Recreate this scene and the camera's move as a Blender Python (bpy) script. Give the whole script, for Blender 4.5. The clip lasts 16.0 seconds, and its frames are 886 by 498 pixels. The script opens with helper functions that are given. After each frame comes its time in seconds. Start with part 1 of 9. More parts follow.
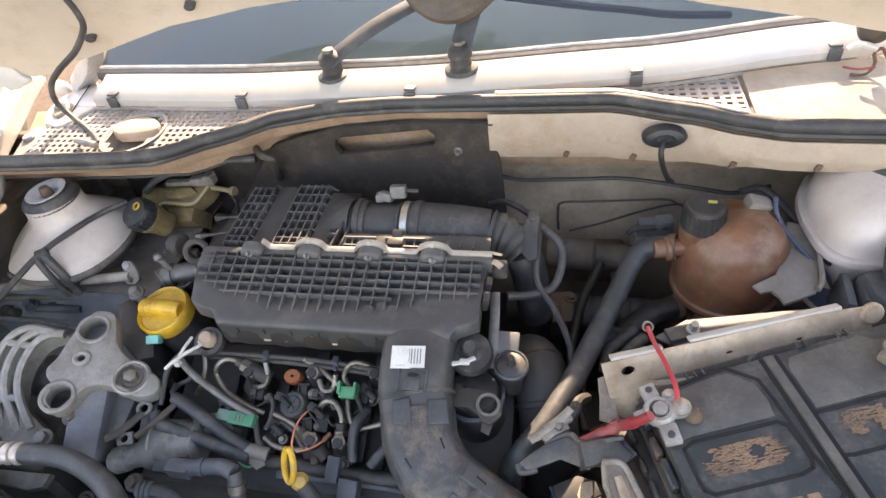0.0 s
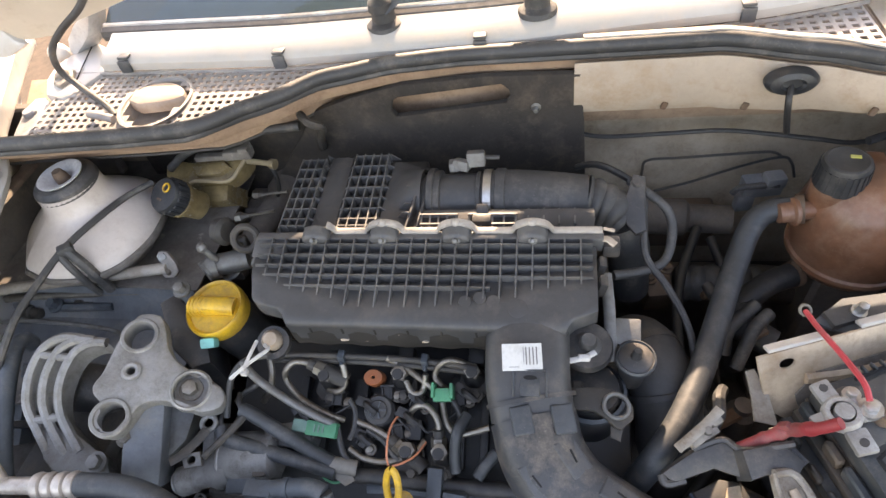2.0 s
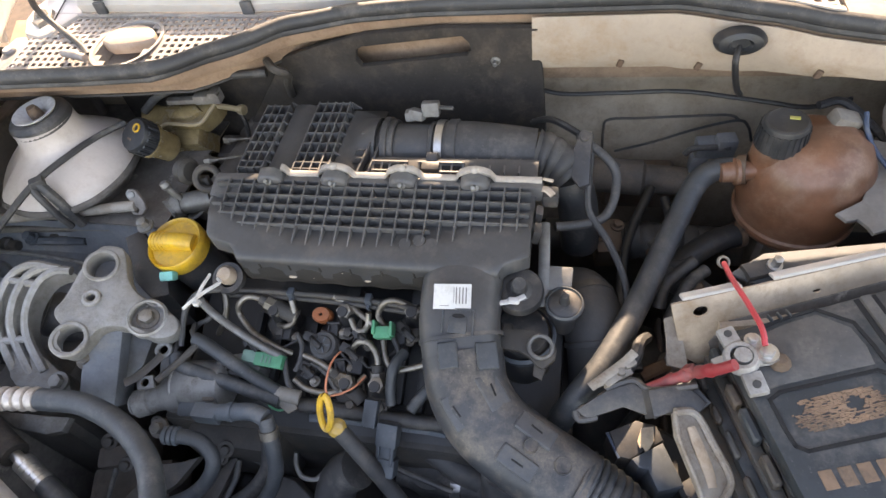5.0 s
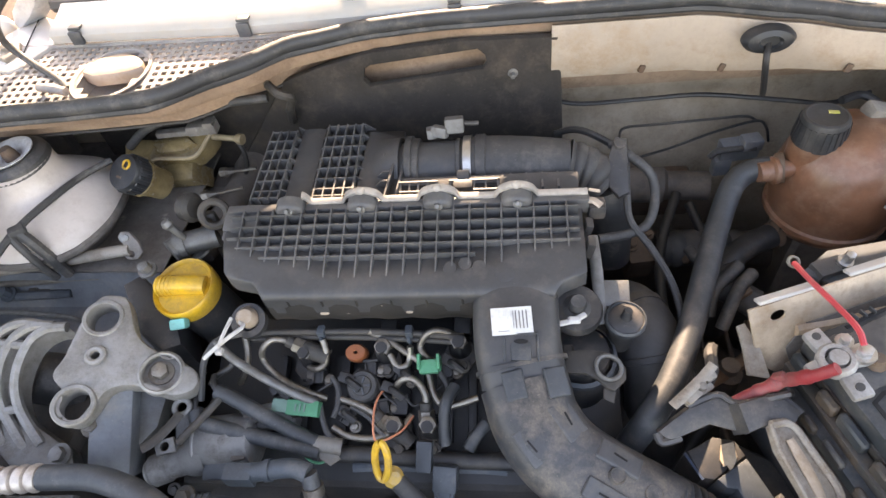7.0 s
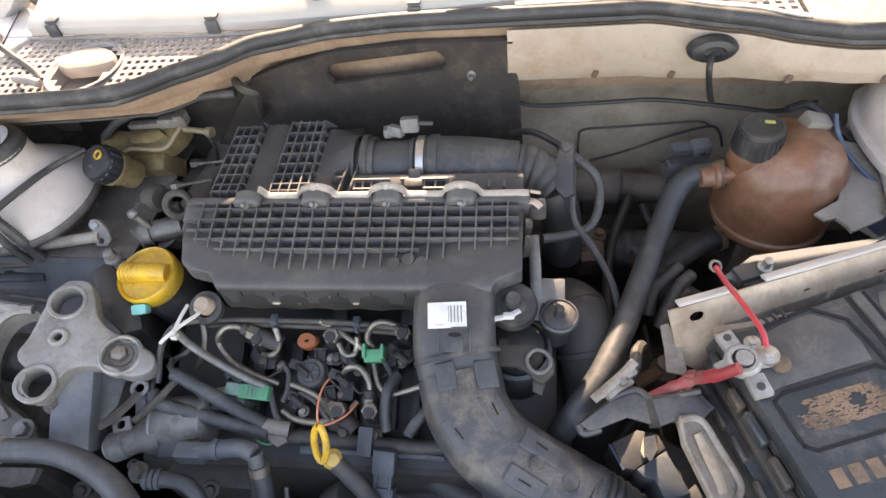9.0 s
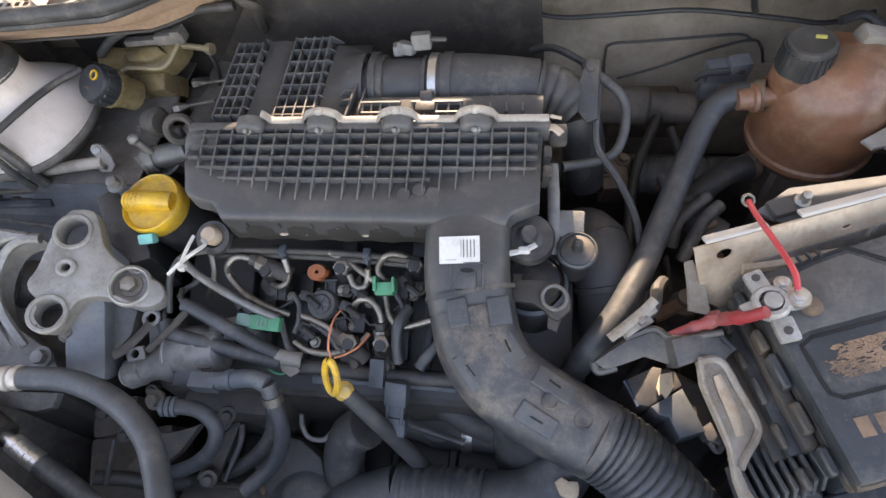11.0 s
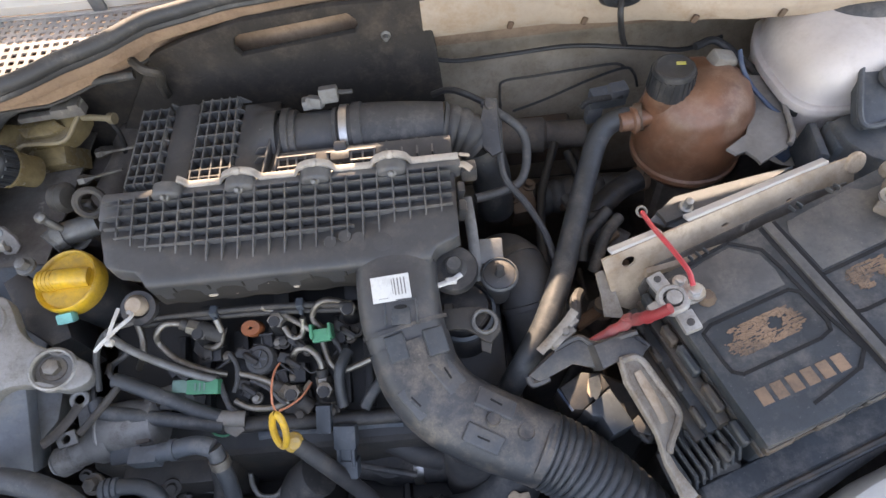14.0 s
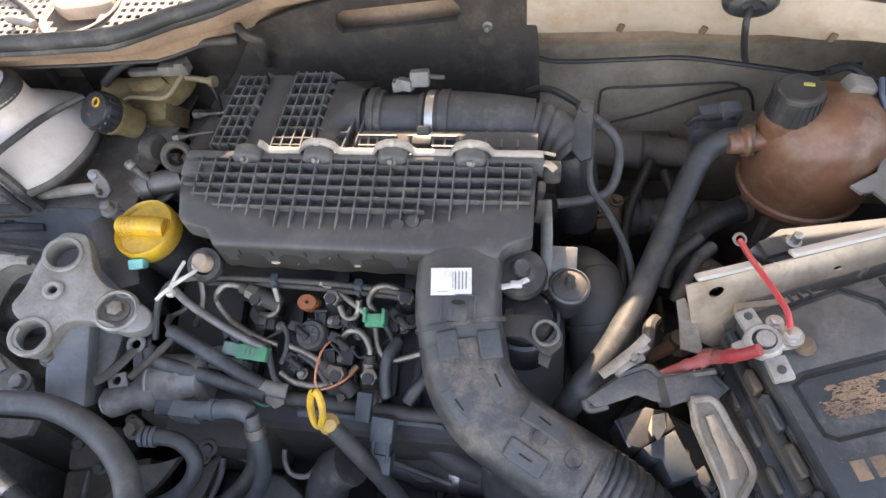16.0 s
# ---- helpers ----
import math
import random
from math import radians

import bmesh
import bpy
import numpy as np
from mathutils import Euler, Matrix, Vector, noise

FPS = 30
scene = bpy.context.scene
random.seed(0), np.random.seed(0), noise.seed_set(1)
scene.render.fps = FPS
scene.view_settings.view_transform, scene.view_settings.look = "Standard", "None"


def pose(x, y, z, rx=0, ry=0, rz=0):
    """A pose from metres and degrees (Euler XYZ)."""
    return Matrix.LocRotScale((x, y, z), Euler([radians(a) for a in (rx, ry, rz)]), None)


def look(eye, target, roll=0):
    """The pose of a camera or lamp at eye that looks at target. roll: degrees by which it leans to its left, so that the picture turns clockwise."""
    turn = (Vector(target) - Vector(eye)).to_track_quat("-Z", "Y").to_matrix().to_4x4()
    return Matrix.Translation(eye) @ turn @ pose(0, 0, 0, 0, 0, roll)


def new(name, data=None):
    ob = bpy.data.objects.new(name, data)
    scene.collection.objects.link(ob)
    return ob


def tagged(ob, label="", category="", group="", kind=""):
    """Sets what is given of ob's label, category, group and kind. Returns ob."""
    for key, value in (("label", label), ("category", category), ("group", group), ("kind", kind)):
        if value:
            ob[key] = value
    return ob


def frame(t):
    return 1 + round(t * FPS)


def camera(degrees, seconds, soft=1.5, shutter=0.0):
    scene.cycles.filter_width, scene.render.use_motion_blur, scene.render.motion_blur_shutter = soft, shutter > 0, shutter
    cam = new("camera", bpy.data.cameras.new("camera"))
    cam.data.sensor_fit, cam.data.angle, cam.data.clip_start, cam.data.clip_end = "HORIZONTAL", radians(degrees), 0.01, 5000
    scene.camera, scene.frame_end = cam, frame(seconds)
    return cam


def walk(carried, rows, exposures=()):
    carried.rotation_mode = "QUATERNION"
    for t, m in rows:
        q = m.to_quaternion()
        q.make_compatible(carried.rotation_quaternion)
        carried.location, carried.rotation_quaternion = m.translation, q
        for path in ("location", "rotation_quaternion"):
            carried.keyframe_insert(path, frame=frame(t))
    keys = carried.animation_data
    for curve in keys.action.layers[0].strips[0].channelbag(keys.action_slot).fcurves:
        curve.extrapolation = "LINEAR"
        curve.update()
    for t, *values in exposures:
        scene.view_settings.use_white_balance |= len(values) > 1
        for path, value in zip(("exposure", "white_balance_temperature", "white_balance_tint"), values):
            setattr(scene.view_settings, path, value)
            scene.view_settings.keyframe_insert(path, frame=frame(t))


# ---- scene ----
cam = camera(73.65, 16.0)
PATH = [
    (0, (0.1357, 0.0971, 1.5148), (-0.0755, 0.8133, 0.8497), -9.23),
    (0.5, (0.0562, 0.1579, 1.4958), (-0.1508, 0.8733, 0.8284), -10.95),
    (1, (-0.0175, 0.1739, 1.4889), (-0.2206, 0.8725, 0.8028), -11.95),
    (1.5, (-0.0245, 0.1573, 1.4765), (-0.2174, 0.8185, 0.7515), -12.07),
    (2, (-0.0042, 0.1753, 1.4873), (-0.1936, 0.8316, 0.7570), -11.79),
    (2.5, (0.0662, 0.1207, 1.4937), (-0.1134, 0.7727, 0.7570), -11.72),
    (3, (0.0846, 0.1252, 1.4900), (-0.0946, 0.7642, 0.7420), -11.96),
    (5.3, (0.0711, 0.1503, 1.4767), (-0.1376, 0.7652, 0.7163), -11.24),
    (5.5, (0.0686, 0.1459, 1.4815), (-0.1338, 0.7659, 0.7235), -11.59),
    (6, (0.0514, 0.1659, 1.4673), (-0.1187, 0.8140, 0.7250), -11.37),
    (6.5, (0.0064, 0.1735, 1.4251), (-0.1509, 0.8294, 0.6868), -11.49),
    (7, (-0.0264, 0.1640, 1.4524), (-0.1577, 0.8224, 0.7113), -9.92),
    (7.5, (-0.0436, 0.1682, 1.4397), (-0.1600, 0.8274, 0.6968), -9.90),
    (8, (-0.0077, 0.1661, 1.4362), (-0.1264, 0.8216, 0.6903), -10.55),
    (8.5, (0.0345, 0.1660, 1.4718), (-0.0877, 0.8193, 0.7246), -9.98),
    (9, (0.0399, 0.1559, 1.4719), (-0.1000, 0.7997, 0.7196), -9.22),
    (9.5, (0.0386, 0.2042, 1.4627), (-0.1398, 0.7434, 0.6397), -13.89),
    (12, (0.0436, 0.1605, 1.4589), (-0.0948, 0.6856, 0.6191), -10.37),
    (12.5, (0.0493, 0.1484, 1.4641), (0.0007, 0.7065, 0.6358), -3.29),
    (13, (0.0801, 0.1561, 1.4550), (0.0512, 0.7281, 0.6353), -4.32),
    (13.5, (0.0992, 0.1755, 1.4571), (0.0713, 0.7479, 0.6376), -7.55),
    (14, (0.0364, 0.1749, 1.4882), (0.0046, 0.7475, 0.6690), -8.45),
    (14.5, (0.0025, 0.1672, 1.4828), (-0.0504, 0.7546, 0.6752), -8.81),
    (15, (-0.0109, 0.1676, 1.4735), (-0.2107, 0.7468, 0.6831), -14.15),
    (15.5, (0.0225, 0.1819, 1.4480), (-0.2145, 0.7552, 0.6636), -14.72),
    (16, (0.0444, 0.1785, 1.4494), (-0.1195, 0.7671, 0.6577), -9.97),
]
walk(cam, [(t, look(eye, target, roll)) for t, eye, target, roll in PATH], [(0.0, 2.79, 9600, 24), (0.6, 2.99, 9600, 24), (1.1, 2.99, 9600, 24), (1.6, 2.87, 9600, 24), (2.5, 2.69, 9500, 22), (3.0, 2.63, 9500, 22), (5.5, 2.89, 9500, 23), (7.0, 2.99, 9600, 24), (9.0, 2.97, 9500, 24), (9.6, 2.84, 9500, 24), (12.0, 2.87, 9200, 24), (13.0, 2.71, 9200, 24), (14.5, 2.83, 9300, 24), (15.0, 2.67, 9400, 24), (15.5, 2.91, 9400, 24), (16.0, 3.02, 9400, 24)])

# ---- light ----
world = bpy.data.worlds.new("sky")
scene.world = world
world.use_nodes = True
wn = world.node_tree
bg = wn.nodes["Background"]
sky = wn.nodes.new("ShaderNodeTexSky")
sky.sky_type, sky.sun_disc = "NISHITA", False
SUN_EL, SUN_AZ = 30.0, -6.0
sky.sun_elevation, sky.sun_rotation = radians(SUN_EL), radians(SUN_AZ)
sky.dust_density = 1.2
wn.links.new(sky.outputs[0], bg.inputs[0])
bg.inputs[1].default_value = 0.15
sun = new("sun", bpy.data.lights.new("sun", "SUN"))
sun.data.energy, sun.data.angle, sun.data.color = 2.7, radians(0.6), (1.0, 0.93, 0.82)
sun_way = Vector((math.sin(radians(SUN_AZ)) * math.cos(radians(SUN_EL)), math.cos(radians(SUN_AZ)) * math.cos(radians(SUN_EL)), math.sin(radians(SUN_EL))))
sun.matrix_world = look(tuple(sun_way * 20), (0, 0, 0))

# ---- materials ----


def material(name, base, rough=0.6, metal=0.0, dust=(0.30, 0.24, 0.18), dusty=0.3, grain=90.0, bump=0.15, var=0.25, worn=None, settle=0.0, see=0.0, stain=0.35):
    """Base colour varied at two scales, a dust or wear layer in patches, fine relief."""
    m = bpy.data.materials.new(name)
    m.use_nodes = True
    nt = m.node_tree
    n, l = nt.nodes, nt.links
    b = n["Principled BSDF"]
    co = n.new("ShaderNodeTexCoord")

    def noise_tex(scale, detail=4.0, rough_=0.6):
        t = n.new("ShaderNodeTexNoise")
        t.inputs["Scale"].default_value, t.inputs["Detail"].default_value, t.inputs["Roughness"].default_value = scale, detail, rough_
        l.new(co.outputs["Object"], t.inputs["Vector"])
        return t.outputs["Fac"]

    def ramp(src, lo, hi):
        r = n.new("ShaderNodeMapRange")
        r.inputs[1].default_value, r.inputs[2].default_value = lo, hi
        l.new(src, r.inputs[0])
        return r.outputs[0]

    def mixc(fac, a, c):
        x = n.new("ShaderNodeMix")
        x.data_type = "RGBA"
        if isinstance(fac, float):
            x.inputs[0].default_value = fac
        else:
            l.new(fac, x.inputs[0])
        for sock, v in ((x.inputs[6], a), (x.inputs[7], c)):
            if isinstance(v, tuple):
                sock.default_value = (*v, 1)
            else:
                l.new(v, sock)
        return x.outputs[2]

    dark = tuple(c * (1 - var) for c in base)
    light = tuple(min(1, c * (1 + var)) for c in base)
    col = mixc(ramp(noise_tex(14.0), 0.35, 0.65), dark, light)
    mask = ramp(noise_tex(26.0, 6.0, 0.7), 0.61 - dusty * 0.28, 0.79 - dusty * 0.28)
    fine = ramp(noise_tex(grain * 5, 2.0), 0.3, 0.7)
    mul = n.new("ShaderNodeMath")
    mul.operation = "MULTIPLY"
    l.new(mask, mul.inputs[0])
    sc = n.new("ShaderNodeMath")
    sc.operation = "MULTIPLY_ADD"
    l.new(fine, sc.inputs[0])
    sc.inputs[1].default_value, sc.inputs[2].default_value = 0.5, 0.5
    l.new(sc.outputs[0], mul.inputs[1])
    fac = mul.outputs[0]
    if settle:
        geo = n.new("ShaderNodeNewGeometry")
        sep = n.new("ShaderNodeSeparateXYZ")
        l.new(geo.outputs["Normal"], sep.inputs[0])
        up = ramp(sep.outputs[2], 0.2, 1.0)
        ad = n.new("ShaderNodeMath")
        ad.operation, ad.use_clamp = "MULTIPLY_ADD", True
        l.new(up, ad.inputs[0])
        ad.inputs[1].default_value = settle
        l.new(fac, ad.inputs[2])
        fac = ad.outputs[0]
    col = mixc(fac, col, dust)
    if stain:
        st = n.new("ShaderNodeMath")
        st.operation = "MULTIPLY"
        l.new(ramp(noise_tex(55.0, 9.0, 0.78), 0.52, 0.72), st.inputs[0])
        st.inputs[1].default_value = stain
        col = mixc(st.outputs[0], col, tuple(c * 0.30 for c in base))
        fs = n.new("ShaderNodeMath")
        fs.operation = "MULTIPLY"
        l.new(ramp(noise_tex(210.0, 8.0, 0.8), 0.50, 0.66), fs.inputs[0])
        fs.inputs[1].default_value = stain * 0.9
        col = mixc(fs.outputs[0], col, tuple(c * 0.45 for c in base))
        sp = n.new("ShaderNodeMath")
        sp.operation = "MULTIPLY"
        l.new(ramp(noise_tex(340.0, 3.0, 0.6), 0.66, 0.72), sp.inputs[0])
        sp.inputs[1].default_value = stain * 1.2
        col = mixc(sp.outputs[0], col, tuple(min(1.0, c * 1.4) for c in dust))
    if worn:
        col = mixc(ramp(noise_tex(45.0, 8.0, 0.75), 0.60, 0.70), col, worn)
    l.new(col, b.inputs["Base Color"])
    rr = n.new("ShaderNodeMapRange")
    rr.inputs[3].default_value, rr.inputs[4].default_value = rough, min(1.0, rough + 0.2)
    l.new(fac, rr.inputs[0])
    l.new(rr.outputs[0], b.inputs["Roughness"])
    b.inputs["Metallic"].default_value = metal
    if see:
        b.inputs["Transmission Weight"].default_value = see
    bp = n.new("ShaderNodeBump")
    bp.inputs["Strength"].default_value, bp.inputs["Distance"].default_value = bump, 0.001
    l.new(noise_tex(grain * 2.5, 5.0), bp.inputs["Height"])
    l.new(bp.outputs[0], b.inputs["Normal"])
    return m


black_plastic = material("black_plastic", (0.034, 0.035, 0.038), 0.43, dusty=0.46, dust=(0.115, 0.10, 0.087), settle=0.08)
duct_plastic = material("dusty_duct_plastic", (0.036, 0.039, 0.044), 0.46, dusty=0.58, dust=(0.158, 0.132, 0.108), settle=0.05, var=0.35)
cover_plastic = material("matt_cover_plastic", (0.050, 0.0515, 0.054), 0.46, dusty=0.42, dust=(0.098, 0.088, 0.080), settle=0.05, var=0.16, stain=0.22)
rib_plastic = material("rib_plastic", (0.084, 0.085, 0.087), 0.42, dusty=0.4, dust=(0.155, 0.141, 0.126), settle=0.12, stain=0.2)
deep_plastic = material("deep_plastic", (0.046, 0.046, 0.047), 0.6, dusty=0.35, dust=(0.092, 0.081, 0.071))
rubber = material("rubber", (0.038, 0.039, 0.041), 0.55, dusty=0.4, dust=(0.14, 0.128, 0.115), settle=0.10)
hose_rubber = material("hose_rubber", (0.036, 0.042, 0.048), 0.46, dusty=0.4, dust=(0.112, 0.110, 0.107), settle=0.12)
blue_grey = material("blue_grey_plastic", (0.056, 0.068, 0.080), 0.5, dusty=0.35, dust=(0.125, 0.125, 0.124))
white_paint = material("white_paint", (0.44, 0.424, 0.398), 0.35, dusty=0.42, dust=(0.50, 0.44, 0.38), grain=40, bump=0.05, var=0.05, stain=0.08)
dirty_white = material("dirty_white_paint", (0.405, 0.328, 0.262), 0.45, dusty=0.45, dust=(0.335, 0.24, 0.168), grain=40, bump=0.08, var=0.10, stain=0.18)
tan_dirt = material("dusty_brown_paint", (0.305, 0.205, 0.143), 0.65, dusty=0.6, dust=(0.225, 0.143, 0.097), grain=60, bump=0.15, var=0.18)
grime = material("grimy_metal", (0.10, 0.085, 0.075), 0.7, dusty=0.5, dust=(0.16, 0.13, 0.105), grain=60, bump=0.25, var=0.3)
insulation = material("insulation_mat", (0.031, 0.026, 0.0225), 0.95, dusty=0.45, dust=(0.078, 0.060, 0.047), grain=40, bump=0.8)
cast_alu = material("cast_aluminium", (0.275, 0.268, 0.258), 0.55, metal=0.5, dusty=0.5, dust=(0.20, 0.185, 0.165), grain=140, bump=0.4, var=0.15)
dull_alu = material("dull_aluminium", (0.19, 0.19, 0.185), 0.5, metal=0.55, dusty=0.5, dust=(0.12, 0.11, 0.095), grain=120, bump=0.35)
steel = material("zinc_steel", (0.22, 0.20, 0.175), 0.45, metal=0.7, dusty=0.55, dust=(0.115, 0.092, 0.07), grain=100, bump=0.15)
bright_steel = material("bright_steel", (0.52, 0.51, 0.49), 0.3, metal=0.9, dusty=0.35, dust=(0.25, 0.235, 0.21), bump=0.08)
rusty = material("rusty_steel", (0.13, 0.09, 0.065), 0.7, metal=0.3, dusty=0.5, dust=(0.14, 0.075, 0.045), grain=90, bump=0.4)
# for oily engine parts, and for the shaded floor under the rear lattice
oil_and_shade_black = material("oil_and_shade_black_plastic", (0.021, 0.021, 0.022), 0.5, dusty=0.3, dust=(0.045, 0.040, 0.036), stain=0.2)
iron = material("dark_iron", (0.048, 0.045, 0.042), 0.6, metal=0.2, dusty=0.5, dust=(0.10, 0.083, 0.068), grain=90, bump=0.5)
yellow = material("yellow_plastic", (0.60, 0.345, 0.03), 0.32, dusty=0.55, dust=(0.40, 0.235, 0.060), grain=60, bump=0.12, var=0.22, stain=0.45)
tank_plastic = material("stained_tank_plastic", (0.180, 0.080, 0.046), 0.30, dusty=0.5, dust=(0.265, 0.158, 0.110), grain=50, bump=0.08, var=0.35, stain=0.2)
olive = material("yellowed_clear_plastic", (0.200, 0.146, 0.074), 0.20, dusty=0.55, dust=(0.105, 0.074, 0.046), grain=60, bump=0.08, var=0.4)
pale_olive = material("pale_moulded_plastic", (0.33, 0.255, 0.155), 0.3, dusty=0.4, dust=(0.22, 0.175, 0.115), var=0.3)
battery_black = material("battery_case", (0.027, 0.034, 0.040), 0.48, dusty=0.48, dust=(0.118, 0.110, 0.102), grain=70, bump=0.1)
battery_label = material("worn_gold_print", (0.215, 0.135, 0.088), 0.7, dusty=0.6, dust=(0.10, 0.08, 0.066), var=0.4)
red = material("red_insulation", (0.30, 0.028, 0.034), 0.5, dusty=0.55, dust=(0.20, 0.085, 0.075))
panel_paint = material("dust_coated_panel_paint", (0.235, 0.208, 0.176), 0.5, dusty=0.5, dust=(0.20, 0.164, 0.128), grain=50, bump=0.1, var=0.10, stain=0.15)
red_wire = material("red_wire_sheath", (0.46, 0.045, 0.055), 0.4, dusty=0.35, dust=(0.40, 0.14, 0.13), stain=0.15)
firewall_paint = material("dusty_firewall_paint", (0.295, 0.238, 0.180), 0.6, dusty=0.55, dust=(0.22, 0.165, 0.115), grain=60, bump=0.12, var=0.15)
lid_dust = material("dust_caked_battery_lid", (0.075, 0.074, 0.073), 0.6, dusty=0.65, dust=(0.135, 0.124, 0.113), grain=60, bump=0.12, var=0.2)
green = material("green_plastic", (0.035, 0.25, 0.135), 0.45, dusty=0.35, dust=(0.10, 0.19, 0.14))
teal = material("teal_plastic", (0.12, 0.42, 0.38), 0.45, dusty=0.3, dust=(0.22, 0.33, 0.29))
pale_green = material("grey_green_plastic", (0.125, 0.235, 0.195), 0.5, dusty=0.45, dust=(0.15, 0.175, 0.15))
orange = material("orange_rubber", (0.30, 0.085, 0.03), 0.6, dusty=0.4, dust=(0.14, 0.07, 0.045))
copper_wire = material("orange_wire", (0.62, 0.22, 0.12), 0.5, dusty=0.2)
blue = material("blue_plastic", (0.034, 0.062, 0.115), 0.45, dusty=0.4, dust=(0.10, 0.11, 0.125))
white_plastic = material("white_plastic", (0.56, 0.55, 0.53), 0.5, dusty=0.4, dust=(0.34, 0.30, 0.26), var=0.08)
paper = material("paper_sticker", (0.62, 0.62, 0.60), 0.6, dusty=0.3, dust=(0.42, 0.39, 0.34), var=0.06)
ink = material("grey_ink", (0.16, 0.16, 0.16), 0.6, dusty=0.3, dust=(0.35, 0.33, 0.30))
# cream for the sun patches laid on the relay and the air duct
patch_cream = material("beige_patch", (0.52, 0.40, 0.28), 0.9, dusty=0.3, bump=0.5)
wing_paint = material("white_wing_paint", (0.47, 0.46, 0.44), 0.3, dusty=0.3, dust=(0.40, 0.365, 0.32), grain=40, bump=0.04, var=0.04, stain=0.06)
bracket_grey = material("dusty_bracket_paint", (0.225, 0.21, 0.195), 0.5, dusty=0.5, dust=(0.17, 0.15, 0.13), stain=0.2)
soil = material("dark_soil", (0.075, 0.052, 0.036), 0.95, dusty=0.5, dust=(0.105, 0.076, 0.054), grain=10, bump=0.6)
dash = material("dark_dashboard", (0.008, 0.011, 0.015), 0.8, dusty=0.2, dust=(0.014, 0.017, 0.02))
tape = material("grey_tape", (0.21, 0.195, 0.175), 0.6, dusty=0.5, dust=(0.16, 0.13, 0.10))
grille_plastic = material("dusty_grille_plastic", (0.30, 0.28, 0.265), 0.5, dusty=0.65, dust=(0.44, 0.39, 0.345), settle=0.2, stain=0.2)
plate_paint = material("rusty_plate_paint", (0.42, 0.33, 0.25), 0.5, dusty=0.5, dust=(0.28, 0.19, 0.12), grain=40, bump=0.1, var=0.25)
blue_pad = material("blue_grey_pad", (0.054, 0.062, 0.070), 0.5, dusty=0.45, dust=(0.12, 0.112, 0.104))
strap_paint = material("dusty_strap_paint", (0.275, 0.245, 0.21), 0.5, dusty=0.55, dust=(0.165, 0.12, 0.085))
# dust colour raised so that the joint strip looks sunlit
sunlit_edge_dust = material("dusty_sunlit_edge", (0.20, 0.19, 0.178), 0.5, dusty=0.7, dust=(0.44, 0.395, 0.34), settle=0.6, stain=0.1)
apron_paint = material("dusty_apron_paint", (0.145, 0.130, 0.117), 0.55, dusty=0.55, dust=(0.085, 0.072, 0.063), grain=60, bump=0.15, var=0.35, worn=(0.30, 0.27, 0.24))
sooty_plastic = material("mud_spattered_plastic", (0.022, 0.020, 0.019), 0.6, dusty=0.42, dust=(0.055, 0.043, 0.035), grain=60, bump=0.3, worn=(0.075, 0.060, 0.050))
lead = material("grey_lead", (0.36, 0.355, 0.345), 0.45, metal=0.3, dusty=0.5, dust=(0.24, 0.215, 0.19), bump=0.2)
battery_edge = material("mud_stained_case", (0.040, 0.039, 0.038), 0.55, dusty=0.6, dust=(0.105, 0.072, 0.050), grain=60, bump=0.2)
plate_metal = material("dusty_pale_aluminium", (0.50, 0.44, 0.39), 0.4, metal=0.5, dusty=0.5, dust=(0.34, 0.28, 0.23), bump=0.1)
pump_cast = material("dusty_pump_casting", (0.20, 0.20, 0.196), 0.6, metal=0.2, dusty=0.5, dust=(0.098, 0.090, 0.082), grain=130, bump=0.35)
pale_washer = material("pale_grey_washer", (0.50, 0.50, 0.50), 0.5, dusty=0.4, dust=(0.32, 0.30, 0.28), bump=0.1)
bonnet_under = material("dusty_bonnet_underside", (0.50, 0.445, 0.375), 0.45, dusty=0.35, dust=(0.43, 0.365, 0.295), grain=40, bump=0.03, var=0.05, stain=0.05)
groove_black = material("groove_black", (0.014, 0.014, 0.015), 0.95, dusty=0.1, dust=(0.02, 0.018, 0.016))
corroded = material("corroded_clamp_metal", (0.205, 0.178, 0.152), 0.65, metal=0.2, dusty=0.6, dust=(0.10, 0.075, 0.055), grain=70, bump=0.7, worn=(0.40, 0.38, 0.35))
lid_grey = material("grey_fuse_box_plastic", (0.125, 0.138, 0.152), 0.5, dusty=0.45, dust=(0.20, 0.19, 0.18))
hinge_paint = material("pale_hinge_paint", (0.30, 0.32, 0.345), 0.5, dusty=0.4, dust=(0.28, 0.25, 0.22))
pad_plastic = material("duct_pad_plastic", (0.060, 0.064, 0.070), 0.5, dusty=0.42, dust=(0.12, 0.108, 0.096), var=0.2)
pipe_steel = material("worn_pipe_steel", (0.27, 0.245, 0.212), 0.36, metal=0.75, dusty=0.55, dust=(0.115, 0.092, 0.07), grain=100, bump=0.15)
cap_black = material("black_cap_plastic", (0.020, 0.023, 0.027), 0.42, dusty=0.3, dust=(0.075, 0.07, 0.066), settle=0.05)
cable_black = material("black_cable_sheath", (0.022, 0.022, 0.023), 0.5, dusty=0.3, dust=(0.08, 0.07, 0.06))
tower_paint = material("dusty_tower_paint", (0.53, 0.475, 0.44), 0.4, dusty=0.42, dust=(0.45, 0.385, 0.345), grain=40, bump=0.05, var=0.08, stain=0.12)
glass = bpy.data.materials.new("windscreen_glass")
glass.use_nodes = True
gb = glass.node_tree.nodes["Principled BSDF"]
gb.inputs["Base Color"].default_value = (0.13, 0.23, 0.32, 1)
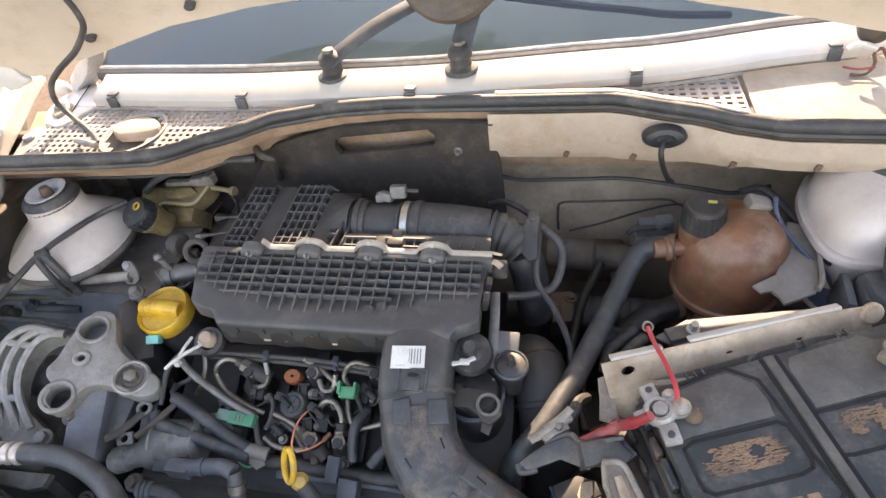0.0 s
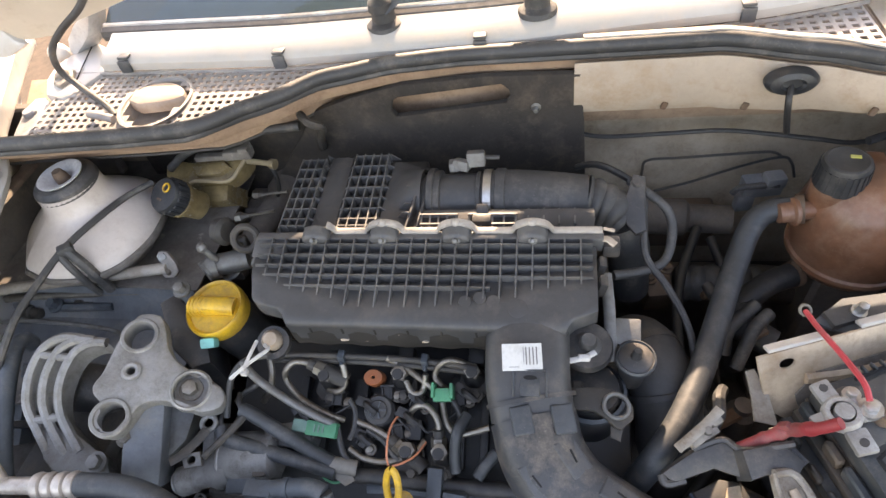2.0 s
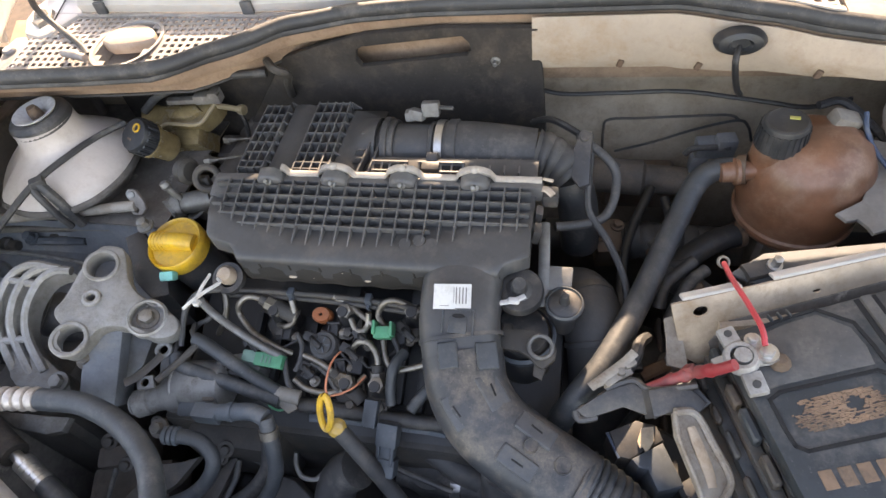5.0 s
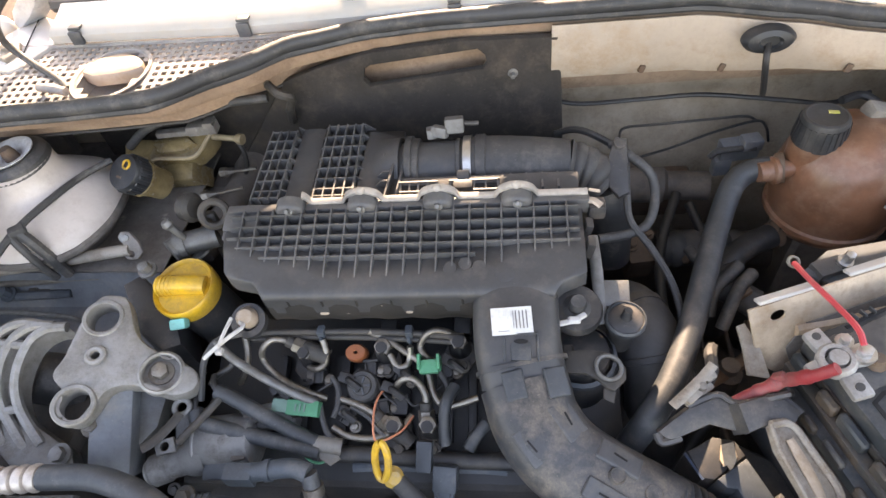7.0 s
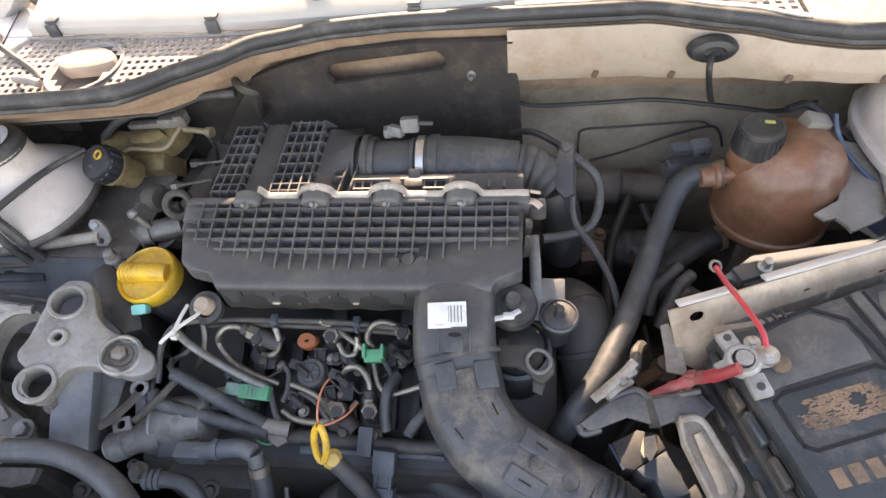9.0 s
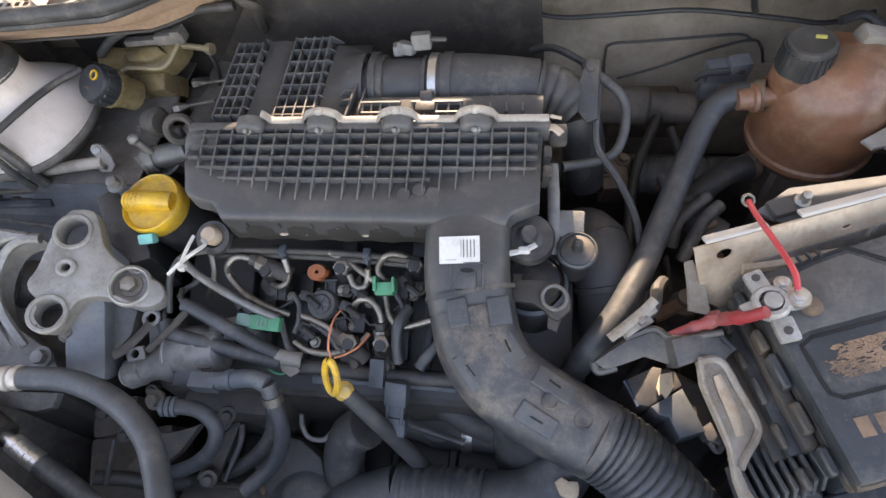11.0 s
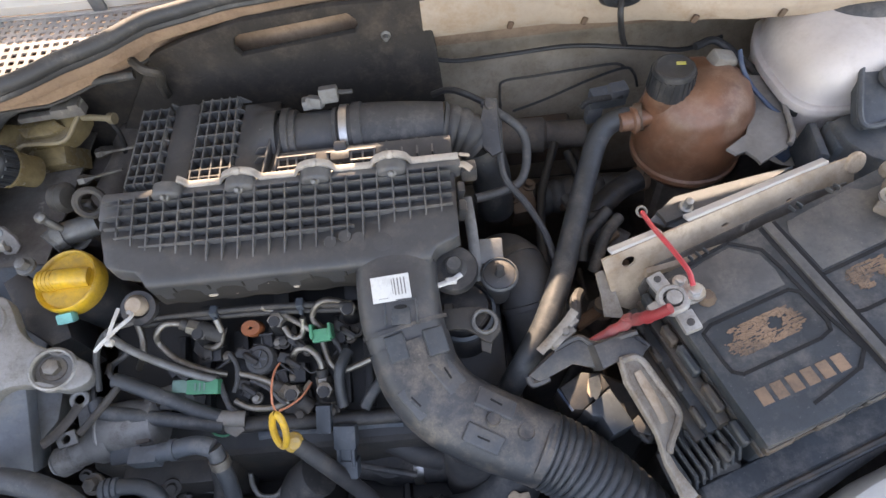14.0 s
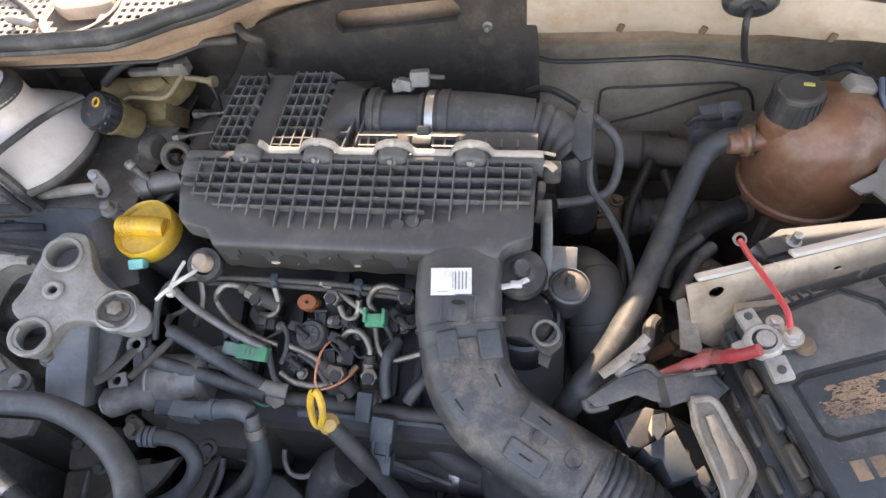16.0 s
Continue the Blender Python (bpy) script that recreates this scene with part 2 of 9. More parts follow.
gb.inputs["Roughness"].default_value, gb.inputs["Transmission Weight"].default_value, gb.inputs["IOR"].default_value = 0.02, 1.0, 1.45
gb.inputs["Specular IOR Level"].default_value = 0.25

# ---- mesh tools ----


def thing(name, at, label, category, group="", kind=""):
    ob = new(name)
    ob.location = at
    ob.empty_display_size = 0.02
    return tagged(ob, label, category, group, kind)


def link(name, bm, mat, parent=None, label="", angle=38, flat=False):
    """Links a bmesh as one mesh object, under a thing where one is given."""
    bmesh.ops.recalc_face_normals(bm, faces=bm.faces)
    me = bpy.data.meshes.new(name)
    bm.to_mesh(me)
    bm.free()
    me.materials.append(mat)
    if not flat:
        me.polygons.foreach_set("use_smooth", [True] * len(me.polygons))
        me.set_sharp_from_angle(angle=radians(angle))
    ob = new(name, me)
    if parent:
        base = Matrix.Identity(4)
        p = parent
        while p:
            base = p.matrix_basis if p.parent is None else base
            p = p.parent
        ob.parent = parent
        ob.matrix_parent_inverse = base.inverted() if parent.parent is None else Matrix.Identity(4)
    if label:
        ob["label"] = label
    return ob


def axis(at, way, spin=0.0):
    """A pose at a point, its z along way."""
    q = Vector(way).normalized().to_track_quat("Z", "Y").to_matrix().to_4x4()
    return Matrix.Translation(at) @ q @ Matrix.Rotation(radians(spin), 4, "Z")


def frame_of(at, xway, up):
    """A pose at a point, its x along xway and its z near up."""
    x = Vector(xway).normalized()
    z = Vector(up)
    z = (z - x * z.dot(x)).normalized()
    y = z.cross(x)
    m = Matrix((x, y, z)).transposed().to_4x4()
    return Matrix.Translation(at) @ m


def box(m, sx, sy, sz, bevel=0.002, seg=1, bm=None, taper=1.0):
    b = bmesh.new()
    vs = bmesh.ops.create_cube(b, size=1.0)["verts"]
    for v in vs:
        k = taper if v.co.z > 0 else 1.0
        v.co = Vector((v.co.x * sx * k, v.co.y * sy * k, v.co.z * sz))
    if bevel:
        bmesh.ops.bevel(b, geom=list(b.edges), offset=bevel, segments=seg, affect="EDGES", profile=0.6)
    return merge(bm, b, m)


def merge(bm, b, m=None):
    if m is not None:
        bmesh.ops.transform(b, matrix=m, verts=b.verts)
    if bm is None:
        return b
    me = bpy.data.meshes.new("tmp")
    b.to_mesh(me)
    b.free()
    bm.from_mesh(me)
    bpy.data.meshes.remove(me)
    return bm


def lathe(m, profile, seg=32, bm=None, squash=1.0):
    """Revolves (radius, height) pairs about z."""
    b = bmesh.new()
    rings = []
    for r, z in profile:
        if r < 1e-6:
            rings.append([b.verts.new((0, 0, z))])
        else:
            rings.append([b.verts.new((r * math.cos(2 * math.pi * i / seg), r * squash * math.sin(2 * math.pi * i / seg), z)) for i in range(seg)])
    for a, c in zip(rings, rings[1:]):
        for i in range(seg):
            j = (i + 1) % seg
            if len(a) == 1 and len(c) > 1:
                b.faces.new((a[0], c[i], c[j]))
            elif len(c) == 1 and len(a) > 1:
                b.faces.new((a[i], a[j], c[0]))
            elif len(a) > 1:
                b.faces.new((a[i], a[j], c[j], c[i]))
    return merge(bm, b, m)


def spline(pts, n=6):
    p = [Vector(q) for q in pts]
    p = [p[0] * 2 - p[1]] + p + [p[-1] * 2 - p[-2]]
    out = []
    for i in range(1, len(p) - 2):
        for k in range(n):
            t = k / n
            a, b, c, d = p[i - 1], p[i], p[i + 1], p[i + 2]
            out.append(0.5 * ((2 * b) + (c - a) * t + (2 * a - 5 * b + 4 * c - d) * t * t + (3 * b - a - 3 * c + d) * t ** 3))
    out.append(p[-2])
    return out


def tube(pts, r, seg=10, n=6, bm=None, squash=1.0, up=None, wave=None, caps=True, power=1.0):
    """A hose along a smooth line; r is a radius or a function of the way along (0 to 1); wave(k) scales ring k."""
    b = bmesh.new()
    line = spline(pts, n) if n > 1 else [Vector(q) for q in pts]
    total = len(line) - 1
    nrm = None
    rings = []
    for k, q in enumerate(line):
        d = (line[min(k + 1, total)] - line[max(k - 1, 0)]).normalized()
        if nrm is None:
            u = Vector(up) if up else (Vector((0, 0, 1)) if abs(d.z) < 0.9 else Vector((0, 1, 0)))
            nrm = (u - d * u.dot(d)).normalized()
        else:
            nrm = (nrm - d * nrm.dot(d)).normalized()
        side = d.cross(nrm)
        rad = r(k / total) if callable(r) else r
        rad *= wave(k) if wave else 1.0
        ring_ = []
        for i in range(seg):
            c, s = math.cos(2 * math.pi * i / seg), math.sin(2 * math.pi * i / seg)
            c, s = math.copysign(abs(c) ** power, c), math.copysign(abs(s) ** power, s)
            ring_.append(b.verts.new(q + nrm * (rad * squash * c) + side * (rad * s)))
        rings.append(ring_)
    for a, c in zip(rings, rings[1:]):
        for i in range(seg):
            j = (i + 1) % seg
            b.faces.new((a[i], a[j], c[j], c[i]))
    if caps:
        b.faces.new(rings[0][::-1])
        b.faces.new(rings[-1])
    return merge(bm, b)


def ring_pts(cx, cy, r, n=16, ry=None):
    ry = ry or r
    return [(cx + r * math.cos(2 * math.pi * i / n), cy + ry * math.sin(2 * math.pi * i / n)) for i in range(n)]


def plate(m, outline, thick, holes=(), bm=None, bevel=0.0):
    """A flat plate in the xy plane of m with holes through it, its top at z = 0."""
    b = bmesh.new()
    edges = []
    for loop in (outline, *holes):
        vs = [b.verts.new((x, y, 0)) for x, y in loop]
        edges += [b.edges.new((vs[i], vs[(i + 1) % len(vs)])) for i in range(len(vs))]
    bmesh.ops.triangle_fill(b, edges=edges, use_beauty=True, use_dissolve=False)
    if bevel:
        inner = [e for e in b.edges if e.is_boundary]
    top = list(b.faces)
    ret = bmesh.ops.extrude_face_region(b, geom=top)
    vs = [g for g in ret["geom"] if isinstance(g, bmesh.types.BMVert)]
    bmesh.ops.translate(b, verts=vs, vec=(0, 0, -thick))
    bmesh.ops.recalc_face_normals(b, faces=b.faces)
    if bevel:
        rim = [e for e in b.edges if all(abs(v.co.z) < 1e-7 for v in e.verts) and len(e.link_faces) == 2 and any(abs(f.normal.z) < 0.5 for f in e.link_faces)]
        bmesh.ops.bevel(b, geom=rim, offset=bevel, segments=2, affect="EDGES", profile=0.5)
    return merge(bm, b, m)


def hexagon(r):
    return [(r * math.cos(math.pi * i / 3), r * math.sin(math.pi * i / 3)) for i in range(6)]


def sheet(rows, thick=0.0, bm=None):
    """A skin over rows of points, given thickness downwards or backwards by its normals."""
    b = bmesh.new()
    grid = [[b.verts.new(p) for p in row] for row in rows]
    for a, c in zip(grid, grid[1:]):
        for i in range(len(a) - 1):
            b.faces.new((a[i], a[i + 1], c[i + 1], c[i]))
    if thick:
        bmesh.ops.recalc_face_normals(b, faces=b.faces)
        bmesh.ops.solidify(b, geom=list(b.faces), thickness=thick)
    return merge(bm, b)


def bolt(parent, at, way, r=0.006, h=0.006, mat=None, name="bolt"):
    bm = lathe(axis(at, way), [(0, 0.0015), (r * 1.5, 0.0015), (r * 1.55, 0), (r * 1.55, -0.002), (0, -0.002)], 20)
    plate(axis(Vector(at) + Vector(way).normalized() * (h + 0.001), way), hexagon(r), h, bm=bm, bevel=0.0008)
    return link(name, bm, mat or steel, parent)


def hose_thing(name, pts, r, mat, label, category="hose", **kw):
    return tagged(link(name, tube(pts, r, **kw), mat), label, category)


def slab(pts, up, thick, holes=(), bevel=0.0, bm=None):
    """A plate over corner points that lie near one plane; holes as (centre, radius)."""
    c = sum((Vector(p) for p in pts), Vector()) / len(pts)
    f = frame_of(c, Vector(pts[1]) - Vector(pts[0]), up)
    inv = f.inverted()
    flat = [tuple((inv @ Vector(p)).xy) for p in pts]
    hs = [ring_pts(*(inv @ Vector(h)).xy, r, 18) for h, r in holes]
    return plate(f, flat, thick, hs, bm, bevel)

# ---- setting ----


def lerp_curve(tab, x):
    for (x0, y0), (x1, y1) in zip(tab, tab[1:]):
        if x <= x1:
            k = (x - x0) / (x1 - x0)
            k = k * k * (3 - 2 * k) * 0.5 + k * 0.5
            return y0 + (y1 - y0) * k
    return tab[-1][1]


SEAL = [(-0.80, 0.68), (-0.68, 0.688), (-0.55, 0.694), (-0.44, 0.702), (-0.36, 0.752), (-0.29, 0.804), (-0.20, 0.830), (-0.118, 0.838), (0.18, 0.838), (0.276, 0.806), (0.337, 0.777), (0.383, 0.763), (0.48, 0.758), (0.62, 0.75)]
SCUT = [(-0.80, 0.865), (-0.64, 0.847), (-0.36, 0.832), (-0.10, 0.838), (0.216, 0.873), (0.473, 0.930), (0.62, 0.965)]
seal_y = lambda x: lerp_curve(SEAL, x)
scut_y = lambda x: lerp_curve(SCUT, x)
XS = [-0.78 + 0.02 * i for i in range(70)]

bm = bmesh.new()
gv = [bm.verts.new(p) for p in ((-60, -60, 0), (60, -60, 0), (60, 60, 0), (-60, 60, 0))]
bm.faces.new(gv)
tagged(link("ground", bm, soil, flat=True), "dry brown earth under the car", "ground", kind="structure")


def wall(name, m, sx, sy, sz, mat, label, bevel=0.004):
    return tagged(link(name, box(m, sx, sy, sz, bevel), mat), label, "car body", kind="structure")


wall("bay_wall_left", pose(-0.80, 0.46, 0.50), 0.03, 0.95, 1.0, grime, "grimy inner wing of the engine bay")
wall("bay_wall_right", pose(0.64, 0.46, 0.50), 0.03, 0.95, 1.0, grime, "grimy inner wing of the engine bay")
wall("bay_wall_front", pose(-0.08, -0.01, 0.475), 1.47, 0.03, 0.95, deep_plastic, "dark front panel of the engine bay")
wall("bay_wall_rear", pose(-0.08, 0.905, 0.50), 1.41, 0.03, 1.0, grime, "grimy lower firewall behind the engine")
wall("bay_floor", pose(-0.08, 0.45, 0.30), 1.41, 0.89, 0.03, deep_plastic, "dark undertray below the engine", 0.0)

# firewall upper face, stepped under the lip
rows = []
for y0, z, dz in ((0.0, 1.098, 0.0), (0.002, 1.087, -0.004), (0.006, 1.081, -0.007)):
    rows.append([(x, seal_y(x) + y0, z - dz * max(0.0, min(1.0, (-0.38 - x) / 0.1))) for x in XS])
tagged(link("cowl_flange", sheet(rows, 0.003), tan_dirt), "dusty brown painted flange below the bonnet seal", "car body", kind="structure")
rows = []
xl = [0.016 + 0.0205 * i for i in range(30)]
for dy, z0 in ((0.004, 1.096), (0.000, 1.075), (0.001, 1.040), (0.008, 1.026), (0.030, 1.020)):
    rows.append([(x, seal_y(x) - 0.014 + dy, z0 + (0.030 * max(0.0, min(1.0, (x - 0.20) / 0.16)) if z0 < 1.05 else 0.0)) for x in xl])
tagged(link("cowl_lip", sheet(rows, 0.003), dirty_white), "dusty off-white painted lip of the cowl", "car body", kind="structure")
rows = []
for y, z in ((0.862, 1.06), (0.862, 1.00), (0.868, 0.986)):
    rows.append([(x, y, z) for x in (-0.78, -0.5, -0.2, 0.02, 0.2, 0.4, 0.6)])
tagged(link("firewall_upper", sheet(rows, 0.004), tan_dirt), "dusty brown painted upper firewall below the cowl", "car body", kind="structure")
rows = []
for y, z in ((0.868, 0.986), (0.872, 0.978), (0.872, 0.93), (0.862, 0.915), (0.862, 0.70)):
    rows.append([(x, y, z) for x in (-0.78, -0.5, -0.2, 0.02, 0.2, 0.4, 0.6)])
tagged(link("firewall", sheet(rows, 0.004), firewall_paint), "dusty beige painted firewall with pressed beads", "car body", kind="structure")

# added wall, mostly hidden, that keeps sun from leaking onto the firewall
rows = [[(x, seal_y(x) + dy, z) for x in XS] for dy, z in ((0.013, 1.093), (0.020, 1.086), (0.052, 1.068), (0.056, 1.045))]
tagged(link("plenum_sun_block", sheet(rows, 0.003), tan_dirt), "brown wall added below the bonnet seal to block leaking sun", "car body", kind="structure")

# rubber seal
sealing = thing("bonnet_seal", (0, 0.83, 1.11), "black rubber bonnet seal along the cowl edge", "seal")
link("bulb", tube([(x, seal_y(x), 1.111) for x in XS[:69:2]], 0.0095, 10, 3), rubber, sealing)
rows = [[(x, seal_y(x) + dy, z) for x in XS[:69]] for dy, z in ((-0.0080, 1.0985), (-0.0092, 1.101), (-0.0080, 1.105), (0.0080, 1.105), (0.0092, 1.100))]
link("grip_channel", sheet(rows, 0.002), rubber, sealing, "folded grip channel of the seal")

rows = [[(x, seal_y(x) + dy, z) for x in [0.026 + 0.0125 * i for i in range(26)]] for dy, z in ((0.0005, 1.1205), (0.002, 1.1218), (0.010, 1.1212), (0.014, 1.1180), (0.015, 1.112))]
link("dusty_lip", sheet(rows, 0.0015), sunlit_edge_dust, sealing, "dusty pale lip of the seal")

# scuttle panel
rows = []
for dy, z in ((0.018, 1.102), (0.012, 1.106), (0.010, 1.117), (0.016, 1.123), (0.047, 1.130), (0.064, 1.136), (0.070, 1.130)):
    rows.append([(x, scut_y(x) + dy, z) for x in XS if x > -0.66])
tagged(link("scuttle_panel", sheet(rows, 0.002), white_paint), "white painted scuttle panel below the windscreen", "car body", kind="structure")


def cowl_grille(x0, x1, label, pitch, skip):
    """A plate of square holes between the seal and the scuttle panel."""
    bm = bmesh.new()
    nx = int((x1 - x0) / pitch)
    for i in range(nx):
        x = x0 + i * pitch
        for j in range(40):
            y = 0.66 + j * pitch
            yc = y + pitch / 2
            if yc < seal_y(x) + 0.011 or yc > scut_y(x) + 0.024:
                continue
            z = lambda v: 1.096 - 0.10 * max(0, 0.80 - v) * (x1 < 0)
            a = pitch * 0.215
            o = [(x, y), (x + pitch, y), (x + pitch, y + pitch), (x, y + pitch)]
            h = [(x + a, y + a), (x + pitch - a, y + a), (x + pitch - a, y + pitch - a), (x + a, y + pitch - a)]
            if skip(x, yc) == 2:
                continue
            ov = [bm.verts.new((*p, z(p[1]))) for p in o]
            if skip(x, yc):
                bm.faces.new(ov)
                continue
            hv = [bm.verts.new((*p, z(p[1]))) for p in h]
            dv = [bm.verts.new((*p, z(p[1]) - 0.002)) for p in h]
            for k in range(4):
                q = (k + 1) % 4
                bm.faces.new((ov[k], ov[q], hv[q], hv[k]))
                bm.faces.new((hv[k], hv[q], dv[q], dv[k]))
    bmesh.ops.remove_doubles(bm, verts=bm.verts, dist=0.0003)
    # keep the one connected plate, without stray cells along its edges
    left, best = set(bm.verts), set()
    while left:
        island, todo = set(), [left.pop()]
        while todo:
            v = todo.pop()
            island.add(v)
            for e in v.link_edges:
                w = e.other_vert(v)
                if w in left:
                    left.remove(w)
                    todo.append(w)
        if len(island) > len(best):
            best = island
    bmesh.ops.delete(bm, geom=[v for v in bm.verts if v not in best], context="VERTS")
    gr = thing("cowl_grille", ((x0 + x1) / 2, 0.85, 1.09), label, "grille", "cowl grilles")
    link("grid", bm, grille_plastic, gr, flat=True)
    line = [(x0 + (x1 - x0) * k / 12, scut_y(x0 + (x1 - x0) * k / 12) + 0.017, 1.0985) for k in range(13)]
    link("border", tube(line, 0.0028, 6, 2), grille_plastic, gr)
    return gr


def in_bowl(x, y):
    k = math.hypot((x + 0.536) / 0.040, (y - 0.790) / 0.044)
    return 2 if k < 1 else k < 1.3


cowl_grille(-0.70, -0.20, "dusty black plastic cowl grille with square holes", 0.0118, in_bowl)
cowl_grille(0.05, 0.36, "dusty black plastic cowl grille with square holes, half in sun", 0.0138, lambda x, y: x < 0.06)
rows = [[(x, min(scut_y(x) + 0.024, max(seal_y(x) + k * (scut_y(x) - seal_y(x)), seal_y(x))), 1.093 + 0.002 * k) for x in [-0.21 + 0.027 * i for i in range(11)]] for k in (0, 0.5, 1)]
tagged(link("cowl_cover", sheet(rows, 0.003), rubber), "black plastic cowl cover strip", "car body", kind="structure")
rows = [[(x, seal_y(x) + k * (scut_y(x) + 0.024 - seal_y(x)), 1.094 + 0.002 * k) for x in [0.36 + 0.03 * i for i in range(9)]] for k in (0, 0.5, 1)]
tagged(link("cowl_end_panel", sheet(rows, 0.003), panel_paint), "dusty off-white cowl end panel", "car body", kind="structure")
rows = [[(x, seal_y(x) + 0.050 + k * 0.12, 1.045) for x in XS] for k in (0, 1)]
tagged(link("plenum_floor", sheet(rows, 0.003), deep_plastic), "dusty plenum floor under the cowl grille", "car body", kind="structure")

# plug in the bowl of the grille
plug = thing("strut_nut_cover", (-0.53, 0.80, 1.085), "dusty beige oval cover set in the cowl grille", "cover")
link("bowl", lathe(pose(-0.530, 0.790, 1.0962, 2, 0, 0), [(0.0505, 0.0002), (0.0500, 0.0012), (0.046, 0.0012), (0.0445, -0.002), (0.043, -0.024), (0.0, -0.026)], 36, squash=1.15), grille_plastic, plug, "dark recess")
link("dome", slab(spline([(-0.571, 0.792, 1.101), (-0.570, 0.814, 1.101), (-0.550, 0.830, 1.101), (-0.522, 0.830, 1.101), (-0.500, 0.816, 1.101), (-0.490, 0.796, 1.101), (-0.510, 0.784, 1.101), (-0.550, 0.780, 1.101)], 3), (0, -0.12, 1), 0.016, bevel=0.005), dirty_white, plug)
# clips on the scuttle edge
for cx in (-0.600, -0.363, -0.098, 0.216, 0.475):
    clip = thing("scuttle_clip", (cx, scut_y(cx), 1.12), "small black plastic clip on the scuttle edge", "clip", "scuttle clips")
    b = box(pose(cx, scut_y(cx) + 0.008, 1.114), 0.017, 0.006, 0.018, 0.0025, 2)
    box(pose(cx, scut_y(cx) + 0.016, 1.1250), 0.016, 0.012, 0.004, 0.0015, 2, bm=b)
    link("body", b, blue_pad, clip)

# windscreen, its mouldings and the dashboard behind it
WS = [x for x in XS if x > -0.68 and x < 0.60]
rows = [[(x, scut_y(x) + 0.079 + s, 1.139 + 0.50 * s) for x in WS] for s in (0.0, 0.2, 0.45, 0.8)]
screen = thing("windscreen", (0, 0.93, 1.15), "tinted windscreen with black rubber and bright lower moulding", "windscreen")
pane = link("pane", sheet(rows, 0.005), glass, screen)
pane.visible_shadow = False
link("rubber_moulding", tube([(x, scut_y(x) + 0.074, 1.130) for x in WS[::3]], 0.0105, 8, 3), rubber, screen)
link("bright_moulding", tube([(x, scut_y(x) + 0.080, 1.1395) for x in WS[::3]], 0.0042, 8, 3), lead, screen)
rows = [[(x, scut_y(x) + 0.11 + s, 1.10 - 0.05 * s) for x in WS] for s in (0.0, 0.3, 0.8, 3.0)]
tagged(link("dashboard", sheet(rows, 0.01), dash), "dark dashboard top behind the windscreen", "dashboard", kind="structure")

wall("cabin_back", pose(-0.08, 4.0, 0.9), 3.0, 0.05, 1.0, dash, "dark far end of the cabin behind the dashboard")

# open bonnet, hinged behind the cowl
EDGE = [(-0.8855, 1.1157), (-0.8214, 1.1305), (-0.7918, 1.1699), (-0.711, 1.1621), (-0.6104, 1.192), (-0.4753, 1.2193), (-0.3432, 1.2274), (-0.2564, 1.2295), (-0.1006, 1.232), (0.0601, 1.2335), (0.1301, 1.232), (0.3776, 1.2019), (0.487, 1.1796), (0.6329, 1.1502)]
EDGE_Y = [(-0.8855, 0.8592), (-0.8214, 0.8636), (-0.7918, 0.8656), (-0.711, 0.8711), (-0.6104, 0.8779), (-0.4753, 0.9105), (-0.3432, 0.9499), (-0.2564, 0.9657), (-0.1006, 0.9617), (0.0601, 0.9598), (0.1301, 0.9489), (0.3776, 0.8937), (0.487, 0.8809), (0.6329, 0.8651)]
bx = [-0.90 + 0.060 * i for i in range(27)]
bonnet = thing("bonnet", (-0.08, 0.95, 1.2), "open white bonnet with a dusty beige underside", "bonnet")
rows = []
for s in (0.0, 0.015, 0.04, 0.08, 0.3, 0.6, 0.92):
    xl = -0.825 - 1.2 * min(s, 0.08)
    xs = [x if x > -0.6 else -0.6 + (x + 0.6) * (-0.6 - xl) / 0.30 for x in bx]
    rows.append([(x, lerp_curve(EDGE_Y, x) - 0.50 * s - 0.10 * s * s, lerp_curve(EDGE, x) * (1 - min(1, s * 2)) + 1.23 * min(1, s * 2) + 0.86 * s - (0.004 if s == 0 else 0)) for x in xs])
link("panel", sheet([[(x, y + 0.004, z + 0.002) for x, y, z in r] for r in rows], 0.010), bonnet_under, bonnet)
b = lathe(axis((-0.0375, 0.9233, 1.2655), (0, -1, 0.25)), [(0, 0.030), (0.045, 0.028), (0.066, 0.018), (0.074, 0.0), (0.074, -0.050), (0, -0.050)], 32)
link("centre_boss", b, grime, bonnet, "dusty grey rounded boss of the inner panel")
for at in ((-0.4221, 0.8907, 1.2429), (-0.5858, 0.8582, 1.2162)):
    link("plug", lathe(axis(at, (0, -0.86, -0.5)), [(0, 0.003), (0.006, 0.0025), (0.0090, 0.0), (0.0090, -0.01)], 16, squash=0.6), rubber, bonnet, "small black plug")
# washer hose from the bonnet to the cowl
hose_thing("washer_hose", [(-0.5525, 0.8188, 1.292), (-0.5486, 0.8217, 1.2685), (-0.5525, 0.8217, 1.247), (-0.5867, 0.8217, 1.2147), (-0.6327, 0.8217, 1.1874), (-0.664, 0.8217, 1.1619), (-0.6811, 0.8291, 1.1297), (-0.664, 0.825, 1.106), (-0.607, 0.79, 1.094), (-0.578, 0.765, 1.093)], 0.0046, rubber, "thin black rubber washer hose hanging from the bonnet", seg=10)
nz = thing("hose_connector", (-0.578, 0.75, 1.095), "grey plastic hose connector on the cowl grille", "connector")
link("body", tube([(-0.612, 0.762, 1.100), (-0.588, 0.752, 1.103), (-0.568, 0.748, 1.100)], 0.0055, 10, 4), grille_plastic, nz)

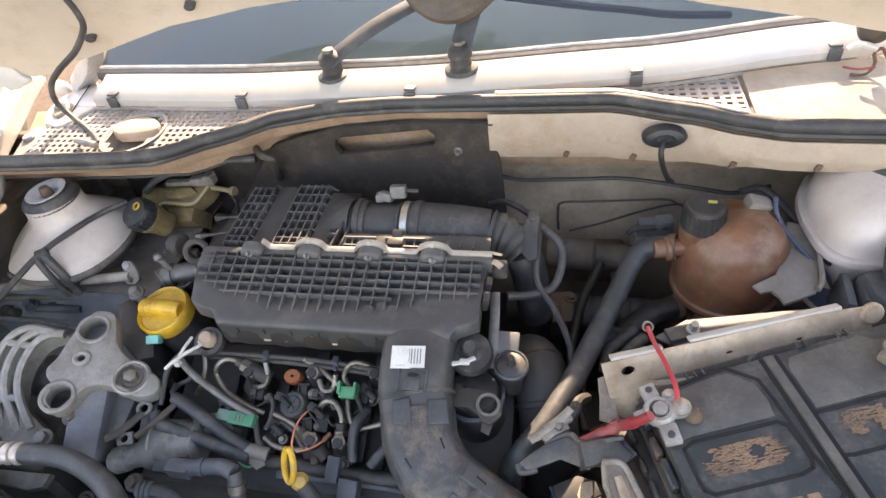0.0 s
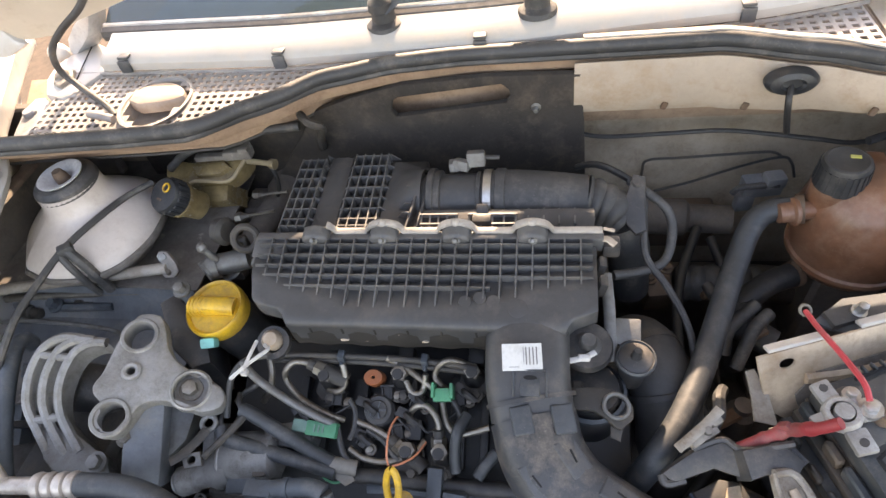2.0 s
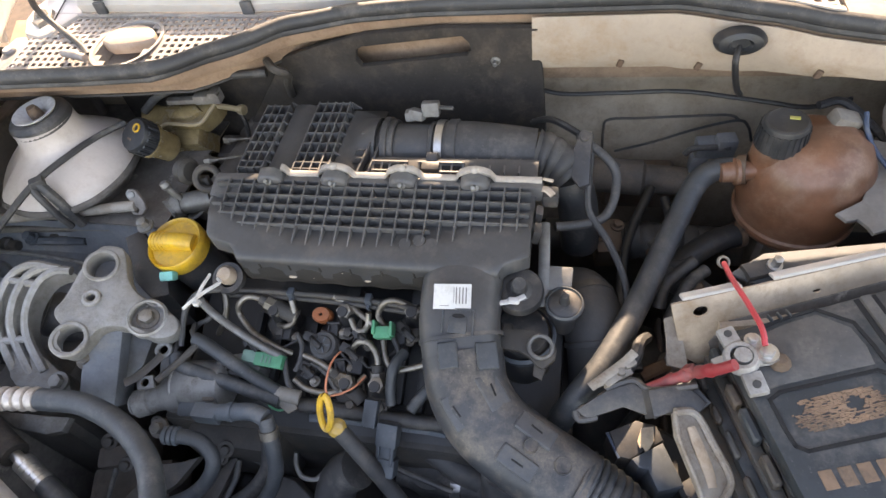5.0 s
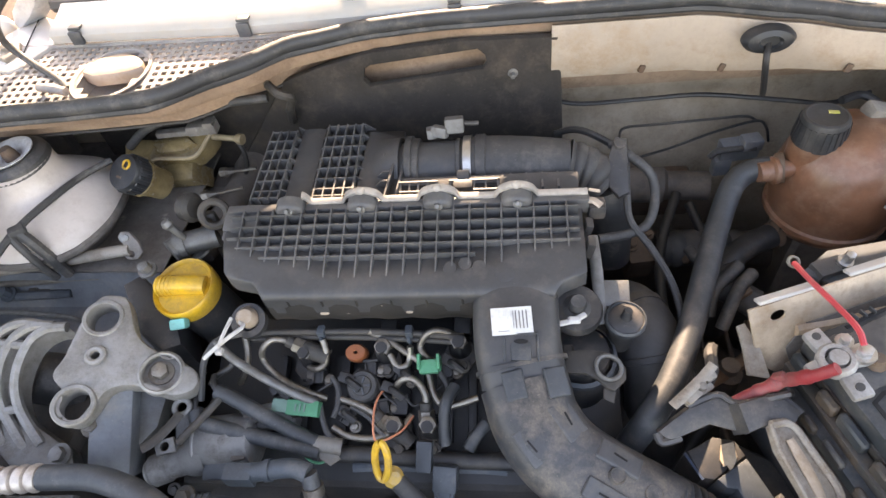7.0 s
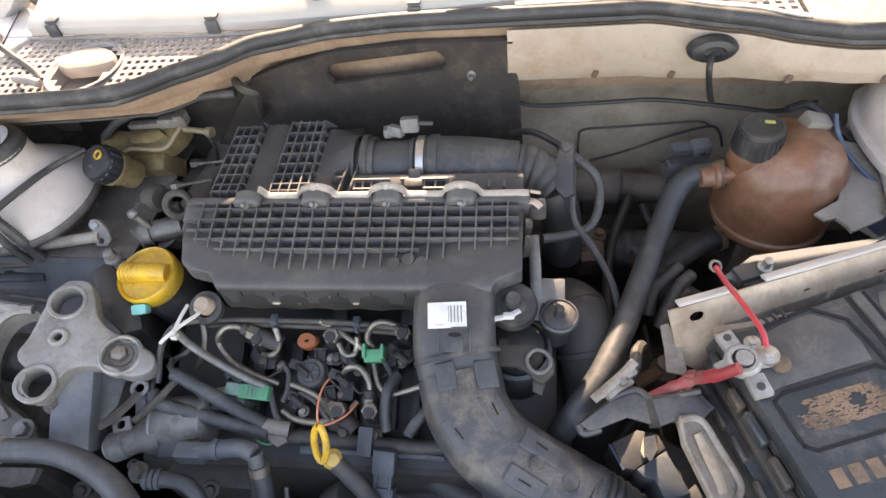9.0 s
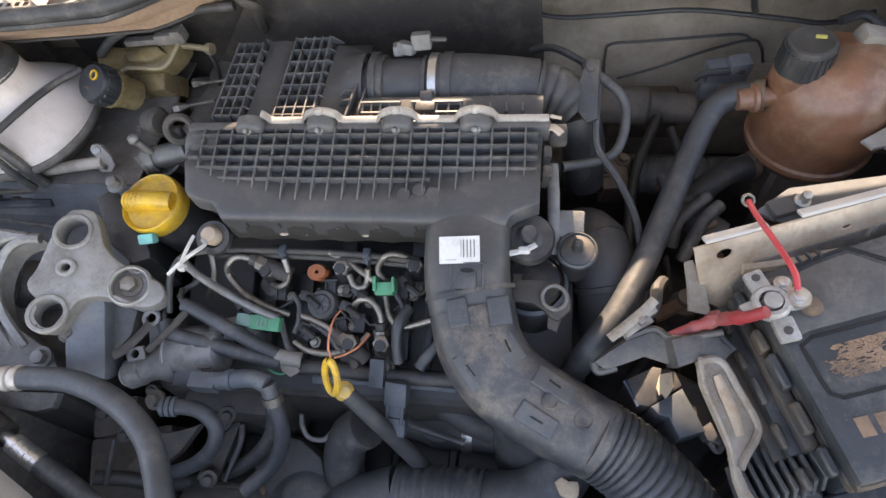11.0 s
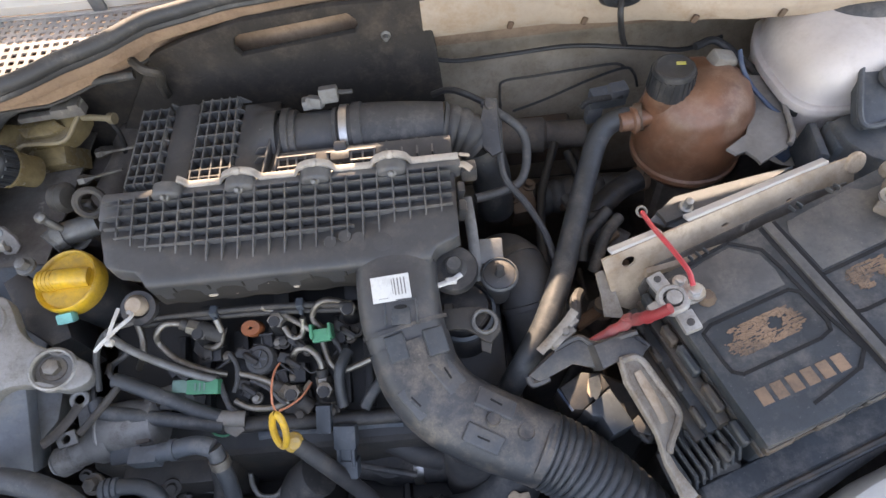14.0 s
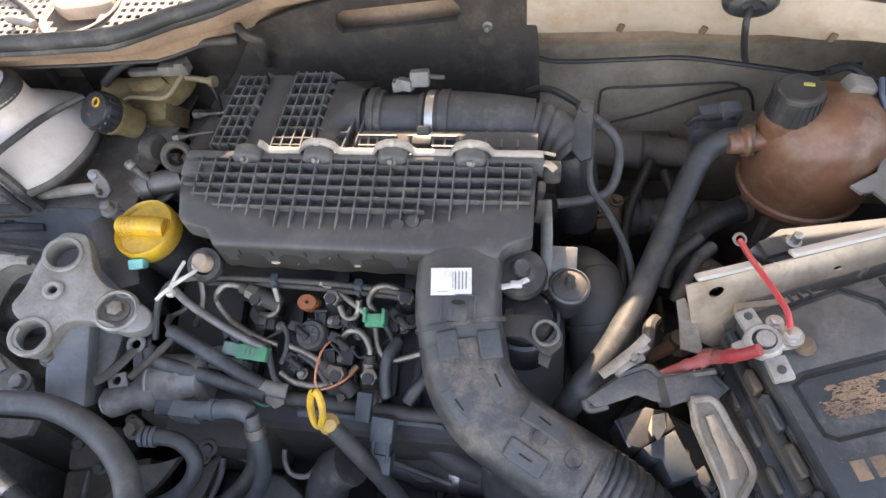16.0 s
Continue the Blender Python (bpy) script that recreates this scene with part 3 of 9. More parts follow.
# wipers
for wx, wy, wz, tip in ((-0.226, 0.890, 1.140, (-0.085, 0.955, 1.212)), (-0.029, 0.895, 1.142, (-0.005, 0.965, 1.215))):
    wiper = thing("wiper", (wx, wy, wz), "black wiper arm with its pivot on the scuttle panel", "wiper", "wipers")
    b = lathe(pose(wx, wy + 0.004, wz - 0.014), [(0.026, 0), (0.024, 0.006), (0.016, 0.010), (0.015, 0.022), (0.018, 0.024), (0.017, 0.034), (0.010, 0.040), (0, 0.041)], 24)
    link("pivot", b, rubber, wiper)
    link("nut", plate(pose(wx, wy + 0.004, wz + 0.031), hexagon(0.009), 0.006, bevel=0.001), dull_alu, wiper, "worn pivot nut")
    d = (Vector(tip) - Vector((wx, wy, wz + 0.012)))
    b = tube([Vector((wx, wy, wz + 0.014)) + d * k * 0.25 + Vector((0, 0, 0.006 * math.sin(k * 0.8))) for k in range(6)], lambda k: 0.0165 - 0.002 * k, 8, 3, squash=0.14, up=(0, -0.4, 1), power=0.6)
    link("arm", b, blue_pad, wiper)
    if wx > -0.1:
        link("blade", tube([(0.019, 1.060, 1.171), (0.116, 1.060, 1.154), (0.211, 1.060, 1.140), (0.280, 1.060, 1.129), (0.362, 1.060, 1.125)], 0.006, 6, 3), deep_plastic, wiper)

# wing edges
wing = thing("front_wing", (-0.78, 0.7, 1.05), "white painted front wing edge with a folded flange", "car wing", "front wings")
# the wing's top rail: a narrow ridge, an inner face and a grimy wall leaning out below it
RIDGE = spline([(-0.885, 0.998, 1.104), (-0.822, 0.884, 1.104), (-0.772, 0.788, 1.102), (-0.742, 0.715, 1.094), (-0.718, 0.650, 1.082), (-0.690, 0.560, 1.076), (-0.678, 0.500, 1.072)], 4)
INNER = spline([(-0.912, 1.043, 1.070), (-0.871, 0.955, 1.070), (-0.820, 0.857, 1.070), (-0.768, 0.757, 1.069), (-0.708, 0.680, 1.065), (-0.668, 0.580, 1.061), (-0.654, 0.520, 1.056)], 4)
out = Vector((-0.89, -0.45, 0))
rail = []
for d_, z_ in ((0.050, -0.060), (0.050, -0.004), (0.047, 0.0), (0.026, 0.0), (0.0245, -0.010), (0.0185, -0.010), (0.017, 0.001), (0.004, 0.002), (0.0, 0.0)):
    rail.append([p + out * d_ + Vector((0, 0, z_)) for p in RIDGE])
rail.append([q + Vector((0, 0, 0.003)) for q in INNER])
rail.append(INNER)
rail.append([q + Vector((-0.003, 0, -0.006)) for q in INNER])
link("rail", sheet(rail, 0.0015), wing_paint, wing)
link("rail_end", slab([RIDGE[0] + out * 0.048, RIDGE[0], INNER[0], INNER[0] + Vector((-0.05, 0, -0.03))], (-0.4, 0.9, 0), 0.004), wing_paint, wing, "folded rear end of the rail")
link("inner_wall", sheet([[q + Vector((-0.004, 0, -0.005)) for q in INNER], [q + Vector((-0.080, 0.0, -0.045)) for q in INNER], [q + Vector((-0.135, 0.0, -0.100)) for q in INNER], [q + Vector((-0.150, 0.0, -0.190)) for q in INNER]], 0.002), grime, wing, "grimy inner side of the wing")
link("skin", sheet([[p + out * 0.050 + Vector((0, 0, -0.058)) for p in RIDGE], [p + out * 0.075 + Vector((0, 0, -0.12)) for p in RIDGE], [p + out * 0.085 + Vector((0, 0, -0.50)) for p in RIDGE]], 0.003), wing_paint, wing)
bolt(wing, (-0.716, 0.668, 1.078), (0.2, -0.1, 1), 0.008, 0.004, pale_washer)
b = lathe(axis((0.508, 0.930, 1.153), (-0.2, -1, 0.2)), [(0, 0.020), (0.010, 0.018), (0.018, 0.010), (0.020, 0.0), (0.018, -0.02)], 20)
tube([(0.508, 0.935, 1.150), (0.530, 0.945, 1.165), (0.545, 0.950, 1.20)], 0.013, 10, 4, bm=b)
link("hinge", b, iron, bonnet, "black painted hinge")
link("hinge_washer", tube([(0.480, 0.918, 1.131), (0.492, 0.916, 1.138), (0.512, 0.916, 1.131)], 0.0045, 8, 4), pale_washer, bonnet, "pale bent hinge tab")
hose_thing("earth_wire", [(0.529, 0.918, 1.118), (0.519, 0.916, 1.131), (0.512, 0.916, 1.125), (0.516, 0.914, 1.112), (0.510, 0.912, 1.100), (0.499, 0.910, 1.0985), (0.490, 0.912, 1.0985)], 0.0022, rusty, "thin brown wire hanging from the bonnet hinge", "wire", seg=8)
hose_thing("earth_wire", [(0.480, 0.915, 1.108), (0.497, 0.912, 1.106), (0.517, 0.912, 1.108)], 0.0016, red, "short faded red wire beside the bonnet hinge", "wire", seg=8)
link("hinge_box", slab([(-0.744, 0.930, 1.123), (-0.718, 0.930, 1.145), (-0.672, 0.930, 1.167), (-0.690, 0.930, 1.128), (-0.712, 0.930, 1.111), (-0.740, 0.930, 1.094), (-0.749, 0.930, 1.105)], (0.1, -0.8, 0.55), 0.030, bevel=0.004), hinge_paint, bonnet, "pale grey hinge arm")
link("hinge_nub", lathe(axis((-0.762, 0.925, 1.106), (0.2, -0.6, 0.8)), [(0, 0.014), (0.008, 0.012), (0.013, 0.006), (0.015, 0.0), (0.015, -0.02)], 20), wing_paint, bonnet, "rounded white hinge nub")
link("corner_fold", slab(spline([(-0.7682, 0.8513, 1.1965), (-0.7553, 0.8513, 1.1837), (-0.7455, 0.8513, 1.165), (-0.7327, 0.8513, 1.1571), (-0.7524, 0.8513, 1.1472), (-0.778, 0.8513, 1.1413), (-0.7958, 0.8513, 1.16), (-0.8066, 0.8513, 1.1847)], 2), (0, -1, 0.3), 0.012, bevel=0.004), wing_paint, bonnet, "white folded corner of the bonnet skin")
sill = thing("scuttle_corner_panel", (-0.70, 0.87, 1.10), "white painted corner panel beside the scuttle with an open seam", "car body")
link("panel", slab([(-0.719, 0.819, 1.100), (-0.745, 0.859, 1.100), (-0.754, 0.899, 1.100), (-0.745, 0.925, 1.100), (-0.737, 0.972, 1.100), (-0.655, 0.920, 1.100), (-0.651, 0.868, 1.100), (-0.662, 0.841, 1.100), (-0.668, 0.815, 1.100), (-0.687, 0.806, 1.100)], (0, -0.05, 1), 0.012, bevel=0.004), white_paint, sill)
link("seam", tube([(-0.712, 0.939, 1.1035), (-0.699, 0.895, 1.1025), (-0.685, 0.847, 1.1005)], 0.0009, 6, 3), groove_black, sill, "dark open seam")
link("foot", slab([(-0.700, 0.872, 1.106), (-0.690, 0.850, 1.106), (-0.698, 0.828, 1.106), (-0.716, 0.838, 1.106), (-0.727, 0.861, 1.106), (-0.716, 0.875, 1.106)], (0.1, -0.3, 1), 0.008, bevel=0.003), panel_paint, sill, "dusty cast hinge foot")
bolt(sill, (-0.708, 0.853, 1.107), (0.1, -0.3, 1), 0.007, 0.005, panel_paint)
tagged(link("wing_closing_panel", sheet([[(-0.86, 0.94, 1.050), (-0.74, 0.94, 1.050)], [(-0.80, 0.83, 1.050), (-0.70, 0.82, 1.050)]], 0.003), tan_dirt), "dusty brown panel deep beside the wing", "car body", kind="structure")
corner = thing("wing_corner_plate", (-0.745, 0.795, 1.075), "blue grey plate with a round plug beside the wing", "plate")
link("plate", slab([(-0.755, 0.849, 1.075), (-0.728, 0.819, 1.075), (-0.718, 0.750, 1.075), (-0.751, 0.752, 1.075), (-0.777, 0.823, 1.075), (-0.774, 0.848, 1.075)], (0, -0.1, 1), 0.02, bevel=0.004), hinge_paint, corner)
link("plug", lathe(axis((-0.754, 0.807, 1.079), (0, -0.1, 1)), [(0, 0.003), (0.008, 0.0025), (0.010, 0.0), (0.010, -0.004)], 18), hinge_paint, corner)

# plate made wider than the gap to keep sun off the inner wing
wall("wing_sun_block", pose(-0.835, 0.845, 0.98), 0.27, 0.02, 0.17, grime, "grimy plate between wing and firewall, widened to block the sun")
# strut towers
tower = thing("strut_tower", (-0.655, 0.70, 0.88), "white painted strut tower with a rubber topped mount", "strut tower", "strut towers")
TL = axis((-0.646, 0.694, 1.042), (-0.04, -0.05, 1)) @ Matrix.Diagonal((0.80, 0.80, 0.9, 1.0))
base_line = spline([(-0.700, 0.603, 0), (-0.735, 0.660, 0), (-0.745, 0.710, 0), (-0.725, 0.755, 0), (-0.680, 0.780, 0), (-0.630, 0.783, 0), (-0.590, 0.770, 0), (-0.558, 0.735, 0), (-0.547, 0.690, 0), (-0.550, 0.650, 0), (-0.570, 0.612, 0), (-0.605, 0.592, 0), (-0.655, 0.588, 0), (-0.700, 0.603, 0)], 4)
neck_mid = Vector((-0.646, 0.694, 0))


def left_tower(levels):
    """Rings that run from the tower's squarish foot to its round neck."""
    rows = []
    for k, z, grow in levels:
        rows.append([neck_mid + (p - neck_mid) * (1 - k) * grow + (p - neck_mid).normalized() * 0.042 * k + Vector((0, 0, z)) for p in base_line])
    return sheet(rows)


link("dome", left_tower([(0.0, 0.966, 1.0), (0.01, 0.971, 0.995), (0.06, 0.977, 1.0), (0.2, 0.984, 1.0), (0.4, 0.993, 1.0), (0.6, 1.001, 1.0), (0.78, 1.008, 1.0), (0.9, 1.014, 1.0), (0.97, 1.021, 1.0), (1.0, 1.030, 1.0), (1.0, 1.042, 1.0)]), tower_paint, tower)
link("seam", left_tower([(0.0, 0.9675, 0.985), (0.0, 0.9685, 1.02), (0.0, 0.966, 1.045), (0.0, 0.962, 1.05), (0.0, 0.957, 1.02), (0.0, 0.950, 0.80), (0.0, 0.90, 0.76)]), apron_paint, tower, "dusty welded seam flange")
link("rubber_ring", lathe(TL, [(0.031, 0.003), (0.036, 0.0115), (0.044, 0.011), (0.0515, 0.005), (0.0530, -0.005), (0.048, -0.011)], 36), rubber, tower, "black rubber ring")
link("washer", lathe(TL, [(0.0, 0.004), (0.017, 0.004), (0.025, 0.006), (0.0335, 0.012), (0.0375, 0.014), (0.0375, 0.0155), (0.030, 0.0145), (0.022, 0.009), (0.016, 0.006)], 40), pale_washer, tower, "pale dished washer")
link("nut", lathe(TL, [(0, 0.023), (0.008, 0.022), (0.011, 0.013), (0.012, 0.0)], 12), rusty, tower)
tower = thing("strut_tower", (0.50, 0.70, 0.88), "white painted strut tower with a black mount bracket", "strut tower", "strut towers")
tower_line = spline([(0.440, 0.820, 0), (0.422, 0.783, 0), (0.415, 0.745, 0), (0.417, 0.706, 0), (0.423, 0.675, 0), (0.441, 0.653, 0), (0.476, 0.648, 0), (0.530, 0.652, 0), (0.590, 0.672, 0), (0.620, 0.730, 0), (0.600, 0.800, 0), (0.540, 0.845, 0), (0.480, 0.845, 0), (0.440, 0.820, 0)], 5)
tower_mid = Vector((0.515, 0.745, 0))


def tower_skin(levels):
    return sheet([[tower_mid + (p - tower_mid) * k + Vector((0, 0, z)) for p in tower_line] for k, z in levels])


link("dome", tower_skin([(0.93, 0.998), (0.915, 1.001), (0.905, 1.006), (0.885, 1.018), (0.85, 1.030), (0.79, 1.041), (0.70, 1.049), (0.58, 1.054), (0.40, 1.058), (0.0, 1.060)]), tower_paint, tower)
link("flange", tower_skin([(0.92, 1.0), (0.965, 1.0005), (0.99, 0.999), (1.0, 0.995), (0.995, 0.99), (0.94, 0.986), (0.90, 0.90)]), tower_paint, tower, "welded seam flange")
link("mount_rubber", lathe(pose(0.520, 0.772, 1.056, 3, -3, 0), [(0, 0.014), (0.030, 0.014), (0.040, 0.012), (0.049, 0.004), (0.051, 0.0), (0.051, -0.006)], 36), rubber, tower, "black rubber mount")
MB = (0.510, 0.652, 1.040)
MP = spline([(0.485, 0.670, 1.037), (0.497, 0.691, 1.046), (0.511, 0.700, 1.050), (0.538, 0.695, 1.048), (0.546, 0.677, 1.040), (0.536, 0.640, 1.024), (0.529, 0.622, 1.016), (0.474, 0.610, 1.011), (0.478, 0.647, 1.027), (0.485, 0.670, 1.037)], 3)[:-1]
link("bracket", slab(MP, (0.05, -0.42, 1), 0.016, bevel=0.003), blue_pad, tower, "black mount bracket")
link("bracket_rim", tube([p + Vector((0, -0.0004, 0.001)) for p in MP + MP[:1]], 0.0034, 8, 2), blue_pad, tower, "raised rim of the bracket")
for q_, r_ in ((MB, 0.013), ((0.498, 0.676, 1.041), 0.010)):
    link("boss", lathe(axis(q_, (0.05, -0.42, 1)), [(0, 0.002), (r_ * 0.75, 0.002), (r_, 0.0005), (r_, -0.006)], 24), blue_pad, tower)
bolt(tower, (MB[0], MB[1] - 0.001, MB[2] + 0.002), (0.05, -0.42, 1), 0.0052, 0.006, bright_steel)

rows = [[(x, y, 0.935 - 0.05 * max(0, x + 0.62) - 0.10 * max(0, 0.60 - y)) for x in (-0.785, -0.70, -0.62, -0.54, -0.47)] for y in (0.87, 0.80, 0.73, 0.66, 0.605)]
tagged(link("wing_apron", sheet(rows, 0.003), apron_paint), "grimy grey painted apron beside the strut tower", "car body", kind="structure")
rows = [[(x, y, z - 0.03 * max(0, x + 0.66)) for x in (-0.785, -0.70, -0.62, -0.54, -0.48)] for y, z in ((0.612, 0.925), (0.604, 0.900), (0.590, 0.878), (0.545, 0.872), (0.495, 0.872))]
tagged(link("chassis_top", sheet(rows, 0.003), lid_grey), "grey blue chassis top beside the engine mount", "car body", kind="structure")
rows = [[(-0.79, y, 0.90 - 0.1 * (0.50 - y)), (-0.68, y, 0.88 - 0.1 * (0.50 - y)), (-0.62, y, 0.80), (-0.61, y, 0.55)] for y in (0.50, 0.35, 0.20, 0.03)]
tagged(link("chassis_rail", sheet(rows, 0.004), apron_paint), "grimy grey chassis rail along the bay", "car body", kind="structure")

# black insulation mat on the firewall with a slot
mat_ob = thing("insulation_mat", (-0.15, 0.84, 0.98), "sooty black firewall insulation mat with a long slot", "insulation")
MY = 0.822
MF = Matrix.Translation((0, MY, 1.0)) @ Matrix.Rotation(radians(90), 4, "X")
flat_xz = lambda pts: [(x, z - 1.0) for x, y, z in pts]
slot = flat_xz([(-0.216, 0.822, 1.033), (-0.068, 0.822, 1.048), (-0.063, 0.822, 1.055), (-0.064, 0.822, 1.066), (-0.073, 0.822, 1.075), (-0.209, 0.822, 1.063), (-0.218, 0.822, 1.058), (-0.222, 0.822, 1.044)])
link("mat", plate(MF, flat_xz([(-0.434, 0.822, 0.921), (0.034, 0.822, 0.922), (0.030, 0.822, 1.008), (0.024, 0.822, 1.084), (-0.097, 0.822, 1.087), (-0.204, 0.822, 1.081), (-0.273, 0.822, 1.066), (-0.329, 0.822, 1.048), (-0.379, 0.822, 0.986)]), 0.010, holes=(slot,), bevel=0.002), insulation, mat_ob)
# dark sheet added behind the reservoir for the flange's shadow and dark firewall
link("shade_flap", plate(MF @ pose(0, 0, -0.012), flat_xz([(-0.640, 0.822, 0.880), (-0.400, 0.822, 0.880), (-0.350, 0.822, 1.000), (-0.335, 0.822, 1.060), (-0.440, 0.822, 1.066), (-0.640, 0.822, 1.060)]), 0.008, bevel=0.002), insulation, mat_ob, "dark side sheet added for flange shadow and dark firewall")
for bx_, bz in ((-0.031, 1.040), (-0.30, 0.95)):
    link("fixing", lathe(axis((bx_, MY - 0.001, bz), (0, -1, 0)), [(0, 0.010), (0.003, 0.009), (0.0035, 0.002), (0.006, 0.001), (0.0065, 0)], 14), dull_alu, mat_ob, "small steel fixing")

# cable grommet on the lip
GR = (0.248, 0.787, 1.083)
grom = thing("cable_grommet", GR, "oval black rubber grommet with a cable through the cowl lip", "grommet")
link("rubber_body", lathe(axis(GR, (0, -1, 0.1)), [(0, 0.006), (0.010, 0.006), (0.013, 0.010), (0.0230, 0.008), (0.0278, 0.002), (0.0278, -0.006)], 32, squash=0.56), cap_black, grom)
link("cable", tube([Vector(GR) + Vector(p) for p in ((0, -0.002, -0.002), (-0.004, -0.018, -0.012), (0.001, -0.016, -0.035), (0.012, 0.0, -0.065), (0.022, 0.02, -0.085))], 0.0036, 8, 5), cable_black, grom)

rad = thing("radiator", (-0.08, 0.12, 0.25), "dark radiator and its cowl at the front of the bay", "radiator")
link("core", box(pose(-0.08, 0.10, 0.55), 1.10, 0.08, 0.58, 0.006), deep_plastic, rad)
link("top_tank", box(pose(-0.08, 0.105, 0.85), 1.14, 0.10, 0.05, 0.012, 2), deep_plastic, rad)

# ---- engine mass ----
engine = thing("engine_block", (-0.16, 0.5, 0.32), "grimy cast engine block below the injector lines", "engine")
b = box(pose(-0.16, 0.50, 0.60), 0.50, 0.24, 0.46, 0.012, 2)
link("block", b, iron, engine)
b = box(pose(-0.155, 0.475, 0.842, 21.8, 0, 0), 0.46, 0.19, 0.04, 0.008, 2)
link("valve_cover", b, oil_and_shade_black, engine, "oily dark valve cover")
b = box(pose(-0.16, 0.355, 0.62, 0, 0, 0), 0.44, 0.10, 0.20, 0.02, 2)
crank = link("crankcase", b, oil_and_shade_black, engine)
for i in range(6):
    link("rib", box(pose(-0.34 + 0.07 * i, 0.345, 0.70, 0, 0, 0), 0.012, 0.09, 0.06, 0.003), oil_and_shade_black, crank)
gear = thing("gearbox", (0.20, 0.45, 0.32), "grimy cast gearbox housing low in the bay", "gearbox")
b = lathe(axis((0.05, 0.53, 0.685), (1, 0, 0)), [(0, 0.0), (0.13, 0.0), (0.135, 0.02), (0.12, 0.10), (0.095, 0.20), (0.06, 0.26), (0, 0.27)], 28)
box(pose(0.22, 0.50, 0.50), 0.30, 0.22, 0.36, 0.02, 2, bm=b)
link("housing", b, iron, gear)
for i in range(5):
    link("rib", box(pose(0.09 + 0.035 * i, 0.53, 0.805 - 0.010 * i), 0.006, 0.16, 0.03, 0.002), grime, gear)
for i in range(4):
    bolt(gear, (0.062, 0.50 + 0.028 * i, 0.823 - 0.004 * abs(i - 1)), (-0.2, -0.2, 1), 0.006, 0.008)
sel = thing("gear_selector", (0.20, 0.52, 0.80), "grimy gear selector lever on the gearbox", "lever")
link("lever", tube([(0.165, 0.50, 0.83), (0.20, 0.52, 0.835), (0.235, 0.55, 0.825), (0.25, 0.60, 0.81)], 0.008, 8, 4, squash=0.5), rusty, sel)
link("pivot", lathe(pose(0.20, 0.52, 0.79), [(0.016, 0), (0.016, 0.04), (0.010, 0.046), (0.010, 0.056), (0, 0.057)], 18), grime, sel)
for pts_, lab_ in (([(0.16, 0.50, 0.84), (0.14, 0.58, 0.85), (0.15, 0.68, 0.86), (0.18, 0.76, 0.88)], "black gear cable over the gearbox"), ([(0.25, 0.60, 0.82), (0.22, 0.68, 0.84), (0.20, 0.76, 0.86)], "black gear cable over the gearbox"), ([(0.13, 0.42, 0.80), (0.17, 0.46, 0.85), (0.21, 0.47, 0.87), (0.25, 0.50, 0.85), (0.26, 0.56, 0.82)], "black loom above the gearbox")):
    hose_thing("gear_cable", pts_, 0.0065, cable_black, lab_, "cable", seg=10)

beam = thing("steering_rack", (0.20, 0.74, 0.80), "grimy steering rack low against the firewall", "steering rack")
link("tube", tube([(0.04, 0.735, 0.80), (0.16, 0.735, 0.80), (0.28, 0.730, 0.80), (0.42, 0.720, 0.79)], 0.026, 16, 3), iron, beam)
link("gaiter", tube([(0.15, 0.700, 0.835), (0.20, 0.700, 0.838), (0.25, 0.698, 0.836)], 0.024, 18, 14, wave=lambda k: 0.9 + 0.14 * abs(math.sin(k * math.pi / 5))), deep_plastic, beam, "ribbed rubber gaiter")
link("bracket", box(pose(0.125, 0.700, 0.83, 15, 0, 8), 0.034, 0.05, 0.05, 0.004, 2), rusty, beam)
for q in ((0.115, 0.690, 0.858), (0.137, 0.708, 0.858)):
    bolt(beam, q, (0.1, -0.2, 1), 0.006, 0.007, rusty)

# ---- air filter housing ----
airbox = thing("air_filter_housing", (-0.15, 0.62, 0.90), "dusty black ribbed plastic air filter housing on the engine", "air filter")
# front cover: a smooth sloping shell whose rear half sinks below a lattice of ribs
cover_top = lambda y: 1.0040 + 0.28 * (y - 0.530)
CL_TAB = [(0.505, -0.287), (0.514, -0.292), (0.521, -0.297), (0.526, -0.304), (0.5295, -0.326), (0.536, -0.335), (0.585, -0.346), (0.62, -0.347)]
CR_TAB = [(0.508, 0.004), (0.514, 0.007), (0.520, 0.013), (0.5245, 0.024), (0.529, 0.0355), (0.62, 0.0365)]
END_TAB = [(-0.36, 0.575), (-0.326, 0.565), (-0.294, 0.551), (-0.262, 0.545), (-0.245, 0.542), (-0.224, 0.532), (-0.15, 0.533), (-0.08, 0.539), (-0.046, 0.545), (-0.030, 0.554), (0.04, 0.562)]
rib_end = lambda x: lerp_curve(END_TAB, x)


def cover_z(x, y):
    """The shell under the ribs: flush in front, sinking towards the flange."""
    return cover_top(y) - max(0.0, min(0.0125, (y - rib_end(x) + 0.006) * 0.30))


rows = []
for y, dz in [(0.5105, -0.0125), (0.5092, -0.0085), (0.5090, -0.0052), (0.5102, -0.0022), (0.5128, -0.0006)] + [(0.516 + 0.0045 * i, 0.0) for i in range(21)]:
    x0, x1 = lerp_curve(CL_TAB, y), lerp_curve(CR_TAB, y)
    rows.append([(x0 + (x1 - x0) * k / 70, y, cover_z(x0 + (x1 - x0) * k / 70, y) + dz - (0.0012 if k in (0, 70) else 0.0)) for k in range(71)])
b = sheet(rows)
rim = [e for e in b.edges if e.is_boundary]
ext = bmesh.ops.extrude_edge_only(b, edges=rim)["geom"]
bmesh.ops.translate(b, verts=[g for g in ext if isinstance(g, bmesh.types.BMVert)], vec=(0, 0.001, -0.020))
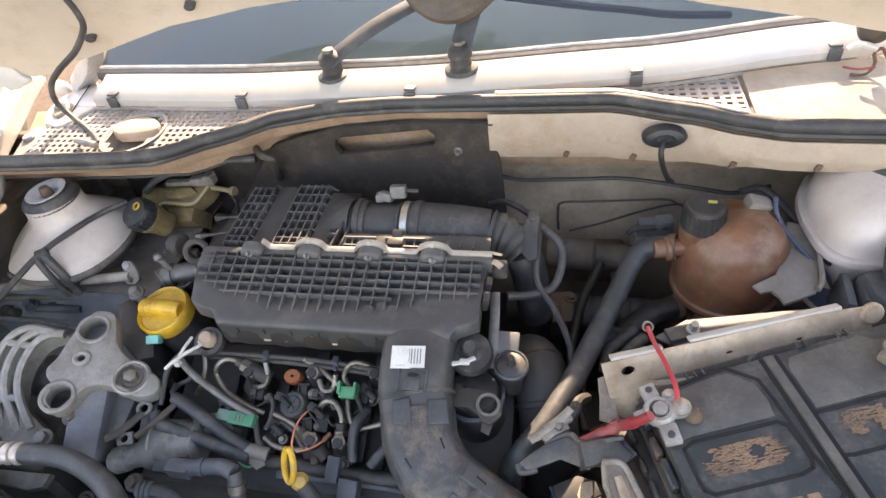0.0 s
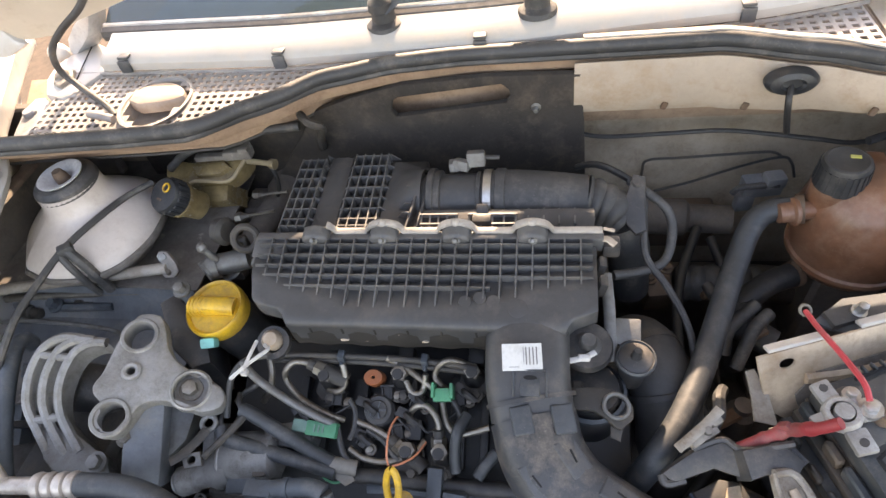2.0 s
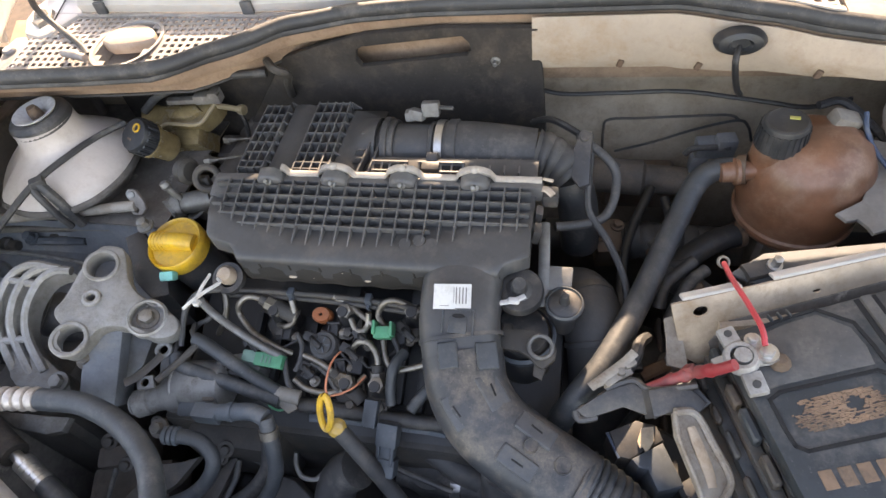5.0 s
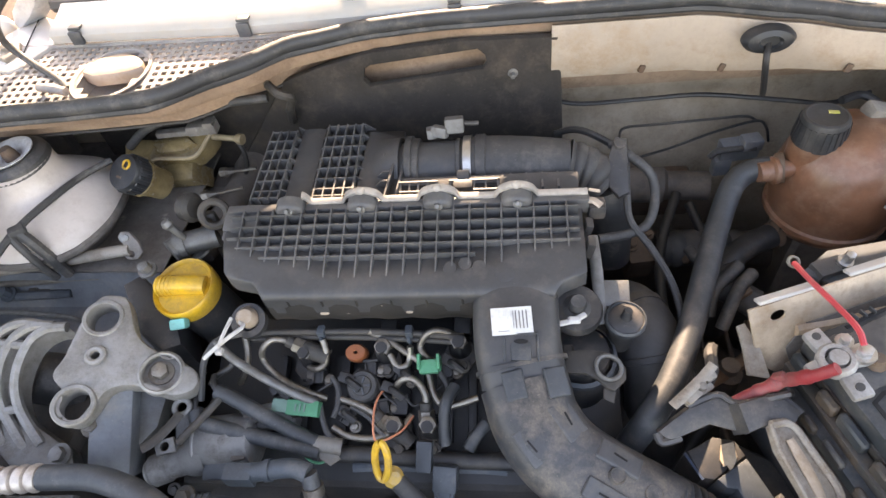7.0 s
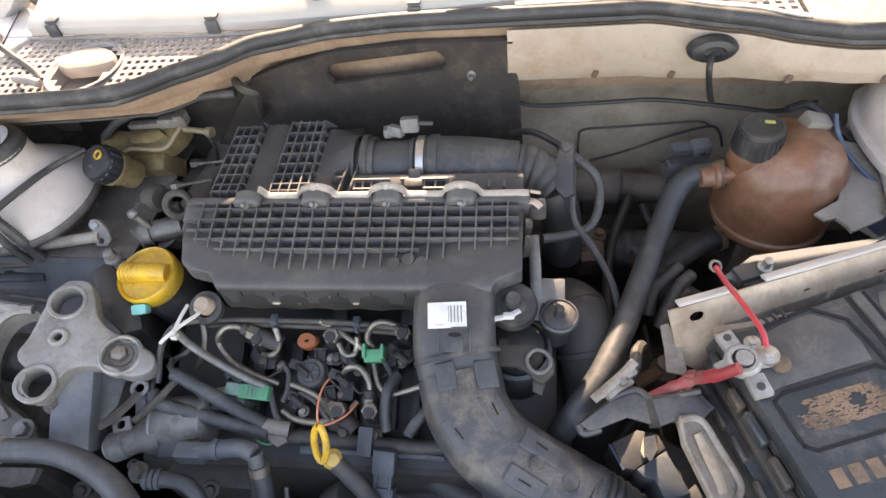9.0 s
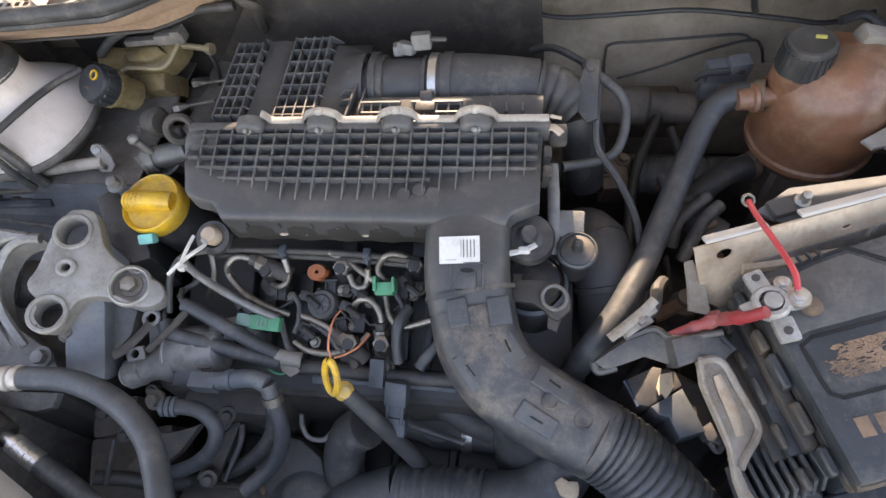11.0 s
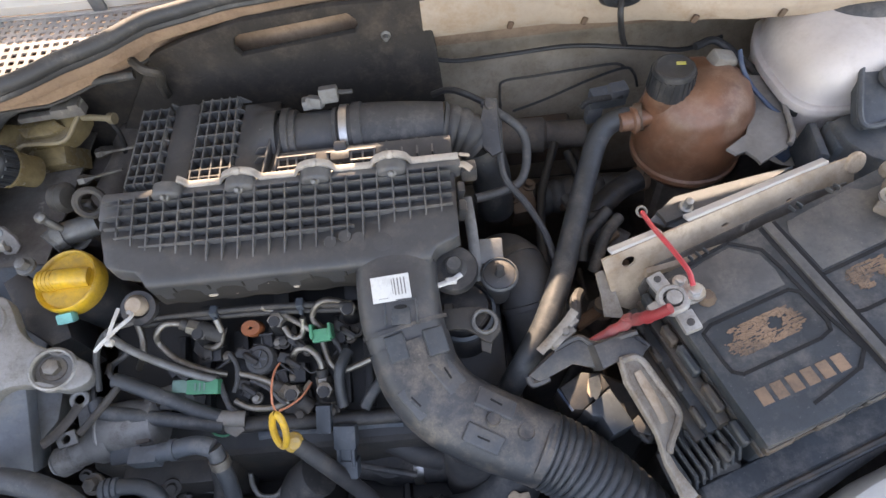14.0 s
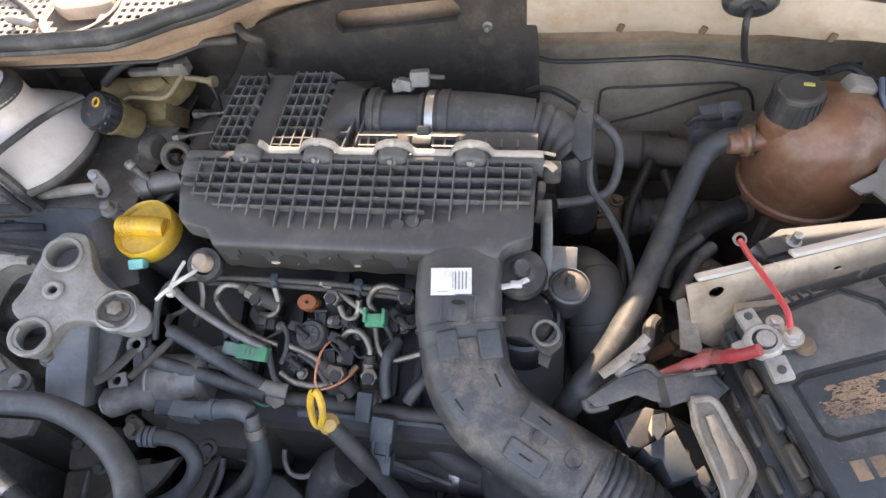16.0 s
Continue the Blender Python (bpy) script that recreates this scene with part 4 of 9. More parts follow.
front = link("front_cover", b, cover_plastic, airbox, angle=50)
link("mould_mark", lathe(axis((-0.043, 0.530, cover_top(0.530) - 0.0008), (0, -0.28, 1)), [(0.0, 0.0010), (0.0085, 0.0012), (0.0100, 0.0008), (0.0104, -0.001)], 28), cover_plastic, front, "round mould mark")
for q in ((-0.097, 0.536), (-0.068, 0.537), (-0.082, 0.5405)):
    link("mould_mark", lathe(axis((q[0], q[1], cover_top(q[1]) - 0.0010), (0, -0.28, 1)), [(0.0, 0.0010), (0.0066, 0.0010), (0.0072, -0.001)], 20), cover_plastic, front, "round mould mark")
cols = [i / 24 for i in range(25)]
rows = [[(-0.289 + 0.296 * k, y + 0.0012 * math.sin(k * 41), z) for k in cols] for y, z in ((0.60, 0.989), (0.5130, 0.9885), (0.5105, 0.976), (0.5110, 0.962), (0.514, 0.951), (0.522, 0.943), (0.60, 0.938))]
link("lower_wall", sheet(rows), sooty_plastic, airbox, "mud spattered lower wall")
for i in range(7):
    link("rib", box(pose(-0.265 + 0.036 * i, 0.5115, 0.9835), 0.0022, 0.004, 0.010, 0.0005), sooty_plastic, airbox)
for px_, pz_, pw_ in ((-0.167, 0.979, 0.0035), (-0.231, 0.9655, 0.011), (-0.205, 0.966, 0.004), (-0.141, 0.9665, 0.008), (-0.118, 0.964, 0.004)):
    link("chip", lathe(axis((px_, 0.5108, pz_), (0, -1, 0.1)), [(0, 0.0008), (pw_ * 0.4, 0.0007), (pw_ * 0.5, -0.001)], 10, squash=0.35), dirty_white, airbox, "pale chip in the dirt")
# lattice: ribs flush with the shell's slope
NRIB = 22
for i in range(NRIB):
    x = -0.3255 + 0.01645 * i
    y1 = rib_end(x)
    yy = [0.607, 0.59, 0.57, y1 + 0.012, y1 + 0.003, y1 - 0.004]
    b = bmesh.new()
    L, Rr = [], []
    for y in yy:
        hi = cover_top(y) + (0.0007 if y > y1 else -0.0006)
        for arr, dx in ((L, -1), (Rr, 1)):
            arr.append((b.verts.new((x + dx * 0.0012, y, cover_z(x, y) - 0.002)), b.verts.new((x + dx * 0.0008, y, hi))))
    for arr in (L, Rr):
        for p, q in zip(arr, arr[1:]):
            b.faces.new((p[0], q[0], q[1], p[1]))
    for p, q, r_, s_ in zip(L, L[1:], Rr, Rr[1:]):
        b.faces.new((p[1], q[1], s_[1], r_[1]))
    b.faces.new((L[0][0], L[0][1], Rr[0][1], Rr[0][0]))
    b.faces.new((L[-1][0], L[-1][1], Rr[-1][1], Rr[-1][0]))
    link("rib", b, rib_plastic, front, flat=True)
for y in (0.5995, 0.5870, 0.5748, 0.5635, 0.5515):
    xs = [x for x in [-0.340 + 0.004 * i for i in range(95)] if rib_end(x) < y + 0.002 and lerp_curve(CL_TAB, y) + 0.004 < x < (0.033 if y > 0.56 else -0.072)]
    b = bmesh.new()
    sides = [[(b.verts.new((x, y + d, cover_z(x, y) - 0.002)), b.verts.new((x, y + d * 0.7, cover_top(y) + 0.0004))) for x in xs] for d in (-0.0011, 0.0011)]
    for arr in sides:
        for p, q in zip(arr, arr[1:]):
            b.faces.new((p[0], q[0], q[1], p[1]))
    for p, q, r_, s_ in zip(sides[0], sides[0][1:], sides[1], sides[1][1:]):
        b.faces.new((p[1], q[1], s_[1], r_[1]))
    link("rib", b, rib_plastic, front, flat=True)
# flange with bolt lugs, and the dusty edge strip over them, paled in colour for sun
b = box(pose(-0.152, 0.6125, 1.0135), 0.392, 0.012, 0.0205, 0.003, 2)
box(pose(-0.330, 0.600, 1.016, 15, 0, 0), 0.040, 0.024, 0.004, 0.0015, 2, bm=b)
box(pose(-0.333, 0.590, 1.010, 15, 0, 0), 0.034, 0.022, 0.005, 0.0015, 2, bm=b)
link("flange", b, rib_plastic, airbox)
LUGS = (-0.274, -0.194, -0.112, -0.030)


def strip_z(x):
    """The strip runs flat and arches over each lug."""
    d = min(abs(x - lx) for lx in LUGS)
    k = max(0.0, min(1.0, (0.0235 - d) / 0.006))
    arch = 1.0090 + math.sqrt(max(0.0, 0.0305 ** 2 - min(d, 0.020) ** 2))
    return 1.0258 + (max(arch, 1.0275) - 1.0258) * k * k * (3 - 2 * k)


sx = [-0.260 + 0.0025 * i for i in range(122)]
rows = [[(x, y, strip_z(x) + dz) for x in sx] for y, dz in ((0.6142, -0.0040), (0.6140, -0.0008), (0.6150, 0.0), (0.6215, 0.0006), (0.6225, 0.0), (0.6225, -0.007))]
link("edge_strip", sheet(rows, 0.0015), sunlit_edge_dust, airbox, "dusty edge strip of the joint, coloured paler as if sunlit")
for lx in LUGS:
    LX = axis((lx, 0.6020, 1.0215), (0, 1, 0.12))
    lug = link("lug", lathe(LX, [(0, -0.0005), (0.0115, -0.0005), (0.0150, 0.0012), (0.0164, 0.004), (0.0168, 0.015)], 36, squash=0.82), rib_plastic, airbox)
    link("screw", lathe(axis((lx + 0.001, 0.6035, 1.0255), (0, -0.75, 0.65)), [(0, 0.0115), (0.0022, 0.011), (0.0030, 0.006), (0.0046, 0.005), (0.0052, 0.0), (0.0060, -0.003)], 12), dull_alu, lug, "small dusty screw")
    if lx > -0.26:
        link("nib", lathe(axis((lx, 0.617, strip_z(lx)), (0, 0, 1)), [(0, 0.0028), (0.0030, 0.0022), (0.0050, 0.0), (0.0052, -0.002)], 14), sunlit_edge_dust, lug)
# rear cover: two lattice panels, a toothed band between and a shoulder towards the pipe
# floor much blacker than the ribs: the pockets' shade is put into its colour
rear = link("rear_cover", box(pose(-0.251, 0.690, 0.984), 0.172, 0.134, 0.054, 0.005, 2), oil_and_shade_black, airbox)
LROWS, RROWS = (0.629, 0.640, 0.657, 0.675, 0.694, 0.712, 0.730, 0.748), (0.629, 0.640, 0.657, 0.675, 0.694, 0.714, 0.734, 0.754)
for x0, x1, ys in ((-0.3255, -0.3315, (0.625, 0.750)), (-0.3155, -0.3212, (0.625, 0.750)), (-0.3048, -0.3108, (0.625, 0.750)), (-0.2938, -0.2995, (0.625, 0.750)), (-0.2535, -0.2595, (0.625, 0.757)), (-0.2425, -0.2480, (0.625, 0.757)), (-0.2310, -0.2365, (0.625, 0.757)), (-0.2195, -0.2262, (0.625, 0.757)), (-0.2090, -0.2168, (0.627, 0.757))):
    yc = (ys[0] + ys[1]) / 2
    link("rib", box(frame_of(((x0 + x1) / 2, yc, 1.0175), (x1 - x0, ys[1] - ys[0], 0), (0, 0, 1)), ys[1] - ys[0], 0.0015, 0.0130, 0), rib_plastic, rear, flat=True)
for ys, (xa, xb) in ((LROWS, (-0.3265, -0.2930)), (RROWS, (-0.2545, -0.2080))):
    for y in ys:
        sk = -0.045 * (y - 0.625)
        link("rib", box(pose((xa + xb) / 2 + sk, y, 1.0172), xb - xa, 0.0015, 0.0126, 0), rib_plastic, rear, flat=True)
b = sheet([[(x - 0.045 * (y - 0.625), y, z) for y in (0.627, 0.66, 0.70, 0.755)] for x, z in ((-0.2925, 1.011), (-0.2880, 1.0185), (-0.2790, 1.0205), (-0.2660, 1.0205), (-0.2585, 1.0185), (-0.2550, 1.011))], 0.002)
link("centre_band", b, cover_plastic, airbox)
for j, y in enumerate(RROWS[1:]):
    sk = -0.045 * (y - 0.625)
    for ex, tall, way in ((-0.2870, 0.010, 1), (-0.2605, 0.008, -1), (-0.2025, 0.010, 1)):
        c = [(0, 0), (0.012 * way, 0), (0, tall)]
        link("tooth", plate(frame_of((ex + sk - 0.006 * way, y + 0.001, 1.0135), (1, 0, 0), (0, -1, 0)), c if way > 0 else c[::-1], 0.0022), rib_plastic, rear, flat=True)
PIPE_Y, PIPE_Z = 0.700, 0.994
rows = []
for k in range(9):
    x = -0.2075 + 0.0440 * k / 8
    f = (k / 8) ** 2 * (3 - 2 * k / 8)
    rows.append([(x, y, (1.0185 - 0.002 * ((y - 0.69) / 0.06) ** 2) * (1 - f) + f * max(1.010, PIPE_Z + math.sqrt(max(0.0, 0.0385 ** 2 - (y - PIPE_Y) ** 2)))) for y in (0.627, 0.640, 0.655, 0.665, 0.672, 0.680, 0.690, 0.700, 0.710, 0.720, 0.730, 0.738, 0.748 - 0.006 * f)])
link("shoulder", sheet(rows, 0.003), cover_plastic, airbox)
for x0, x1, y0, y1, z1 in ((-0.1745, -0.1640, 0.626, 0.716, 1.0235), (-0.1630, -0.1535, 0.626, 0.722, 1.0205)):
    link("web", box(frame_of(((x0 + x1) / 2, (y0 + y1) / 2, z1 - 0.010), (x1 - x0, y1 - y0, 0.010), (0, 0, 1)), y1 - y0, 0.0032, 0.020, 0.0008), cover_plastic, airbox)
for y, z in ((0.650, 1.019), (0.664, 1.020), (0.688, 1.026)):
    link("gusset", plate(frame_of((-0.192, y, z - 0.010), (1, 0.05, 0), (0, -1, 0)), [(0, 0), (0.020, 0), (0.020, 0.012), (0.012, 0.012)], 0.0025), rib_plastic, airbox, flat=True)
# case below the pipe with ribbed windows
b = sheet([[(x, y, z) for x in (-0.160, -0.10, -0.04, 0.036)] for y, z in ((0.666, 0.985), (0.664, 1.012), (0.660, 1.016), (0.652, 1.0165), (0.640, 1.010), (0.626, 1.008), (0.626, 0.985))], 0.002)
low = link("lower_case", b, cover_plastic, airbox)
for xa, xb in ((-0.158, -0.118), (-0.102, -0.050)):
    link("window", box(pose((xa + xb) / 2, 0.6405, 1.0100, 22, 0, 0), xb - xa, 0.019, 0.004, 0.001), groove_black, low, "dark ribbed window", flat=True)
    for i in range(5):
        link("rib", box(pose(xa + (xb - xa) * i / 4, 0.641, 1.0095, 22, 0, 0), 0.0020, 0.023, 0.008, 0), rib_plastic, low, flat=True)
    for y in (0.630, 0.640, 0.651):
        link("rib", box(pose((xa + xb) / 2, y, 1.0055 + 0.4 * (y - 0.630)), xb - xa + 0.004, 0.0020, 0.009, 0), rib_plastic, low, flat=True)
for i in range(4):
    link("rib", box(pose(-0.036 + 0.017 * i, 0.650, 1.0125), 0.0020, 0.024, 0.006, 0), rib_plastic, low, flat=True)


def ring(at, way, r, thick, mat, parent, name="ring", label=""):
    f = axis(at, way)
    return link(name, tube([f @ Vector((r * math.cos(a), r * math.sin(a), 0)) for a in [i * math.pi / 12 for i in range(25)]], thick, 8, 1, caps=False), mat, parent, label)


def clamp(parent, line, k, r, w=0.008, name="clamp", mat=None):
    """A worm-drive band round a hose line at point k."""
    p, q = Vector(line[k]), Vector(line[k + 1])
    d = (q - p).normalized()
    b = lathe(axis(p, d), [(r, -w / 2), (r + 0.0012, -w / 2), (r + 0.0012, w / 2), (r, w / 2)], 28)
    side = d.cross(Vector((0, 0, 1))).normalized()
    box(frame_of(p + Vector((0, 0, r + 0.003)), side, (0, 0, 1)), 0.014, w * 0.9, 0.007, 0.001, bm=b)
    return link(name, b, mat or bright_steel, parent, "bright steel hose clamp")


# ---- air filter housing: details ----
TUBE = [(-0.165, 0.700, 0.993), (-0.120, 0.700, 0.994), (-0.085, 0.700, 0.994), (-0.050, 0.700, 0.994), (-0.010, 0.699, 0.992), (0.028, 0.698, 0.988), (0.043, 0.696, 0.985), (0.057, 0.692, 0.980), (0.069, 0.687, 0.970), (0.082, 0.682, 0.925), (0.088, 0.68, 0.85)]
pipe = thing("air_outlet_pipe", (-0.05, 0.70, 0.95), "black rubber air outlet pipe clamped to the filter housing", "air pipe")
link("spigot", tube(TUBE[:3], 0.0318, 26, 4), cover_plastic, pipe, "smooth plastic spigot")
link("hose", tube(TUBE[2:6], lambda k: 0.0352 - 0.0030 * max(0.0, k - 0.3), 26, 6), rubber, pipe)
link("bellows", tube(TUBE[5:9], 0.0335, 28, 14, wave=lambda k: (1.0 - 0.005 * k) * (0.92 + 0.09 * abs(math.cos(k * math.pi / 10)))), rubber, pipe, "ribbed rubber bellows")
link("tail", tube(TUBE[8:], 0.025, 20, 4), rubber, pipe)
for x, r, w in ((-0.1530, 0.0395, 0.0040), (-0.1465, 0.0365, 0.0050), (-0.0955, 0.0345, 0.0030), (-0.0700, 0.0378, 0.0060)):
    link("collar", lathe(axis((x, 0.700, 0.994), (1, 0, 0)), [(0.030, -w), (r - 0.001, -w), (r, -w + 0.001), (r, w - 0.001), (r - 0.001, w), (0.030, w)], 36), rubber, pipe)
link("band", lathe(axis((-0.0850, 0.700, 0.994), (1, 0, 0)), [(0.0352, -0.0045), (0.0368, -0.0045), (0.0368, 0.0045), (0.0352, 0.0045)], 36), bright_steel, pipe, "bright steel band clamp")
b = box(pose(-0.100, 0.727, 1.036, -20, 0, 4), 0.022, 0.016, 0.018, 0.003, 2)
box(pose(-0.117, 0.722, 1.031, -20, 0, -20), 0.020, 0.013, 0.013, 0.003, 2, bm=b)
box(pose(-0.128, 0.727, 1.026, -20, 0, 10), 0.012, 0.020, 0.012, 0.003, 2, bm=b)
link("sensor", b, pump_cast, pipe, "dusty grey sensor on the pipe")
link("sensor_pin", tube([(-0.090, 0.727, 1.038), (-0.080, 0.727, 1.037), (-0.072, 0.728, 1.036)], 0.0028, 8, 3), deep_plastic, pipe)
b = box(pose(-0.088, 0.656, 1.012, 35, 0, 0), 0.014, 0.022, 0.016, 0.003, 2)
box(pose(-0.088, 0.645, 1.013, 10, 0, 0), 0.022, 0.012, 0.013, 0.003, 2, bm=b)
link("band_screw", b, black_plastic, pipe)
# sticker
SF = Matrix.Translation((-0.037, 0.4795, 0.9945)) @ frame_of((0, 0, 0), (1, 0.085, -0.02), (0, -0.36, 1))
sticker = thing("sticker", (-0.037, 0.48, 0.992), "white paper sticker with printed bars on the duct", "sticker")
link("paper", box(SF, 0.038, 0.026, 0.0006, 0), paper, sticker, flat=True)
for i in range(4):
    link("printed_bar", box(SF @ pose(0.0040 + 0.0033 * i, 0.001, 0.0004), 0.0012, 0.017, 0.0004, 0), ink, sticker, flat=True)
link("printed_line", box(SF @ pose(0.0015, 0.0015, 0.0004), 0.0005, 0.016, 0.0004, 0), ink, sticker, flat=True)
link("printed_line", box(SF @ pose(-0.008, -0.0095, 0.0004), 0.010, 0.0005, 0.0004, 0), ink, sticker, flat=True)

# ---- intake duct ----
duct = thing("intake_duct", (0.02, 0.40, 0.85), "dusty black moulded intake duct with a corrugated end", "air duct")
DL = [(-0.034, 0.562, 0.9735), (-0.033, 0.482, 0.958), (-0.027, 0.445, 0.938), (-0.017, 0.413, 0.925), (0.006, 0.386, 0.911), (0.042, 0.366, 0.899), (0.074, 0.353, 0.889), (0.090, 0.3465, 0.8835), (0.098, 0.3430, 0.881)]
upper = link("upper_section", tube(DL[:3], lambda k: 0.0430 - 0.002 * k, 32, 8, squash=0.80, power=0.6), cover_plastic, duct)
link("moulding", tube(DL[2:], lambda k: 0.0425 - 0.0050 * k, 36, 8, squash=0.86, power=0.80), duct_plastic, duct)
jd = (Vector(DL[3]) - Vector(DL[1])).normalized()
link("joint_lip", tube([Vector(DL[1]).lerp(Vector(DL[2]), 0.60) - jd * 0.002, Vector(DL[1]).lerp(Vector(DL[2]), 0.60) + jd * 0.002], 0.0445, 32, 1, squash=0.84, power=0.7), duct_plastic, duct)
CL = [(0.090, 0.3480, 0.8815), (0.118, 0.334, 0.872), (0.150, 0.312, 0.857), (0.182, 0.283, 0.836), (0.212, 0.250, 0.806), (0.240, 0.212, 0.765)]
link("corrugated_hose", tube(CL, 0.0390, 32, 30, wave=lambda k: 0.930 + 0.078 * abs(math.sin(k * math.pi / 6)) ** 0.7), hose_rubber, duct)
link("end_collar", tube(DL[-2:], 0.0385, 28, 2, squash=0.95), duct_plastic, duct)
# pads with slots over the duct, each by a point on its skin
DS = spline(DL[2:], 8)


def duct_pad(at, sx, sy, slot=0.0, rad=None, mat=None):
    """A low pad on the duct nearest to a point; slot is its turn in degrees."""
    at = Vector(at)
    i = min(range(len(DS) - 1), key=lambda j: (DS[j] - at).length)
    d = (DS[i + 1] - DS[i]).normalized()
    out = at - DS[i]
    out = (out - d * out.dot(d)).normalized()
    top = Vector((0, 0, 1))
    top = (top - d * top.dot(d)).normalized()
    f = frame_of(at, d, out * 0.55 + top * 0.45)
    if rad:
        link("pad", lathe(f, [(0, 0.0008), (rad * 0.8, 0.0008), (rad * 0.9, 0.0018), (rad, 0.0016), (rad * 1.1, -0.003)], 24), duct_plastic, duct)
        return
    pad = link("pad", box(f @ pose(0, 0, -0.0020), sx * 1.05, sy * 1.05, 0.0050, 0.0024, 3), mat or pad_plastic, duct)
    if slot is not None:
        link("slot", box(f @ pose(0, 0, 0.0004, 0, 0, slot), 0.0125, 0.0018, 0.0014, 0), groove_black, pad, flat=True)


duct_pad((-0.036, 0.4265, 0.9705), 0.026, 0.019, None, mat=blue_pad)
duct_pad((0.003, 0.4320, 0.9675), 0.026, 0.021, None, mat=blue_pad)
duct_pad((0.0105, 0.4035, 0.9525), 0.034, 0.022, -8)
duct_pad((-0.0215, 0.3800, 0.9475), 0.034, 0.020, 6)
duct_pad((0.054, 0.3765, 0.9350), 0.038, 0.020, -4)
duct_pad((0.0385, 0.3445, 0.9300), 0.036, 0.018, 2)
duct_pad((-0.019, 0.411, 0.9585), 0, 0, rad=0.0085)
duct_pad((0.080, 0.350, 0.9225), 0, 0, rad=0.0085)
duct_pad((0.050, 0.361, 0.9345), 0, 0, rad=0.0070)
# latch window in the upper section
UM = frame_of((-0.029, 0.4585, 0.9825), (1, 0, 0), (0, -0.42, 1))
for dx in (-0.0155, 0.0155):
    link("latch_frame", box(UM @ pose(dx, 0.0, 0.0012), 0.0024, 0.026, 0.005, 0.0008), blue_pad, upper)
link("latch_frame", box(UM @ pose(0, 0.012, 0.0012), 0.031, 0.0024, 0.005, 0.0008), blue_pad, upper)
link("latch_tongue", box(UM @ pose(0, -0.004, 0.0010, -6, 0, 0), 0.019, 0.018, 0.005, 0.0022, 2), blue_pad, upper)
link("latch_hole", lathe(UM @ pose(0, 0.0050, 0.0030), [(0, 0.0006), (0.0062, 0.0005), (0.0066, -0.001)], 16, squash=0.35), groove_black, upper)

# ---- battery and its tray ----
BN = Vector((-0.154, -0.071, 1)).normalized()
BM = frame_of((0.360, 0.424, 1.0135), (0.951, 0.309, 0.168), BN)
battery = thing("battery", (0.36, 0.424, 0.82), "large black car battery with worn gold print on its lid", "battery")
link("case", box(BM @ pose(0.003, -0.0045, -0.115), 0.262, 0.164, 0.17, 0.006, 2), battery_black, battery)
link("lid", box(BM @ pose(0.003, -0.0045, -0.012), 0.272, 0.171, 0.024, 0.004, 2), battery_black, battery)
link("lid_skirt", box(BM @ pose(0.003, -0.0045, -0.028), 0.275, 0.174, 0.012, 0.003, 2), battery_edge, battery, "mud stained skirt of the lid")
link("centre_band", box(BM @ pose(-0.0090, -0.0045, 0.0005), 0.009, 0.168, 0.006, 0.002, 2), lid_dust, battery)
for gx in (-0.0160, -0.0022):
    link("groove", box(BM @ pose(gx, -0.0045, -0.0002), 0.0042, 0.166, 0.002, 0), groove_black, battery, flat=True)


def strip_loop(pts, w, name, mat, parent, z=0.0004):
    """Narrow strips end to end on the battery lid."""
    bm = bmesh.new()
    for (x0, y0), (x1, y1) in zip(pts, pts[1:]):
        d = math.hypot(x1 - x0, y1 - y0)
        box(BM @ pose((x0 + x1) / 2, (y0 + y1) / 2, z, 0, 0, math.degrees(math.atan2(y1 - y0, x1 - x0))), d + w * 0.6, w, 0.0016, 0, bm=bm)
    return link(name, bm, mat, parent, flat=True)


strip_loop([(-0.098, 0.076), (-0.079, 0.0785), (-0.050, 0.0795), (-0.029, 0.0590), (-0.0262, 0.036), (-0.0235, -0.019), (-0.018, -0.055), (-0.0315, -0.067), (-0.048, -0.070), (-0.080, -0.0755)], 0.0030, "label_groove", groove_black, battery)
strip_loop([(-0.1212, -0.0150), (-0.1211, 0.0130), (-0.1108, 0.0173), (-0.0346, 0.0152), (-0.0280, 0.0091), (-0.0264, -0.0238), (-0.0296, -0.0307), (-0.0410, -0.0335), (-0.1132, -0.0320), (-0.1201, -0.0264), (-0.1212, -0.0150)], 0.0030, "panel_groove", groove_black, battery)
strip_loop([(0.001, 0.0139), (0.0813, 0.0128), (0.0874, 0.0034), (0.1000, -0.012)], 0.0032, "panel_groove", groove_black, battery)
strip_loop([(0.000, -0.0275), (0.0059, -0.0288), (0.0541, -0.0293), (0.085, -0.031)], 0.0032, "panel_groove", groove_black, battery)
for pts_ in ([(-0.128, 0.020), (-0.110, 0.0225), (-0.034, 0.0205), (-0.0315, 0.036), (-0.0335, 0.0555), (-0.0515, 0.0745), (-0.079, 0.0735), (-0.100, 0.070), (-0.110, 0.074), (-0.128, 0.072)], [(0.0015, 0.0175), (0.0825, 0.0165), (0.0925, 0.0060), (0.110, 0.010), (0.112, 0.064), (0.0860, 0.066), (0.0775, 0.0745), (0.0255, 0.0735), (0.0082, 0.0725), (0.0015, 0.0610)]):
    link("raised_panel", plate(BM @ pose(0, 0, 0.0014), pts_, 0.0025, bevel=0.0008), lid_dust, battery, "dust caked raised panel")
for x_ in (-0.088, -0.080, -0.072, 0.020, 0.028, 0.060, 0.068):
    link("vent_nib", box(BM @ pose(x_, 0.0815, 0.002, 0, 0, 12), 0.0018, 0.007, 0.005, 0.0005), battery_black, battery)
